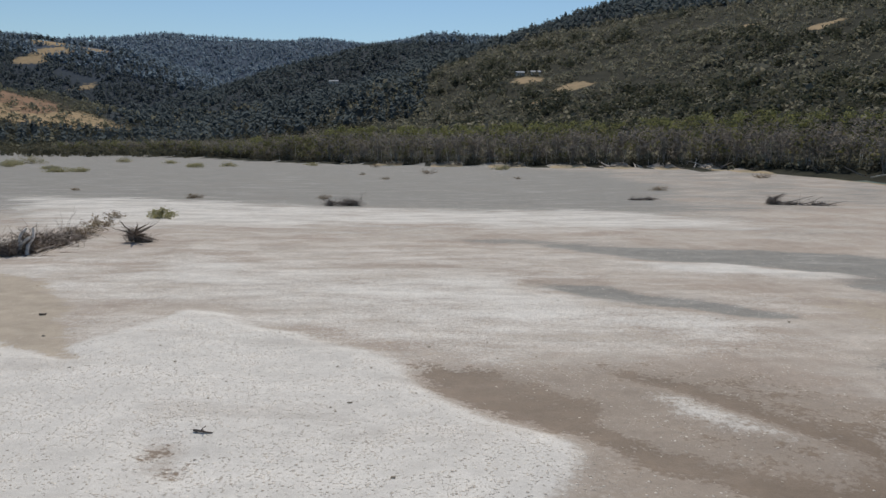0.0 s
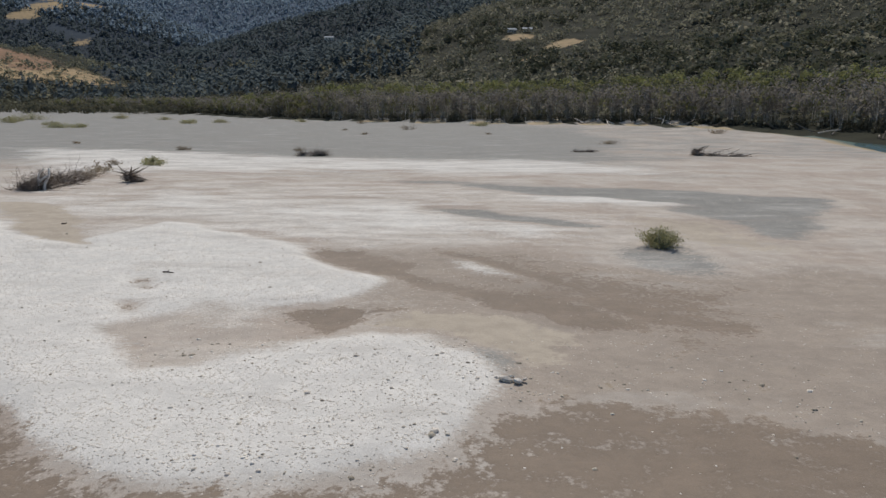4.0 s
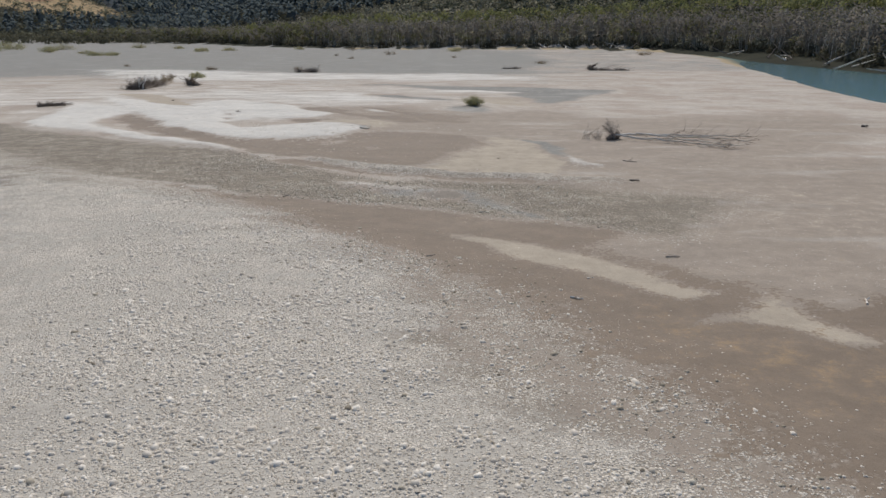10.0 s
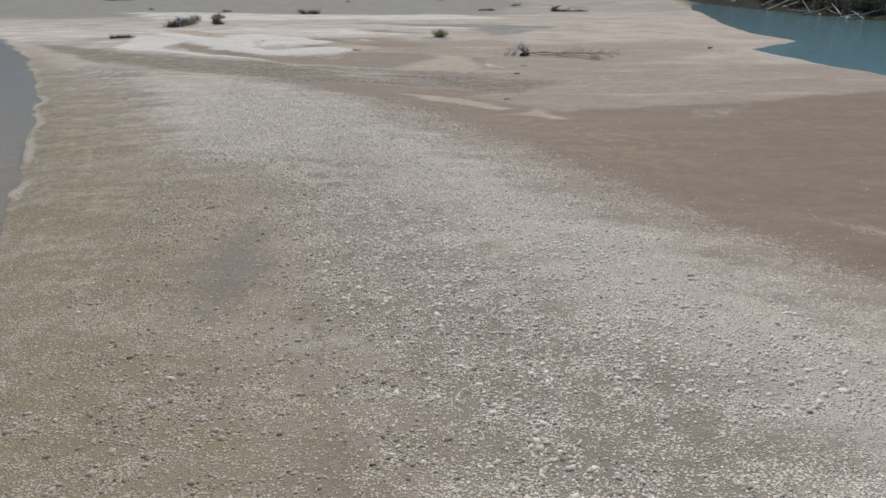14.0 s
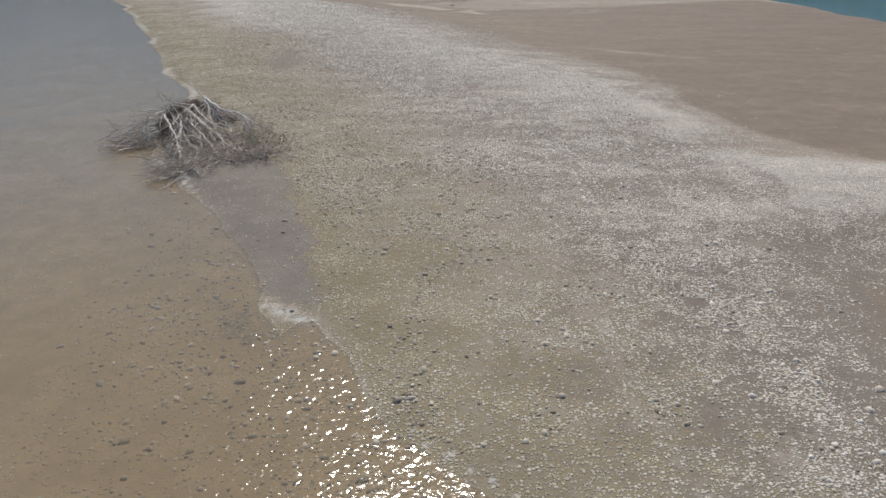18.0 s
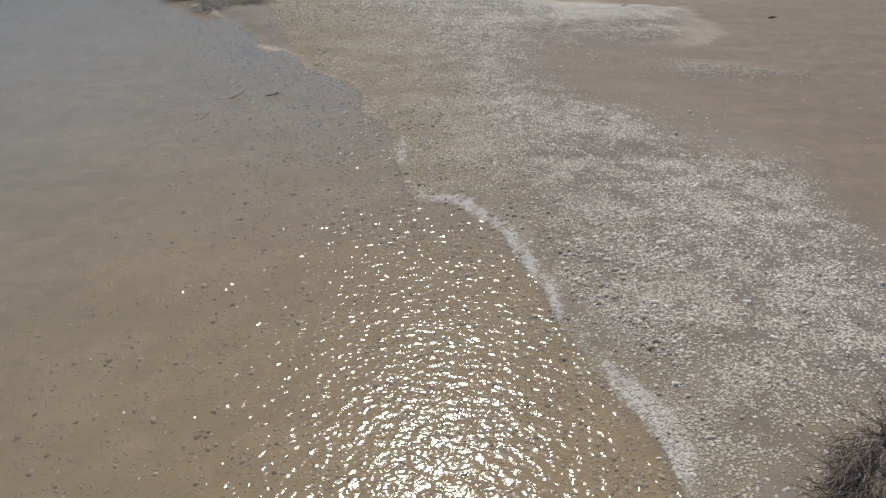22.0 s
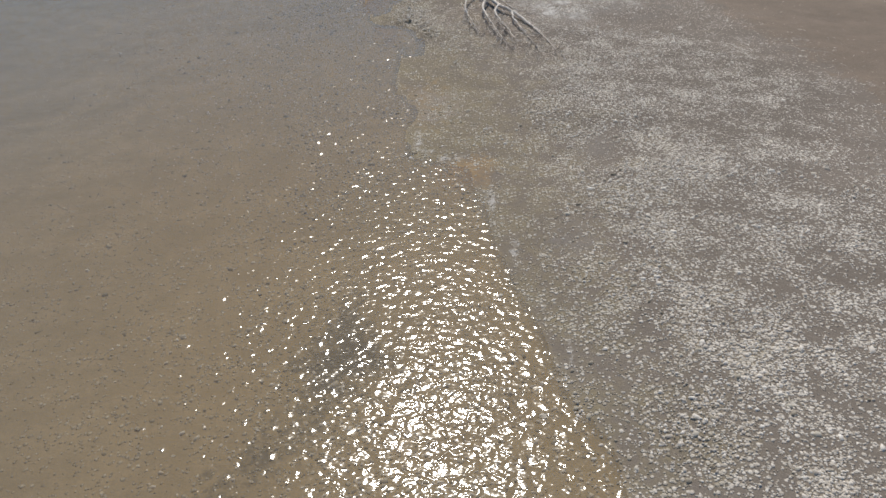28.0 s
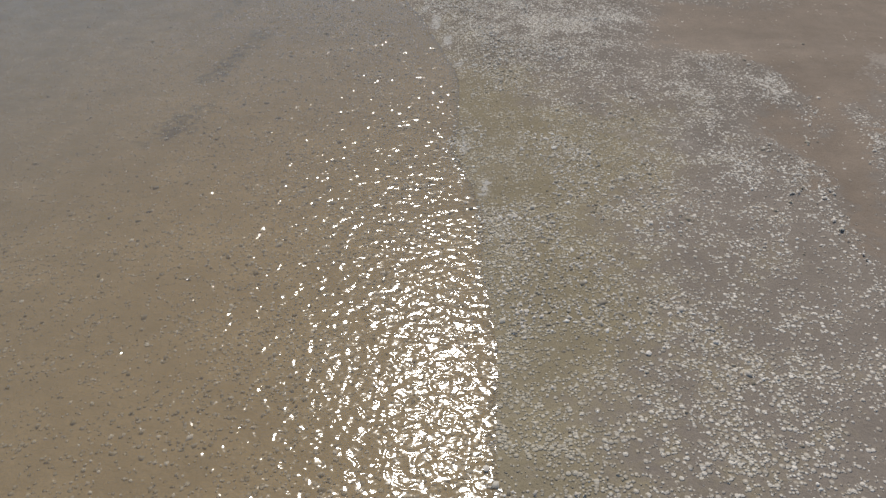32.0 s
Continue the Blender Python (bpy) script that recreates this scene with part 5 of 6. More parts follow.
rng = random.Random(70)
kinds = [
    tree("bank_tree", "slender green alder on the far river bank", 17, 8, LEAF_ALDER, 71, 620, 0.42),
    tree("bank_tree", "yellow-green willow on the far river bank", 14, 8.5, LEAF_WILLOW, 72, 640, 0.40),
    tree("bank_tree", "grey half-bare alder with tall pale stems", 19, 7, LEAF_GREY, 73, 420, 0.34, True),
    tree("bank_tree", "grey bare-twigged willow on the far bank", 15, 8, LEAF_GREY, 74, 460, 0.34, True),
    tree("bank_tree", "bushy olive willow at the water's edge", 9, 8, LEAF_ALDER, 75, 560, 0.36),
]
used = set()
for n in range(140):
    t = (n + rng.uniform(-0.4, 0.4)) / 140
    t = min(max(t, 0), 1)
    p, q = along(BANK, t), along(BANK, min(t + 0.01, 1.0))
    d = q - p
    side = np.array([-d[1], d[0]]) / (np.hypot(*d) + 1e-6)
    back = rng.choice([2, 5, 9, 14]) + rng.uniform(0, 3)
    x, y = p + side * back
    grey = 0.46 < t < 0.80
    i = rng.choices(range(5), (0.4, 0.5, 6, 5, 0.4) if grey else (2.0, 1.6, 2.2, 2.6, 2.2))[0]
    s = rng.uniform(0.75, 1.15) * (0.75 if t < 0.35 else 1.0)
    m = pose(x, y, ground_z(x, y) - 0.1, 0, 0, rng.uniform(0, 360)) @ Matrix.Scale(s, 4)
    if i not in used:
        used.add(i)
        kinds[i].matrix_basis = m
    else:
        copy_thing(kinds[i], m)
# the wood behind the first rows
r = np.random.RandomState(80)
t, b = r.uniform(0, 1, 4400), r.uniform(0, 1, 4400) ** 1.5 * 80 + 2.5
p = np.array([along(BANK, v) for v in t])
q = np.array([along(BANK, min(v + 0.01, 1.0)) for v in t])
d = q - p
d = np.stack([-d[:, 1], d[:, 0]], 1) / (np.hypot(d[:, 0], d[:, 1])[:, None] + 1e-6)
p = p + d * b[:, None]
tall = np.where(t < 0.35, 7.0, 11.5) * r.uniform(0.75, 1.1, len(t))
c = np.stack([p[:, 0], p[:, 1], ground_many(p[:, 0], p[:, 1]) + tall * r.uniform(0.05, 1, len(t)) ** 0.75], 1)
green = r.rand(len(t)) < np.where((t > 0.42) & (t < 0.85), np.where(b < 22, 0.06, 0.5), 0.5)
scatter_leaves("bank_woodland", "yellow-green willow and alder wood behind the bank", c[green], r.uniform(2.2, 4.0, green.sum()), 34, LEAF_ALDER, "woodland", 81, 0.7, 0.15)
scatter_leaves("bare_woodland", "grey bare-twigged trees within the wood", c[~green], r.uniform(2.0, 3.6, (~green).sum()), 30, LEAF_GREY, "woodland", 82, 0.9, 0.14)
p = p - d * (b - r.uniform(0.0, 7.0, len(b)))[:, None]
under = np.stack([p[:, 0], p[:, 1], ground_many(p[:, 0], p[:, 1]) + 0.3], 1)[:1300]
scatter_leaves("bank_undergrowth", "dark undergrowth below the bank trees", under, r.uniform(0.8, 2.6, len(under)), 30, LEAF_OLIVE, "undergrowth", 83, 0.9, 0.17)

# pale straight stems in the front of the wood, and the bright line of willow tops behind
stems = Limbs()
rng = random.Random(84)
for _ in range(230):
    t0 = rng.gauss(0.62, 0.13)
    t0 = min(max(t0, 0.3), 0.95)
    p0, q0 = along(BANK, t0), along(BANK, t0 + 0.01)
    d0 = q0 - p0
    n0 = np.array([-d0[1], d0[0]]) / np.hypot(*d0)
    x0, y0 = p0 + n0 * rng.uniform(2.0, 9.0)
    stems.tube(bent(rng, (x0, y0, 0.9), (rng.gauss(0, 0.09), rng.gauss(0, 0.09), 1), rng.uniform(5, 13), 4, 0.07), rng.uniform(0.06, 0.13), 0.03, 4, False)
tagged(part("stem_thicket", stems.data(), BLEACHED), "pale leafless stems crowding the river bank", "stems", kind="stuff")
tt = r.uniform(0.28, 0.92, 420)
pp = np.array([along(BANK, v) for v in tt])
qq = np.array([along(BANK, min(v + 0.01, 1.0)) for v in tt])
dd = qq - pp
dd = np.stack([-dd[:, 1], dd[:, 0]], 1) / (np.hypot(dd[:, 0], dd[:, 1])[:, None] + 1e-6)
pp = pp + dd * r.uniform(14, 45, (len(tt), 1))
tops = np.stack([pp[:, 0], pp[:, 1], ground_many(pp[:, 0], pp[:, 1]) + np.where(tt < 0.4, 9.5, 14.5) * r.uniform(0.85, 1.1, len(tt))], 1)
scatter_leaves("willow_tops", "yellow-green willow crowns above the grey wood", tops, r.uniform(1.8, 3.4, len(tt)), 40, LEAF_WILLOW, "woodland", 86, 0.6, 0.15)

# low bushes over the gravel
shrub("willow_bush", "round olive-green willow bush on bare sand", 21.9, 32.2, 2.7, 1.25, LEAF_SHRUB, PALETWIG, 101, 5200, 0.06)
GREEN = [(-165, 280, 7, 3.0), (-183, 326, 11, 3.4), (-176, 300, 8, 2.2), (-123, 236, 9, 1.3), (-117, 238, 6, 1.2), (-155, 358, 7, 2.2), (-98.5, 291, 6.5, 1.8), (-90, 309, 7, 1.3), (-128, 345, 6, 1.5), (-105.6, 313.5, 5, 1.5), (22, 285, 7, 1.6), (-140, 262, 5, 1.2), (-60, 330, 6, 1.5), (-210, 330, 12, 3.6), (-230, 360, 14, 4), (-195, 290, 9, 3.0), (-35.4, 91.7, 3.6, 1.3)]
DRY = [(-4.9, 244, 5.5, 2.0), (-29, 311, 5, 1.4), (-26, 233, 3, 0.7), (-16, 204, 3, 0.8), (20.7, 211, 2.6, 0.7), (-73, 145, 2, 0.6), (-43, 126.7, 3.2, 0.8), (-21, 128, 2.6, 1.0), (47, 161, 4.5, 0.8), (92, 214, 7, 1.2), (-38.2, 81, 3.6, 1.3), (-36.4, 74, 3.4, 1.2), (-40.5, 90.5, 2.8, 1.0)]
for n, (x, y, w, h, dry) in enumerate([(*q, 0) for q in GREEN] + [(*q, 1) for q in DRY]):
    if dry:
        shrub("dry_bush", "low dry brown bush on the gravel", x, y, w, h, LEAF_DRY, TWIG, 110 + n, 500 if w > 3 else 260, 0.045 * w ** 0.5 + 0.02, group="dry bushes on the bar")
    else:
        shrub("green_bush", "low olive-green bush on the gravel", x, y, w, h, LEAF_SHRUB, GREYWOOD, 110 + n, 900, 0.05 * w ** 0.6 + 0.03, group="green bushes on the bar")


# ---- driftwood ----
def root_plate(rng, radius, count, floor, depth=0.5, up=1.0):
    """Tangled roots spreading from the middle of a torn root plate."""
    out = Limbs()
    for _ in range(count):
        d = Vector((rng.gauss(0, 1), rng.gauss(0, depth), rng.gauss(0.15, 0.8) * up)).normalized()
        line = bent(rng, (rng.gauss(0, 0.2) * radius, rng.gauss(0, 0.15) * radius, rng.gauss(0, 0.12) * radius), d, radius * rng.uniform(0.45, 1.0), 7, 0.45, 0.1, floor)
        w = rng.uniform(0.015, 0.055)
        out.tube(line, w, 0.008, 5, False)
        sprays(rng, out, line, 5, radius * 0.4, w * 0.4, floor, 0.05, 3, 0.2)
    return out


def matted(rng, lumps, hairs, length, width, floor):
    """A felted heap: uneven lumps covered with curled fine roots."""
    out = Limbs()
    for (cx, cy, cz), (rx, ry, rz) in lumps:
        b = bmesh.new()
        bmesh.ops.create_icosphere(b, subdivisions=3, radius=1.0)
        ph = rng.uniform(0, 9)
        start = len(out.v)
        for vert in b.verts:
            p = vert.co
            w = 0.8 + 0.16 * math.sin(3.1 * p.x + ph) * math.sin(2.7 * p.y + 2 * ph) + 0.10 * math.sin(7 * p.z + 5 * p.x + ph) + rng.uniform(-0.07, 0.07)
            out.v.append(Vector((cx + p.x * rx * w, cy + p.y * ry * w, max(cz + p.z * rz * w, floor))))
        out.f += [tuple(start + v.index for v in face.verts) for face in b.faces]
        b.free()
    for _ in range(hairs):
        (cx, cy, cz), (rx, ry, rz) = rng.choice(lumps)
        d = Vector((rng.gauss(0, 1), rng.gauss(0, 1), abs(rng.gauss(0.1, 0.8)))).normalized()
        p = Vector((cx + d.x * rx * 0.8, cy + d.y * ry * 0.8, max(cz + d.z * rz * 0.8, floor + 0.03)))
        side = d.cross(Vector((rng.gauss(0, 1), rng.gauss(0, 1), rng.gauss(0, 1)))).normalized()
        out.tube(bent(rng, p, side + d * rng.uniform(-0.1, 0.5), length * rng.uniform(0.4, 1.2), 5, 0.35, 0.12, floor), width * rng.uniform(0.5, 1.2), width * 0.3, 3, False)
    return out


def brush_pile(name, label, x, y, length, width, height, seed, count=90, turn=0.0, wood=TWIG, dark=GREYWOOD):
    """A heap of stranded boughs: a few thick limbs under many thin ones."""
    rng = random.Random(seed)
    e = thing(name, x, y, ground_z(x, y) - 0.02, label, "driftwood", "stranded driftwood", turn)
    for _ in range(5):
        a = Vector((rng.uniform(-0.5, 0.2) * length, rng.uniform(-0.4, 0.4) * width, rng.uniform(0.08, 0.35) * height))
        line = bent(rng, a, (1, rng.uniform(-0.4, 0.4), rng.uniform(-0.05, 0.18)), length * rng.uniform(0.35, 0.75), 7, 0.12, 0.02, 0.06)
        part("bough", Limbs().tube(line, 0.05 + 0.02 * width, 0.02, 6).data(), dark, e)
    tw = Limbs()
    for _ in range(count):
        u, v = rng.uniform(-0.5, 0.5), rng.gauss(0, 0.28)
        a = Vector((u * length, v * width, rng.uniform(0.02, 0.5) * height * (1 - 1.6 * abs(v))))
        a.z = max(a.z, 0.03)
        line = bent(rng, a, (rng.gauss(0.4, 0.8), rng.gauss(0, 0.7), rng.uniform(-0.1, 0.9)), height * rng.uniform(0.6, 1.6), 5, 0.25, 0.03, 0.02)
        tw.tube(line, 0.022, 0.006, 4, False)
        sprays(rng, tw, line, 3, height * 0.5, 0.009, 0.01, 0.02, 3)
    tagged(part("twig_spray", tw.data(), wood, e), kind="stuff")
    lumps = [((rng.uniform(-0.42, 0.35) * length, rng.gauss(0, 0.12) * width, height * 0.12), (length * rng.uniform(0.08, 0.15), width * 0.26, height * rng.uniform(0.3, 0.55))) for _ in range(5)]
    tagged(part("matted_twig", matted(rng, lumps, 5 * count, height * 0.8, 0.014, 0.0).data(), DARKWOOD, e), kind="stuff")
    return e


def stump(name, label, x, y, radius, seed, wood, arms=9, turn=0.0, count=46):
    rng = random.Random(seed)
    e = thing(name, x, y, ground_z(x, y) - 0.03, label, "driftwood", "stranded driftwood", turn)
    core = root_plate(rng, radius * 0.6, count, -radius * 0.33, 0.6)
    part("root_mass", core.data(), DARKWOOD, e, m=pose(0, 0, radius * 0.35))
    tagged(part("matted_root", matted(rng, [((0, 0, radius * 0.3), (radius * 0.3, radius * 0.3, radius * 0.3)), ((radius * 0.5, 0.1, radius * 0.1), (radius * 0.45, radius * 0.3, radius * 0.2))], 220, radius * 0.6, 0.02, 0.0).data(), ROOTHAIR, e), kind="stuff")
    for n in range(arms):
        a = rng.uniform(-1.1, 1.3) + (math.pi if n % 4 == 3 else 0)
        line = bent(rng, (rng.uniform(-0.2, 0.2), rng.uniform(-0.2, 0.2), radius * 0.35), (math.cos(a), math.sin(a), rng.uniform(0.0, 0.7)), radius * rng.uniform(0.8, 1.5), 7, 0.2, 0.03, 0.05)
        limb = part("root", Limbs().tube(line, 0.09 * radius ** 0.5, 0.015, 6).data(), wood, e)
        tw = Limbs()
        sprays(rng, tw, line, 7, radius * 0.35, 0.014, 0.02, 0.02, 3)
        tagged(part("rootlet", tw.data(), wood, limb), kind="stuff")
    return e


# the stranded heap with its bleached snag
brush_pile("brush_heap", "long grey heap of stranded boughs on white gravel", -35.6, 66.5, 12, 3.6, 1.5, 201, 230, 97)
brush_pile("brush_heap", "dark heap of logs and roots beside a snag", -36.2, 61.8, 5.5, 3.0, 1.7, 209, 150, 80, DARKWOOD, DARKWOOD)
rng = random.Random(202)
snag = thing("bleached_snag", -34.9, 60.8, ground_z(-34.9, 60.8) - 0.05, "bleached forked snag standing against a brush heap", "driftwood", "stranded driftwood")
for pts in ([(-0.5, -0.3, 0), (-0.45, -0.2, 0.8), (-0.5, 0.1, 1.6), (-0.1, 0.4, 2.2)], [(0.3, -0.6, 0), (0.2, -0.2, 0.7), (0.55, 0.1, 1.4), (0.4, 0.4, 2.2)], [(-0.45, -0.2, 0.8), (0.1, -0.1, 1.3), (0.5, 0.1, 1.5)]):
    part("limb", Limbs().tube(through_points(pts, 4, rng, 0.02), 0.17, 0.09, 7).data(), BLEACHED, snag)
part("root_mass", root_plate(rng, 1.7, 60, -1.0, 0.7).data(), DARKWOOD, snag, m=pose(0.1, 0.6, 1.3))
stump("root_stump", "dark upturned root stump with forked arms", -29.2, 68.6, 1.9, 203, DARKWOOD, 11)
brush_pile("brush_heap", "low reddish-brown heap of brush on pale sand", -15.8, 113, 5.6, 2.6, 1.5, 204, 130, 8)
stump("root_stump", "dark root stump at the head of a fallen tree", 55.0, 123.5, 2.0, 205, DARKWOOD, 6)
brush_pile("brush_heap", "long grey fan of dead boughs on pink sand", 60.0, 122.5, 8.5, 3.0, 0.9, 206, 120, -8)
brush_pile("brush_heap", "dark low heap of brush on the gravel", 35.2, 131, 4.6, 2.0, 0.8, 207, 70, 5, TWIG, DARKWOOD)
brush_pile("brush_heap", "brown mound of silted brush on white gravel", -35.0, 30.6, 4.2, 2.4, 0.7, 208, 80, 4, DARKWOOD, DARKWOOD)

# the long fallen tree on the sand flat
rng = random.Random(210)
fa = thing("fallen_tree", 34.1, 0.2, ground_z(34.1, 0.2), "long fallen tree with twin grey trunks on sand", "fallen tree")
tagged(part("root_mass", matted(rng, [((0, 0, 0.25), (0.35, 0.45, 0.4)), ((0.5, 0.3, 0.35), (0.3, 0.35, 0.5)), ((-0.4, -0.2, 0.15), (0.35, 0.3, 0.2))], 200, 0.5, 0.012, 0.0).data(), ROOTHAIR, fa), kind="stuff")
for pts, w in (([(0.2, 0.2, 0.45), (2.4, 0.9, 0.35), (6, 0.6, 0.35), (9.5, 0.2, 0.35), (12.9, -0.4, 0.35)], 0.12), ([(0.3, -0.2, 0.5), (2.5, -1.2, 0.3), (5.5, -2.6, 0.4), (9.8, -5.6, 0.3)], 0.09), ([(2.4, 0.8, 0.5), (5, -0.6, 0.4), (8, -2.2, 0.5), (11.5, -3.6, 0.4)], 0.09), ([(3.5, -1.5, 0.3), (6, -3.6, 0.25), (8.6, -5.8, 0.2)], 0.07)):
    line = through_points(pts, 5, rng, 0.04)
    trunk = part("trunk", Limbs().tube(line, w, 0.035, 7).data(), BLEACHED, fa)
    tw = Limbs()
    sprays(rng, tw, line, 26, 1.7, 0.022, -0.1, 0.03, 3, 0.35, 0.7, 2)
    tagged(part("twig_spray", tw.data(), TWIG, trunk), kind="stuff")
for k in range(16):
    a = rng.uniform(0, 6.28)
    line = bent(rng, (0, 0, 0.6), (math.cos(a) * 0.8 - 0.5, math.sin(a) * 0.5, rng.uniform(0.1, 1.2)), rng.uniform(0.6, 1.4), 6, 0.35, 0.0, 0.0)
    root = part("root", Limbs().tube(line, 0.035, 0.01, 5).data(), GREYWOOD if k % 2 else PALETWIG, fa)
    tw = Limbs()
    sprays(rng, tw, line, 9, 0.6, 0.01, -0.1, 0.02, 3, 0.2, 0.9, 2)
    tagged(part("root_hair", tw.data(), TWIG, root), kind="stuff")
torn = thing("torn_roots", 31.7, 0.4, ground_z(31.7, 0.4), "thin curved roots standing out of the sand", "driftwood", "stranded driftwood")
for k in range(22):
    line = bent(rng, (rng.uniform(-0.9, 1.4), rng.uniform(-0.5, 0.4), -0.02), (rng.uniform(-0.5, 0.5), rng.uniform(-0.3, 0.3), 1), rng.uniform(0.5, 1.7), 7, 0.3, 0.14, 0.0)
    root = part("root", Limbs().tube(line, 0.022, 0.006, 5).data(), PALETWIG if k % 3 else GREYWOOD, torn)
    tw = Limbs()
    sprays(rng, tw, line, 6, 0.5, 0.008, 0.0, 0.05, 3, 0.2, 0.9, 1)
    tagged(part("root_hair", tw.data(), TWIG, root), kind="stuff")

# the dead crown at the water's edge
rng = random.Random(220)
dc = thing("dead_crown", 14.0, -100.2, WATER_Z, "bleached dead tree crown sprawled at the waterline", "fallen tree")
tagged(part("root_mass", matted(rng, [((-1.2, 0.9, 0.6), (0.8, 0.8, 0.85)), ((-0.5, 1.2, 0.8), (0.85, 0.75, 0.9)), ((0.3, 1.6, 0.7), (0.8, 0.65, 0.8)), ((-1.6, 0.3, 0.3), (0.6, 0.6, 0.6)), ((1.1, 1.5, 0.4), (0.8, 0.5, 0.4))], 1100, 0.8, 0.014, 0.02).data(), DARKWOOD, dc, "dark matted root mass"), kind="stuff")


def arm(w, *pts):
    """A bleached limb of the crown, with its branches and twigs."""
    foot = Vector(pts[0])
    if w > 0.055 and foot.z > 1.0:
        pts = (foot + Vector((-0.25, 0.95, -0.55)), foot + Vector((-0.12, 0.45, -0.1)), *pts)
    line = through_points(pts, 6, rng, 0.05)
    limb = part("limb", Limbs().tube(line, w, w * 0.35, 7).data(), BLEACHED, dc)
    tw = Limbs()
    for _ in range(12):
        i = rng.randint(len(line) // 4, len(line) - 2)
        d = (line[i + 1] - line[i - 1]).normalized() + Vector((rng.uniform(-0.8, 0.8), rng.uniform(-0.5, 0.3), rng.uniform(-0.3, 0.3)))
        sub = bent(rng, line[i], d, rng.uniform(0.9, 2.3), 6, 0.16, 0.06, 0.05)
        part("branch", Limbs().tube(sub, 0.028, 0.01, 5).data(), BLEACHED, limb)
        sprays(rng, tw, sub, 7, 0.8, 0.012, 0.02, 0.05, 3, 0.2, 0.9, 2)
    sprays(rng, tw, line, 8, 0.8, 0.012, 0.02, 0.06, 3, 0.5, 0.7, 2)
    tagged(part("twig_spray", tw.data(), PALETWIG, limb), kind="stuff")


arm(0.1, (0.4, 1.1, 1.7), (1.8, -0.6, 1.5), (2.4, -0.5, 1.3), (3.4, -1.1, 0.9), (3.9, -0.8, 0.6))
arm(0.09, (0.4, 1.1, 1.7), (0.9, -0.1, 1.3), (1.2, -0.8, 0.9))
arm(0.05, (2.8, -0.6, 1.1), (3.0, -1.2, 0.8), (3.2, -1.6, 0.4))
arm(0.11, (-0.1, -0.6, 1.5), (1.0, -2.0, 1.2), (1.9, -2.8, 0.8), (2.8, -3.4, 0.45))
arm(0.08, (0.0, 0.2, 1.5), (0.9, -1.1, 1.2), (1.9, -2.0, 0.9), (2.7, -1.8, 0.5))
arm(0.075, (-1.3, -0.8, 1.2), (0.1, -3.4, 0.9), (0.5, -4.4, 0.6), (1.0, -5.7, 0.35), (1.3, -7.0, 0.2))
arm(0.08, (-0.4, -1.1, 1.3), (0.2, -2.8, 1.0), (0.3, -3.7, 0.8))
arm(0.06, (-1.9, 0.4, 1.1), (-2.6, -0.5, 0.8), (-3.3, -1.3, 0.4))
arm(0.07, (0.2, -1.6, 1.2), (1.3, -3.0, 0.9), (2.2, -4.4, 0.5), (2.8, -5.3, 0.25))
arm(0.06, (-0.8, -0.8, 1.1), (0.4, -3.0, 0.8), (1.5, -4.5, 0.45), (3.0, -5.8, 0.2))
arm(0.07, (0.5, 1.0, 1.6), (1.4, -0.6, 1.2), (2.2, -1.4, 0.8), (2.6, -1.6, 0.5))
arm(0.045, (-0.8, -1.5, 0.9), (-1.7, -1.9, 0.5), (-2.5, -2.3, 0.2))
arm(0.045, (1.5, -4.8, 0.4), (1.8, -5.9, 0.25), (1.7, -6.8, 0.15))
arm(0.05, (2.0, -2.8, 0.7), (3.1, -4.1, 0.4), (4.1, -5.2, 0.2))
# under-layer of twigs in dark wood, standing in for the crown's underside shade
shade_twigs = Limbs()
for n, cx, cy, sx, sy in ((200, 4.2, -4.6, 0.7, 0.6), (150, 2.2, -2.4, 0.9, 0.7), (90, 1.4, 1.2, 0.8, 0.4), (80, -1.4, -0.8, 0.5, 0.5)):
    for _ in range(n):
        a = Vector((rng.gauss(cx, sx), rng.gauss(cy, sy), rng.uniform(0.03, 0.4)))
        shade_twigs.tube(bent(rng, a, (rng.gauss(0.2, 0.8), rng.gauss(-0.4, 0.6), rng.uniform(-0.2, 0.5)), rng.uniform(0.4, 1.1), 4, 0.3, 0.05, 0.03), 0.015, 0.005, 3, False)
tagged(part("matted_twig", shade_twigs.data(), DARKWOOD, dc, "dark matted dead twigs"), kind="stuff")
hazy = Limbs()
for n, cx, cy, sx, sy, dx, dy in ((620, 4.4, -4.9, 0.8, 0.6, 0.5, -0.5), (460, 2.6, -4.6, 0.8, 0.8, 0.1, -0.8), (200, 1.6, 1.5, 0.9, 0.4, 1.0, 0.0), (220, 2.9, 0.2, 0.7, 0.6, 0.9, -0.4), (240, 1.5, -6.4, 0.7, 0.5, -0.2, -0.8), (220, -2.0, -1.6, 0.7, 0.6, -0.7, -0.4), (160, 0.6, -4.6, 0.6, 0.9, -0.2, -0.8), (340, 4.2, -3.4, 0.8, 0.7, 0.7, -0.2), (260, 1.6, -2.2, 0.9, 0.7, 0.2, -0.6)):
    for _ in range(n):
        a = Vector((rng.gauss(cx, sx), rng.gauss(cy, sy), abs(rng.gauss(0.1, 0.28)) + 0.04))
        hazy.tube(bent(rng, a, (dx + rng.gauss(0, 0.7), dy + rng.gauss(0, 0.6), rng.uniform(-0.2, 0.6)), rng.uniform(0.4, 1.3), 4, 0.28, 0.05, 0.04), 0.012, 0.004, 3, False)
tagged(part("fine_twig", hazy.data(), PALETWIG, dc, "grey tangle of fine dead twigs"), kind="stuff")
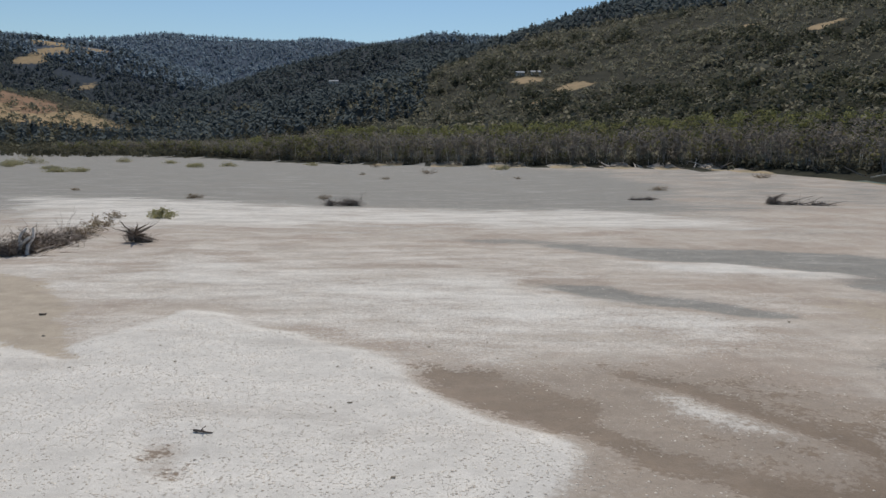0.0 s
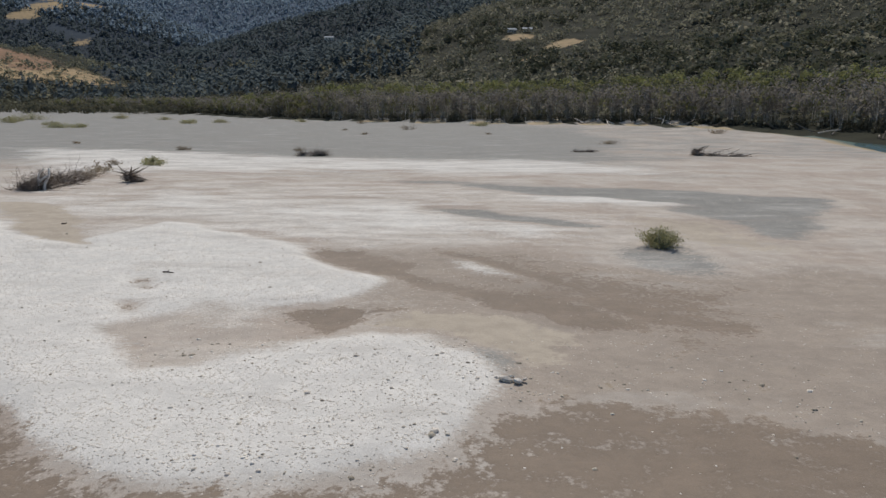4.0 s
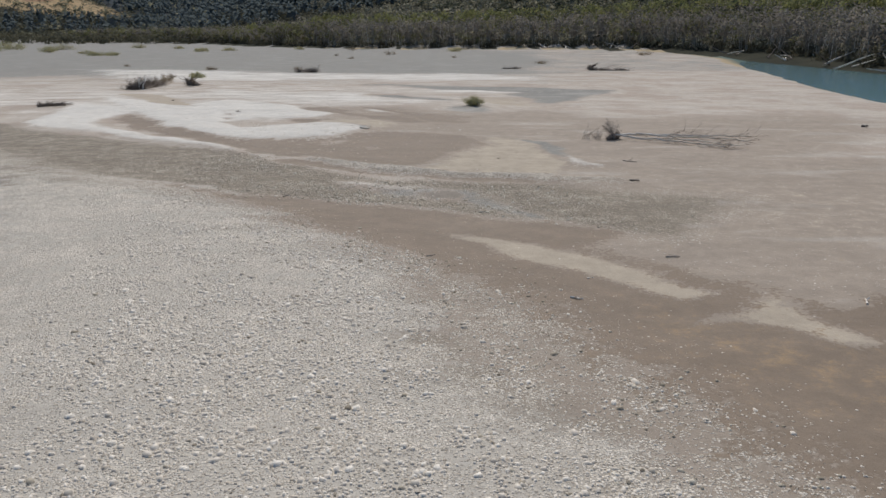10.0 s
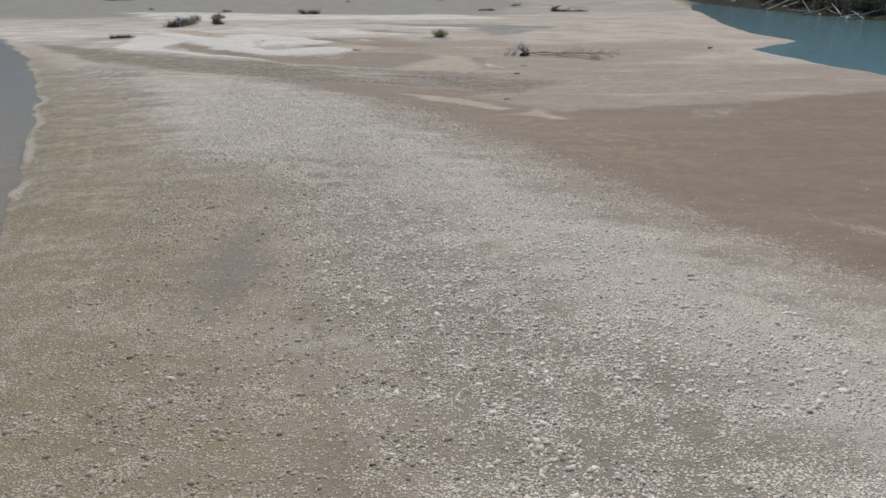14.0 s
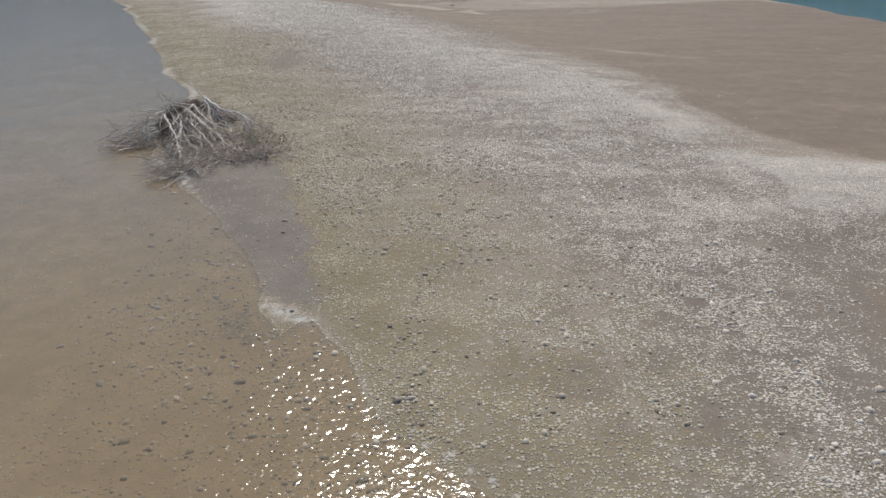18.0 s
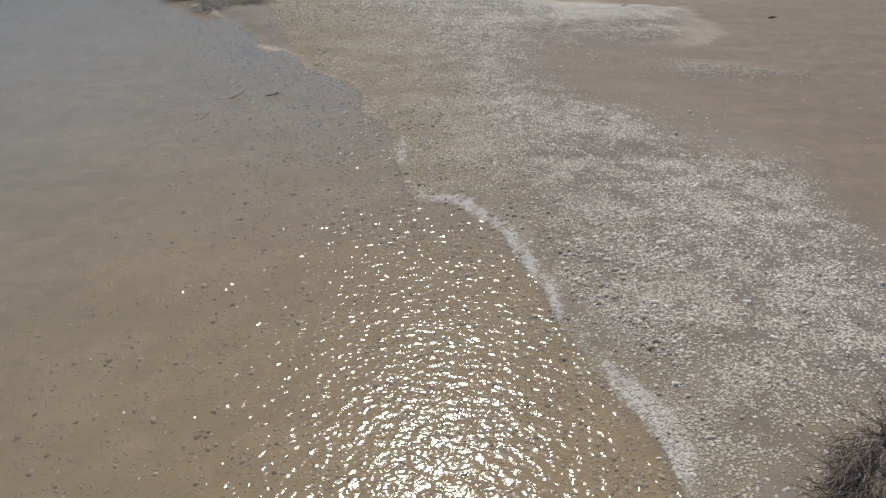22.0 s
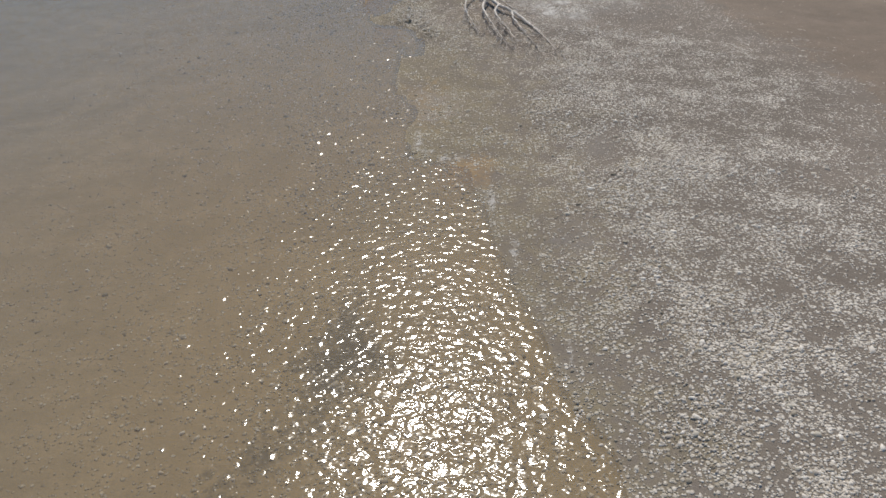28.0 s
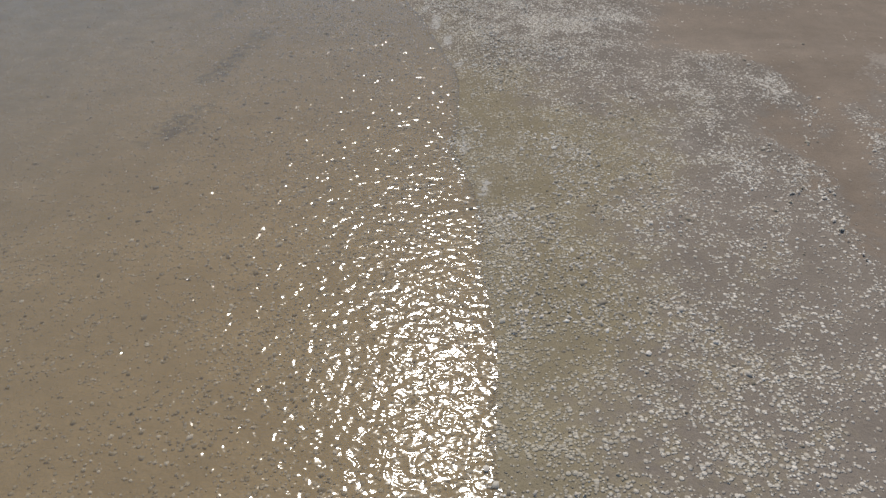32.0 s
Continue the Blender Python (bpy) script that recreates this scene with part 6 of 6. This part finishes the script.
for leaves, spots, n, word in ((LEAF_SHRUB, [(3.9, -3.2, 0.5), (4.4, -3.9, 0.5), (3.6, -2.6, 0.5)], 420, "clinging olive leaves"), (LEAF_DRY, [(5.0, -2.7, 0.4), (5.4, -3.3, 0.35), (4.8, -4.3, 0.4)], 300, "rust-coloured dry leaves")):
    v, f = leaf_cloud(rng, spots, n, 0.38, 0.06)
    v[:, 2] = np.maximum(v[:, 2], 0.12)
    part("foliage", quick_mesh("foliage", v, f, leaves), leaves, dc, word)

# the uprooted tree with the dark root ball
rng = random.Random(230)
ub = thing("uprooted_tree", 42.4, -157.6, ground_z(42.4, -157.6), "uprooted bleached tree with dark matted root ball", "fallen tree")
ball = [((0.4, 1.6, 0.4), (0.75, 0.65, 0.6)), ((1.3, 1.5, 0.35), (0.75, 0.5, 0.4)), ((2.2, 1.0, 0.2), (0.7, 0.35, 0.25)), ((-0.4, 0.9, 0.25), (0.6, 0.5, 0.35)), ((-1.0, 0.3, 0.12), (0.4, 0.35, 0.2))]
tagged(part("root_ball", matted(rng, ball, 1500, 0.6, 0.009, 0.02).data(), DARKWOOD, ub, "dark matted root ball"), kind="stuff")
fringe = Limbs()
for _ in range(170):
    (cx, cy, cz), (rx, ry, rz) = rng.choice(ball)
    way = Vector((rng.gauss(0.1, 0.8), rng.gauss(0.3, 0.6), abs(rng.gauss(0.35, 0.45)))).normalized()
    foot = Vector((cx + way.x * rx * 0.6, cy + way.y * ry * 0.6, cz + way.z * rz * 0.6))
    line = bent(rng, foot, way, rng.uniform(0.5, 1.25), 6, 0.22, 0.05, 0.03)
    fringe.tube(line, rng.uniform(0.008, 0.022), 0.004, 4, False)
    sprays(rng, fringe, line, 9, 0.45, 0.006, 0.03, 0.04, 3, 0.15, 0.8, 1)
tagged(part("root_fringe", fringe.data(), ROOTHAIR, ub, "grey-brown fringe of torn roots"), kind="stuff")
spike = bent(rng, (0.4, 1.6, 1.0), (0.1, 0.5, 1), 1.1, 5, 0.15)
part("root", Limbs().tube(spike, 0.05, 0.012, 5).data(), DARKWOOD, ub)
hair = Limbs()
for _ in range(60):
    base = Vector((rng.gauss(-0.6, 0.5), rng.gauss(0.3, 0.5), rng.uniform(0.2, 0.9)))
    way = Vector((-0.7 + rng.gauss(0, 0.4), -0.6 + rng.gauss(0, 0.35), rng.uniform(-0.6, 0.1)))
    reach = rng.uniform(0.35, 1.1)
    for _ in range(30):
        p = base + Vector((rng.gauss(0, 0.14), rng.gauss(0, 0.12), rng.gauss(0, 0.12)))
        p.z = max(p.z, 0.05)
        hair.tube(bent(rng, p, way + Vector((rng.gauss(0, 0.25), rng.gauss(0, 0.25), rng.gauss(0, 0.25))), reach * rng.uniform(0.6, 1.1), 5, 0.4, 0.2, 0.02), 0.008, 0.003, 3, False)
tagged(part("root_hair", hair.data(), ROOTHAIR, ub), kind="stuff")


def limb(w0, w1, twigs, *pts):
    """A bleached trunk or branch of the uprooted tree."""
    line = through_points(pts, 6, rng, 0.02)
    ob = part("trunk" if w0 > 0.09 else "branch", Limbs().tube(line, w0, w1, 9).data(), BLEACHED, ub)
    soft_mesh(ob)
    tw = Limbs()
    sprays(rng, tw, line, int(twigs * 1.6), 1.6, 0.014, 0.02, 0.05, 3, 0.45, 0.6, 2)
    tagged(part("twig_spray", tw.data(), PALETWIG, ob), kind="stuff")


limb(0.15, 0.045, 30, (0.3, 1.3, 0.42), (0.55, -1.6, 0.42), (0.8, -4.3, 0.4), (1.5, -7.3, 0.42), (2.0, -8.7, 0.42), (2.5, -10.1, 0.4), (2.95, -11.3, 0.37), (3.5, -12.2, 0.32), (4.0, -13.5, 0.25), (4.5, -14.9, 0.16))
limb(0.09, 0.03, 18, (1.0, 1.1, 0.4), (1.6, -1.5, 0.32), (2.1, -3.5, 0.24), (2.6, -4.5, 0.15))
limb(0.045, 0.02, 22, (1.0, -4.4, 0.4), (2.1, -6.5, 0.3), (2.6, -8.0, 0.28), (3.0, -9.5, 0.25), (3.4, -10.8, 0.2), (4.0, -12.3, 0.12))
limb(0.055, 0.018, 16, (2.0, -8.6, 0.45), (1.5, -9.5, 0.42), (1.25, -11.2, 0.34), (1.45, -12.8, 0.25), (1.7, -14.2, 0.12))
limb(0.065, 0.02, 20, (2.4, -10.0, 0.42), (2.1, -11.2, 0.4), (2.15, -12.4, 0.34), (2.4, -13.6, 0.27), (2.75, -15.4, 0.14))
limb(0.055, 0.018, 20, (2.85, -11.1, 0.4), (2.6, -12.1, 0.37), (2.75, -13.2, 0.32), (3.0, -14.2, 0.25), (3.4, -15.8, 0.12))
limb(0.05, 0.018, 20, (3.4, -12.1, 0.33), (3.4, -13.1, 0.3), (3.7, -14.4, 0.22), (4.1, -16.4, 0.1))
limb(0.045, 0.015, 18, (3.8, -13.0, 0.28), (4.2, -14.2, 0.24), (4.6, -15.6, 0.18), (4.9, -17.2, 0.1))

# small strays
def stray(name, label, x, y, length, turn, mat=BLEACHED, seed=1, w=0.05, z=None):
    rng = random.Random(seed)
    length, w = length * 0.75, w * 0.75
    e = thing(name, x, y, (ground_z(x, y) if z is None else z), label, "driftwood", "stray sticks", turn)
    line = bent(rng, (-length / 2, 0, w * 0.8), (1, 0, 0), length, 6, 0.12, 0.0, w * 0.7)
    part("stick", Limbs().tube(line, w, w * 0.5, 6).data(), mat, e)
    for _ in range(2):
        part("fork", Limbs().tube(bent(rng, line[rng.randint(2, 4)], (0.6, rng.uniform(-1, 1), 0.4), length * 0.35, 4, 0.2, 0, w * 0.5), w * 0.5, w * 0.2, 5).data(), mat, e)
    return e


STICKS = [(-7.6, 22.3, 0.95, -18, DARKWOOD, 0.06), (23.4, -43.0, 0.7, -30, BLEACHED, 0.06), (34.5, -43.3, 0.8, 70, BLEACHED, 0.05), (32.8, -12.0, 1.6, -50, GREYWOOD, 0.05), (31.3, -20.0, 1.0, -30, DARKWOOD, 0.1), (23.2, -130.6, 1.5, 55, GREYWOOD, 0.05), (25.0, -130.4, 1.0, 20, DARKWOOD, 0.05), (57.9, -111.1, 0.8, 10, DARKWOOD, 0.09), (47.5, -108.4, 0.7, 0, DARKWOOD, 0.05)]
STICKS += [(52.9, -109.0, 0.5, -40, BLEACHED, 0.04), (63.3, 9.8, 1.0, 10, DARKWOOD, 0.2), (-21.6, 38.7, 0.5, 0, DARKWOOD, 0.09), (17.6, -37.5, 0.6, 15, GREYWOOD, 0.04), (8.2, -24.6, 0.7, 40, GREYWOOD, 0.05), (20.5, -29.0, 0.8, -10, BLEACHED, 0.04), (28.8, -37.4, 0.9, 8, GREYWOOD, 0.05), (22.6, -133.8, 1.1, 65, GREYWOOD, 0.04), (11.6, -71.0, 0.8, 25, GREYWOOD, 0.04)]
for n, (x, y, ln, tn, mat, w) in enumerate(STICKS):
    stray("stick", "stray weathered stick lying on the bar" if mat is not BLEACHED else "bleached stray stick lying on the mud", x, y, ln, tn, mat, 300 + n, w, WATER_Z - 0.03 if (x < 26 and y < -129) else None)

# logs stranded along the far bank
rng = random.Random(240)
for n in range(54):
    p = along(BANK, rng.uniform(0.55, 0.97))
    x, y = p[0] + rng.uniform(-6, -1), p[1] + rng.uniform(-4, 1)
    z = max(ground_z(x, y), WATER_Z)
    e = thing("bank_log", x, y, z, "pale dead log leaning on the cut bank", "driftwood", "logs along the far bank", rng.uniform(0, 360))
    ln = rng.uniform(4, 11)
    line = bent(rng, (-ln * 0.3, 0, 0.1), (1, 0, rng.uniform(0.02, 0.5)), ln, 7, 0.08, 0.0, 0.05)
    part("log", Limbs().tube(line, rng.uniform(0.16, 0.32), 0.08, 7).data(), rng.choice([BLEACHED, GREYWOOD, DARKWOOD]), e)
    part("root", root_plate(rng, 1.0, 12, -0.3, 0.8).data(), DARKWOOD, e, m=pose(-ln * 0.3, 0, 0.4))


# ---- houses on the hill ----
def house(x, y, w, d, h, turn, roof_mat, label):
    e = thing("house", x, y, ground_z(x, y) - 0.3, label, "house", "", turn)
    b = bmesh.new()
    bmesh.ops.create_cube(b, size=1, matrix=Matrix.Translation((0, 0, h / 2)) @ Matrix.Diagonal((w, d, h, 1)))
    bmesh.ops.bevel(b, geom=b.edges[:], offset=0.06, segments=1, affect='EDGES')
    me = bpy.data.meshes.new("wall")
    b.to_mesh(me)
    b.free()
    me.materials.append(WALL)
    part("wall", me, WALL, e)
    o, rise = 0.7, d * 0.28
    v = [(-w / 2 - o, -d / 2 - o, h), (w / 2 + o, -d / 2 - o, h), (w / 2 + o, d / 2 + o, h), (-w / 2 - o, d / 2 + o, h), (-w / 2 - o, 0, h + rise), (w / 2 + o, 0, h + rise)]
    part("roof", (v, [(0, 1, 5, 4), (2, 3, 4, 5), (0, 4, 3), (1, 2, 5), (0, 3, 2, 1)]), roof_mat, e)
    for k in range(3):
        u = (k - 1) * w * 0.3
        wi = part("window", ([(u - 0.7, -d / 2 - 0.05, 1.0), (u + 0.7, -d / 2 - 0.05, 1.0), (u + 0.7, -d / 2 - 0.05, 2.3), (u - 0.7, -d / 2 - 0.05, 2.3), (u - 0.7, -d / 2 + 0.1, 1.0), (u + 0.7, -d / 2 + 0.1, 1.0), (u + 0.7, -d / 2 + 0.1, 2.3), (u - 0.7, -d / 2 + 0.1, 2.3)], [(0, 1, 2, 3), (0, 4, 5, 1), (2, 6, 7, 3), (1, 5, 6, 2), (0, 3, 7, 4)]), PANE, e)
    return e


WALL = wood_material("house_wall", (0.42, 0.40, 0.37), (0.55, 0.53, 0.50), rough=0.8)
PANE = wood_material("dark_pane", (0.03, 0.035, 0.04), (0.05, 0.055, 0.06), rough=0.15)
ROOF = wood_material("pale_roof", (0.34, 0.35, 0.36), (0.42, 0.43, 0.44), rough=0.95)
house(76, 768, 8, 6, 3.2, 6, ROOF, "low white-roofed house on the hillside meadow")
house(92, 768, 9, 6, 3.0, -4, ROOF, "low pale house beside the hillside meadow")
house(-224, 1508, 18, 10, 4.5, 0, ROOF, "far pale house in a forest clearing")


# ---- stones of the bar ----
def strip_x(y):
    """Middle of the stone strip: the camera's path, shifted about 20 m ahead."""
    return np.interp(-np.asarray(y), [-40, -15, 13, 102, 160, 206, 230], [6, 8, 12, 26, 38, 48, 52])


def stone_field(seed, n, half, y0, y1):
    r = np.random.RandomState(seed)
    y = r.uniform(y0, y1, n)
    off = r.uniform(-1, 1, n) * half
    x = strip_x(y) + off
    h, k = survey(x, y)
    grain = smooth_noise(x, y, 1.6, 91) + 0.8 * smooth_noise(x, y, 0.7, 92) + 0.8 * smooth_noise(x, y, 5.5, 93)
    grain = grain * 0.8 + 0.25 * (0.4 - k["bare"])
    share = 0.85 * k["cobble"] + 0.5 * k["gravel"] + (0.02 + 0.6 * np.clip((-15 - y) / 10, 0, 1)) * k["white"] + (0.34 + 0.3 * np.clip((-150 - y) / 40, 0, 1)) * k["olive"] + 0.12 * k["grey"] + 0.04 * (1 - k["mud"])
    share = share * np.clip(1 - 0.9 * k["mud"] - 0.9 * k["pale"] - 0.98 * k["spit"] - 0.6 * k["rust"], 0.02, 1) * np.clip(0.62 + 2.6 * grain, 0.06, 1.6) * (1 - 0.95 * k["white"] * (y < -155))
    share = np.where(k["bed"] > 0.6, (0.12 + 0.2 * np.clip(1 - 4 * k["offshore"], 0, 1)) * np.clip(1 + 2 * grain, 0.1, 2), share)
    # stones thin out away from the strip in the camera's view
    share *= np.clip(1.25 - np.abs(off) / half, 0.25, 1)
    ok = r.rand(n) < share
    return x[ok], y[ok], h[ok], {a: b[ok] for a, b in k.items()}, r


def stone_mesh(name, x, y, z, size, r, material):
    """Many uneven four-sided pebbles in one mesh."""
    n, m = len(x), 4
    turn = r.uniform(0, 6.28, (n, 1))
    a = turn + np.arange(m) * 2 * np.pi / m + r.uniform(-0.4, 0.4, (n, m))
    long = r.uniform(1.0, 1.7, (n, 1))
    rad = size[:, None] * r.uniform(0.8, 1.3, (n, m))
    rings = []
    for scale, up in ((1.0, -0.3), (0.72, 0.36)):
        u, w = rad * scale * np.cos(a) * long, rad * scale * np.sin(a)
        ca, sa = np.cos(turn * 1.7), np.sin(turn * 1.7)
        hz = z[:, None] + size[:, None] * (up + r.uniform(-0.14, 0.14, (n, m)))
        rings.append(np.stack([x[:, None] + u * ca - w * sa, y[:, None] + u * sa + w * ca, hz], -1))
    v = np.concatenate(rings, 1).reshape(-1, 3)
    base = np.arange(n) * (2 * m)
    f = []
    for s in range(m):
        t = (s + 1) % m
        f += [np.stack([base + s, base + t, base + m + t], 1), np.stack([base + s, base + m + t, base + m + s], 1)]
    f += [np.stack([base + m, base + m + 1, base + m + 2], 1), np.stack([base + m, base + m + 2, base + m + 3], 1)]
    return quick_mesh(name, v, np.concatenate(f), material)


x, y, h, k, r = stone_field(401, 400000, 13.5, -224, 12)
size = np.clip(r.lognormal(math.log(0.033), 0.5, len(x)), 0.018, 0.12) * np.interp(y, [-180, -140], [0.68, 1.0])
pale = r.rand(len(x)) < np.clip(0.25 + 0.75 * k["cobble"] + 0.6 * k["white"] - 0.1 * k["gravel"] - 0.75 * k["olive"] - 0.6 * k["bed"], 0.04, 0.97)
for mask, name, label, material in ((pale, "pale_cobbles", "pale grey cobbles strewn over the bar", STONE), (~pale, "silted_cobbles", "brownish silted cobbles near the water", STONE_DARK)):
    ob = new(name, stone_mesh(name, x[mask], y[mask], h[mask] + 0.008, size[mask], r, material))
    tagged(ob, label, "stones", kind="stuff")

# the fine pebbles of the near end
x, y, h, k, r = stone_field(406, 130000, 10.0, -226, -150)
size = np.clip(r.lognormal(math.log(0.023), 0.35, len(x)), 0.014, 0.05)
tagged(new("fine_pebbles", stone_mesh("fine_pebbles", x, y, h + 0.006, size, r, STONE)), "fine pale pebbles over dark silt", "stones", kind="stuff")

# sparse darker stones over the white gravel and the sand
r = np.random.RandomState(404)
x, y = r.uniform(-40, 45, 26000), r.uniform(-30, 48, 26000)
h, k = survey(x, y)
ok = r.rand(len(x)) < (0.015 + 0.4 * k["gravel"] + 0.06 * k["white"] + 0.4 * k["cobble"]) * (1 - 0.8 * k["mud"]) * (k["bed"] < 0.2) * np.clip(0.6 + 2.2 * smooth_noise(x, y, 3.0, 405), 0.05, 1.5)
x, y, h = x[ok], y[ok], h[ok]
size = np.clip(r.lognormal(math.log(0.033), 0.45, len(x)), 0.015, 0.12)
tagged(new("scattered_stones", stone_mesh("scattered_stones", x, y, h + 0.01, size, r, STONE_DARK)), "scattered brownish stones on pale gravel", "stones", kind="stuff")

# the larger stones, each its own
rng = random.Random(402)
shapes = []
for n in range(8):
    b = bmesh.new()
    bmesh.ops.create_icosphere(b, subdivisions=1, radius=1.0)
    sx, sy, sz = rng.uniform(0.9, 1.4), rng.uniform(0.75, 1.0), rng.uniform(0.4, 0.6)
    for vert in b.verts:
        wob = 1 + rng.uniform(-0.16, 0.16)
        vert.co = Vector((vert.co.x * sx, vert.co.y * sy, vert.co.z * sz)) * wob
    me = bpy.data.meshes.new("stone")
    b.to_mesh(me)
    b.free()
    me.materials.append(STONE if n < 6 else STONE_DARK)
    shapes.append(me)
xs, ys, hs, ks, r2 = stone_field(403, 1500, 12.0, -222, -20)
for a, b2, c in list(zip(xs, ys, hs))[:290]:
    s = rng.uniform(0.05, 0.085)
    ob = part("stone", rng.choice(shapes), None, ground)
    ob.matrix_basis = pose(a, b2, c + s * 0.15, rng.uniform(-12, 12), rng.uniform(-12, 12), rng.uniform(0, 360)) @ Matrix.Scale(s, 4)
# a few pale boulders beside the white bar
boulders = thing("boulder_cluster", 9.5, 7.2, ground_z(9.5, 7.2), "cluster of pale angular boulders on the bar", "boulders")
for n, (dx, dy, s) in enumerate([(0, 0, 0.24), (0.4, -0.1, 0.18), (-0.3, 0.25, 0.15), (0.2, 0.3, 0.14), (0.65, 0.1, 0.12)]):
    ob = part("boulder", shapes[n % 6], None, boulders)
    ob.matrix_basis = pose(dx, dy, s * 0.25, 10 * n, 14, 50 * n) @ Matrix.Scale(s, 4)
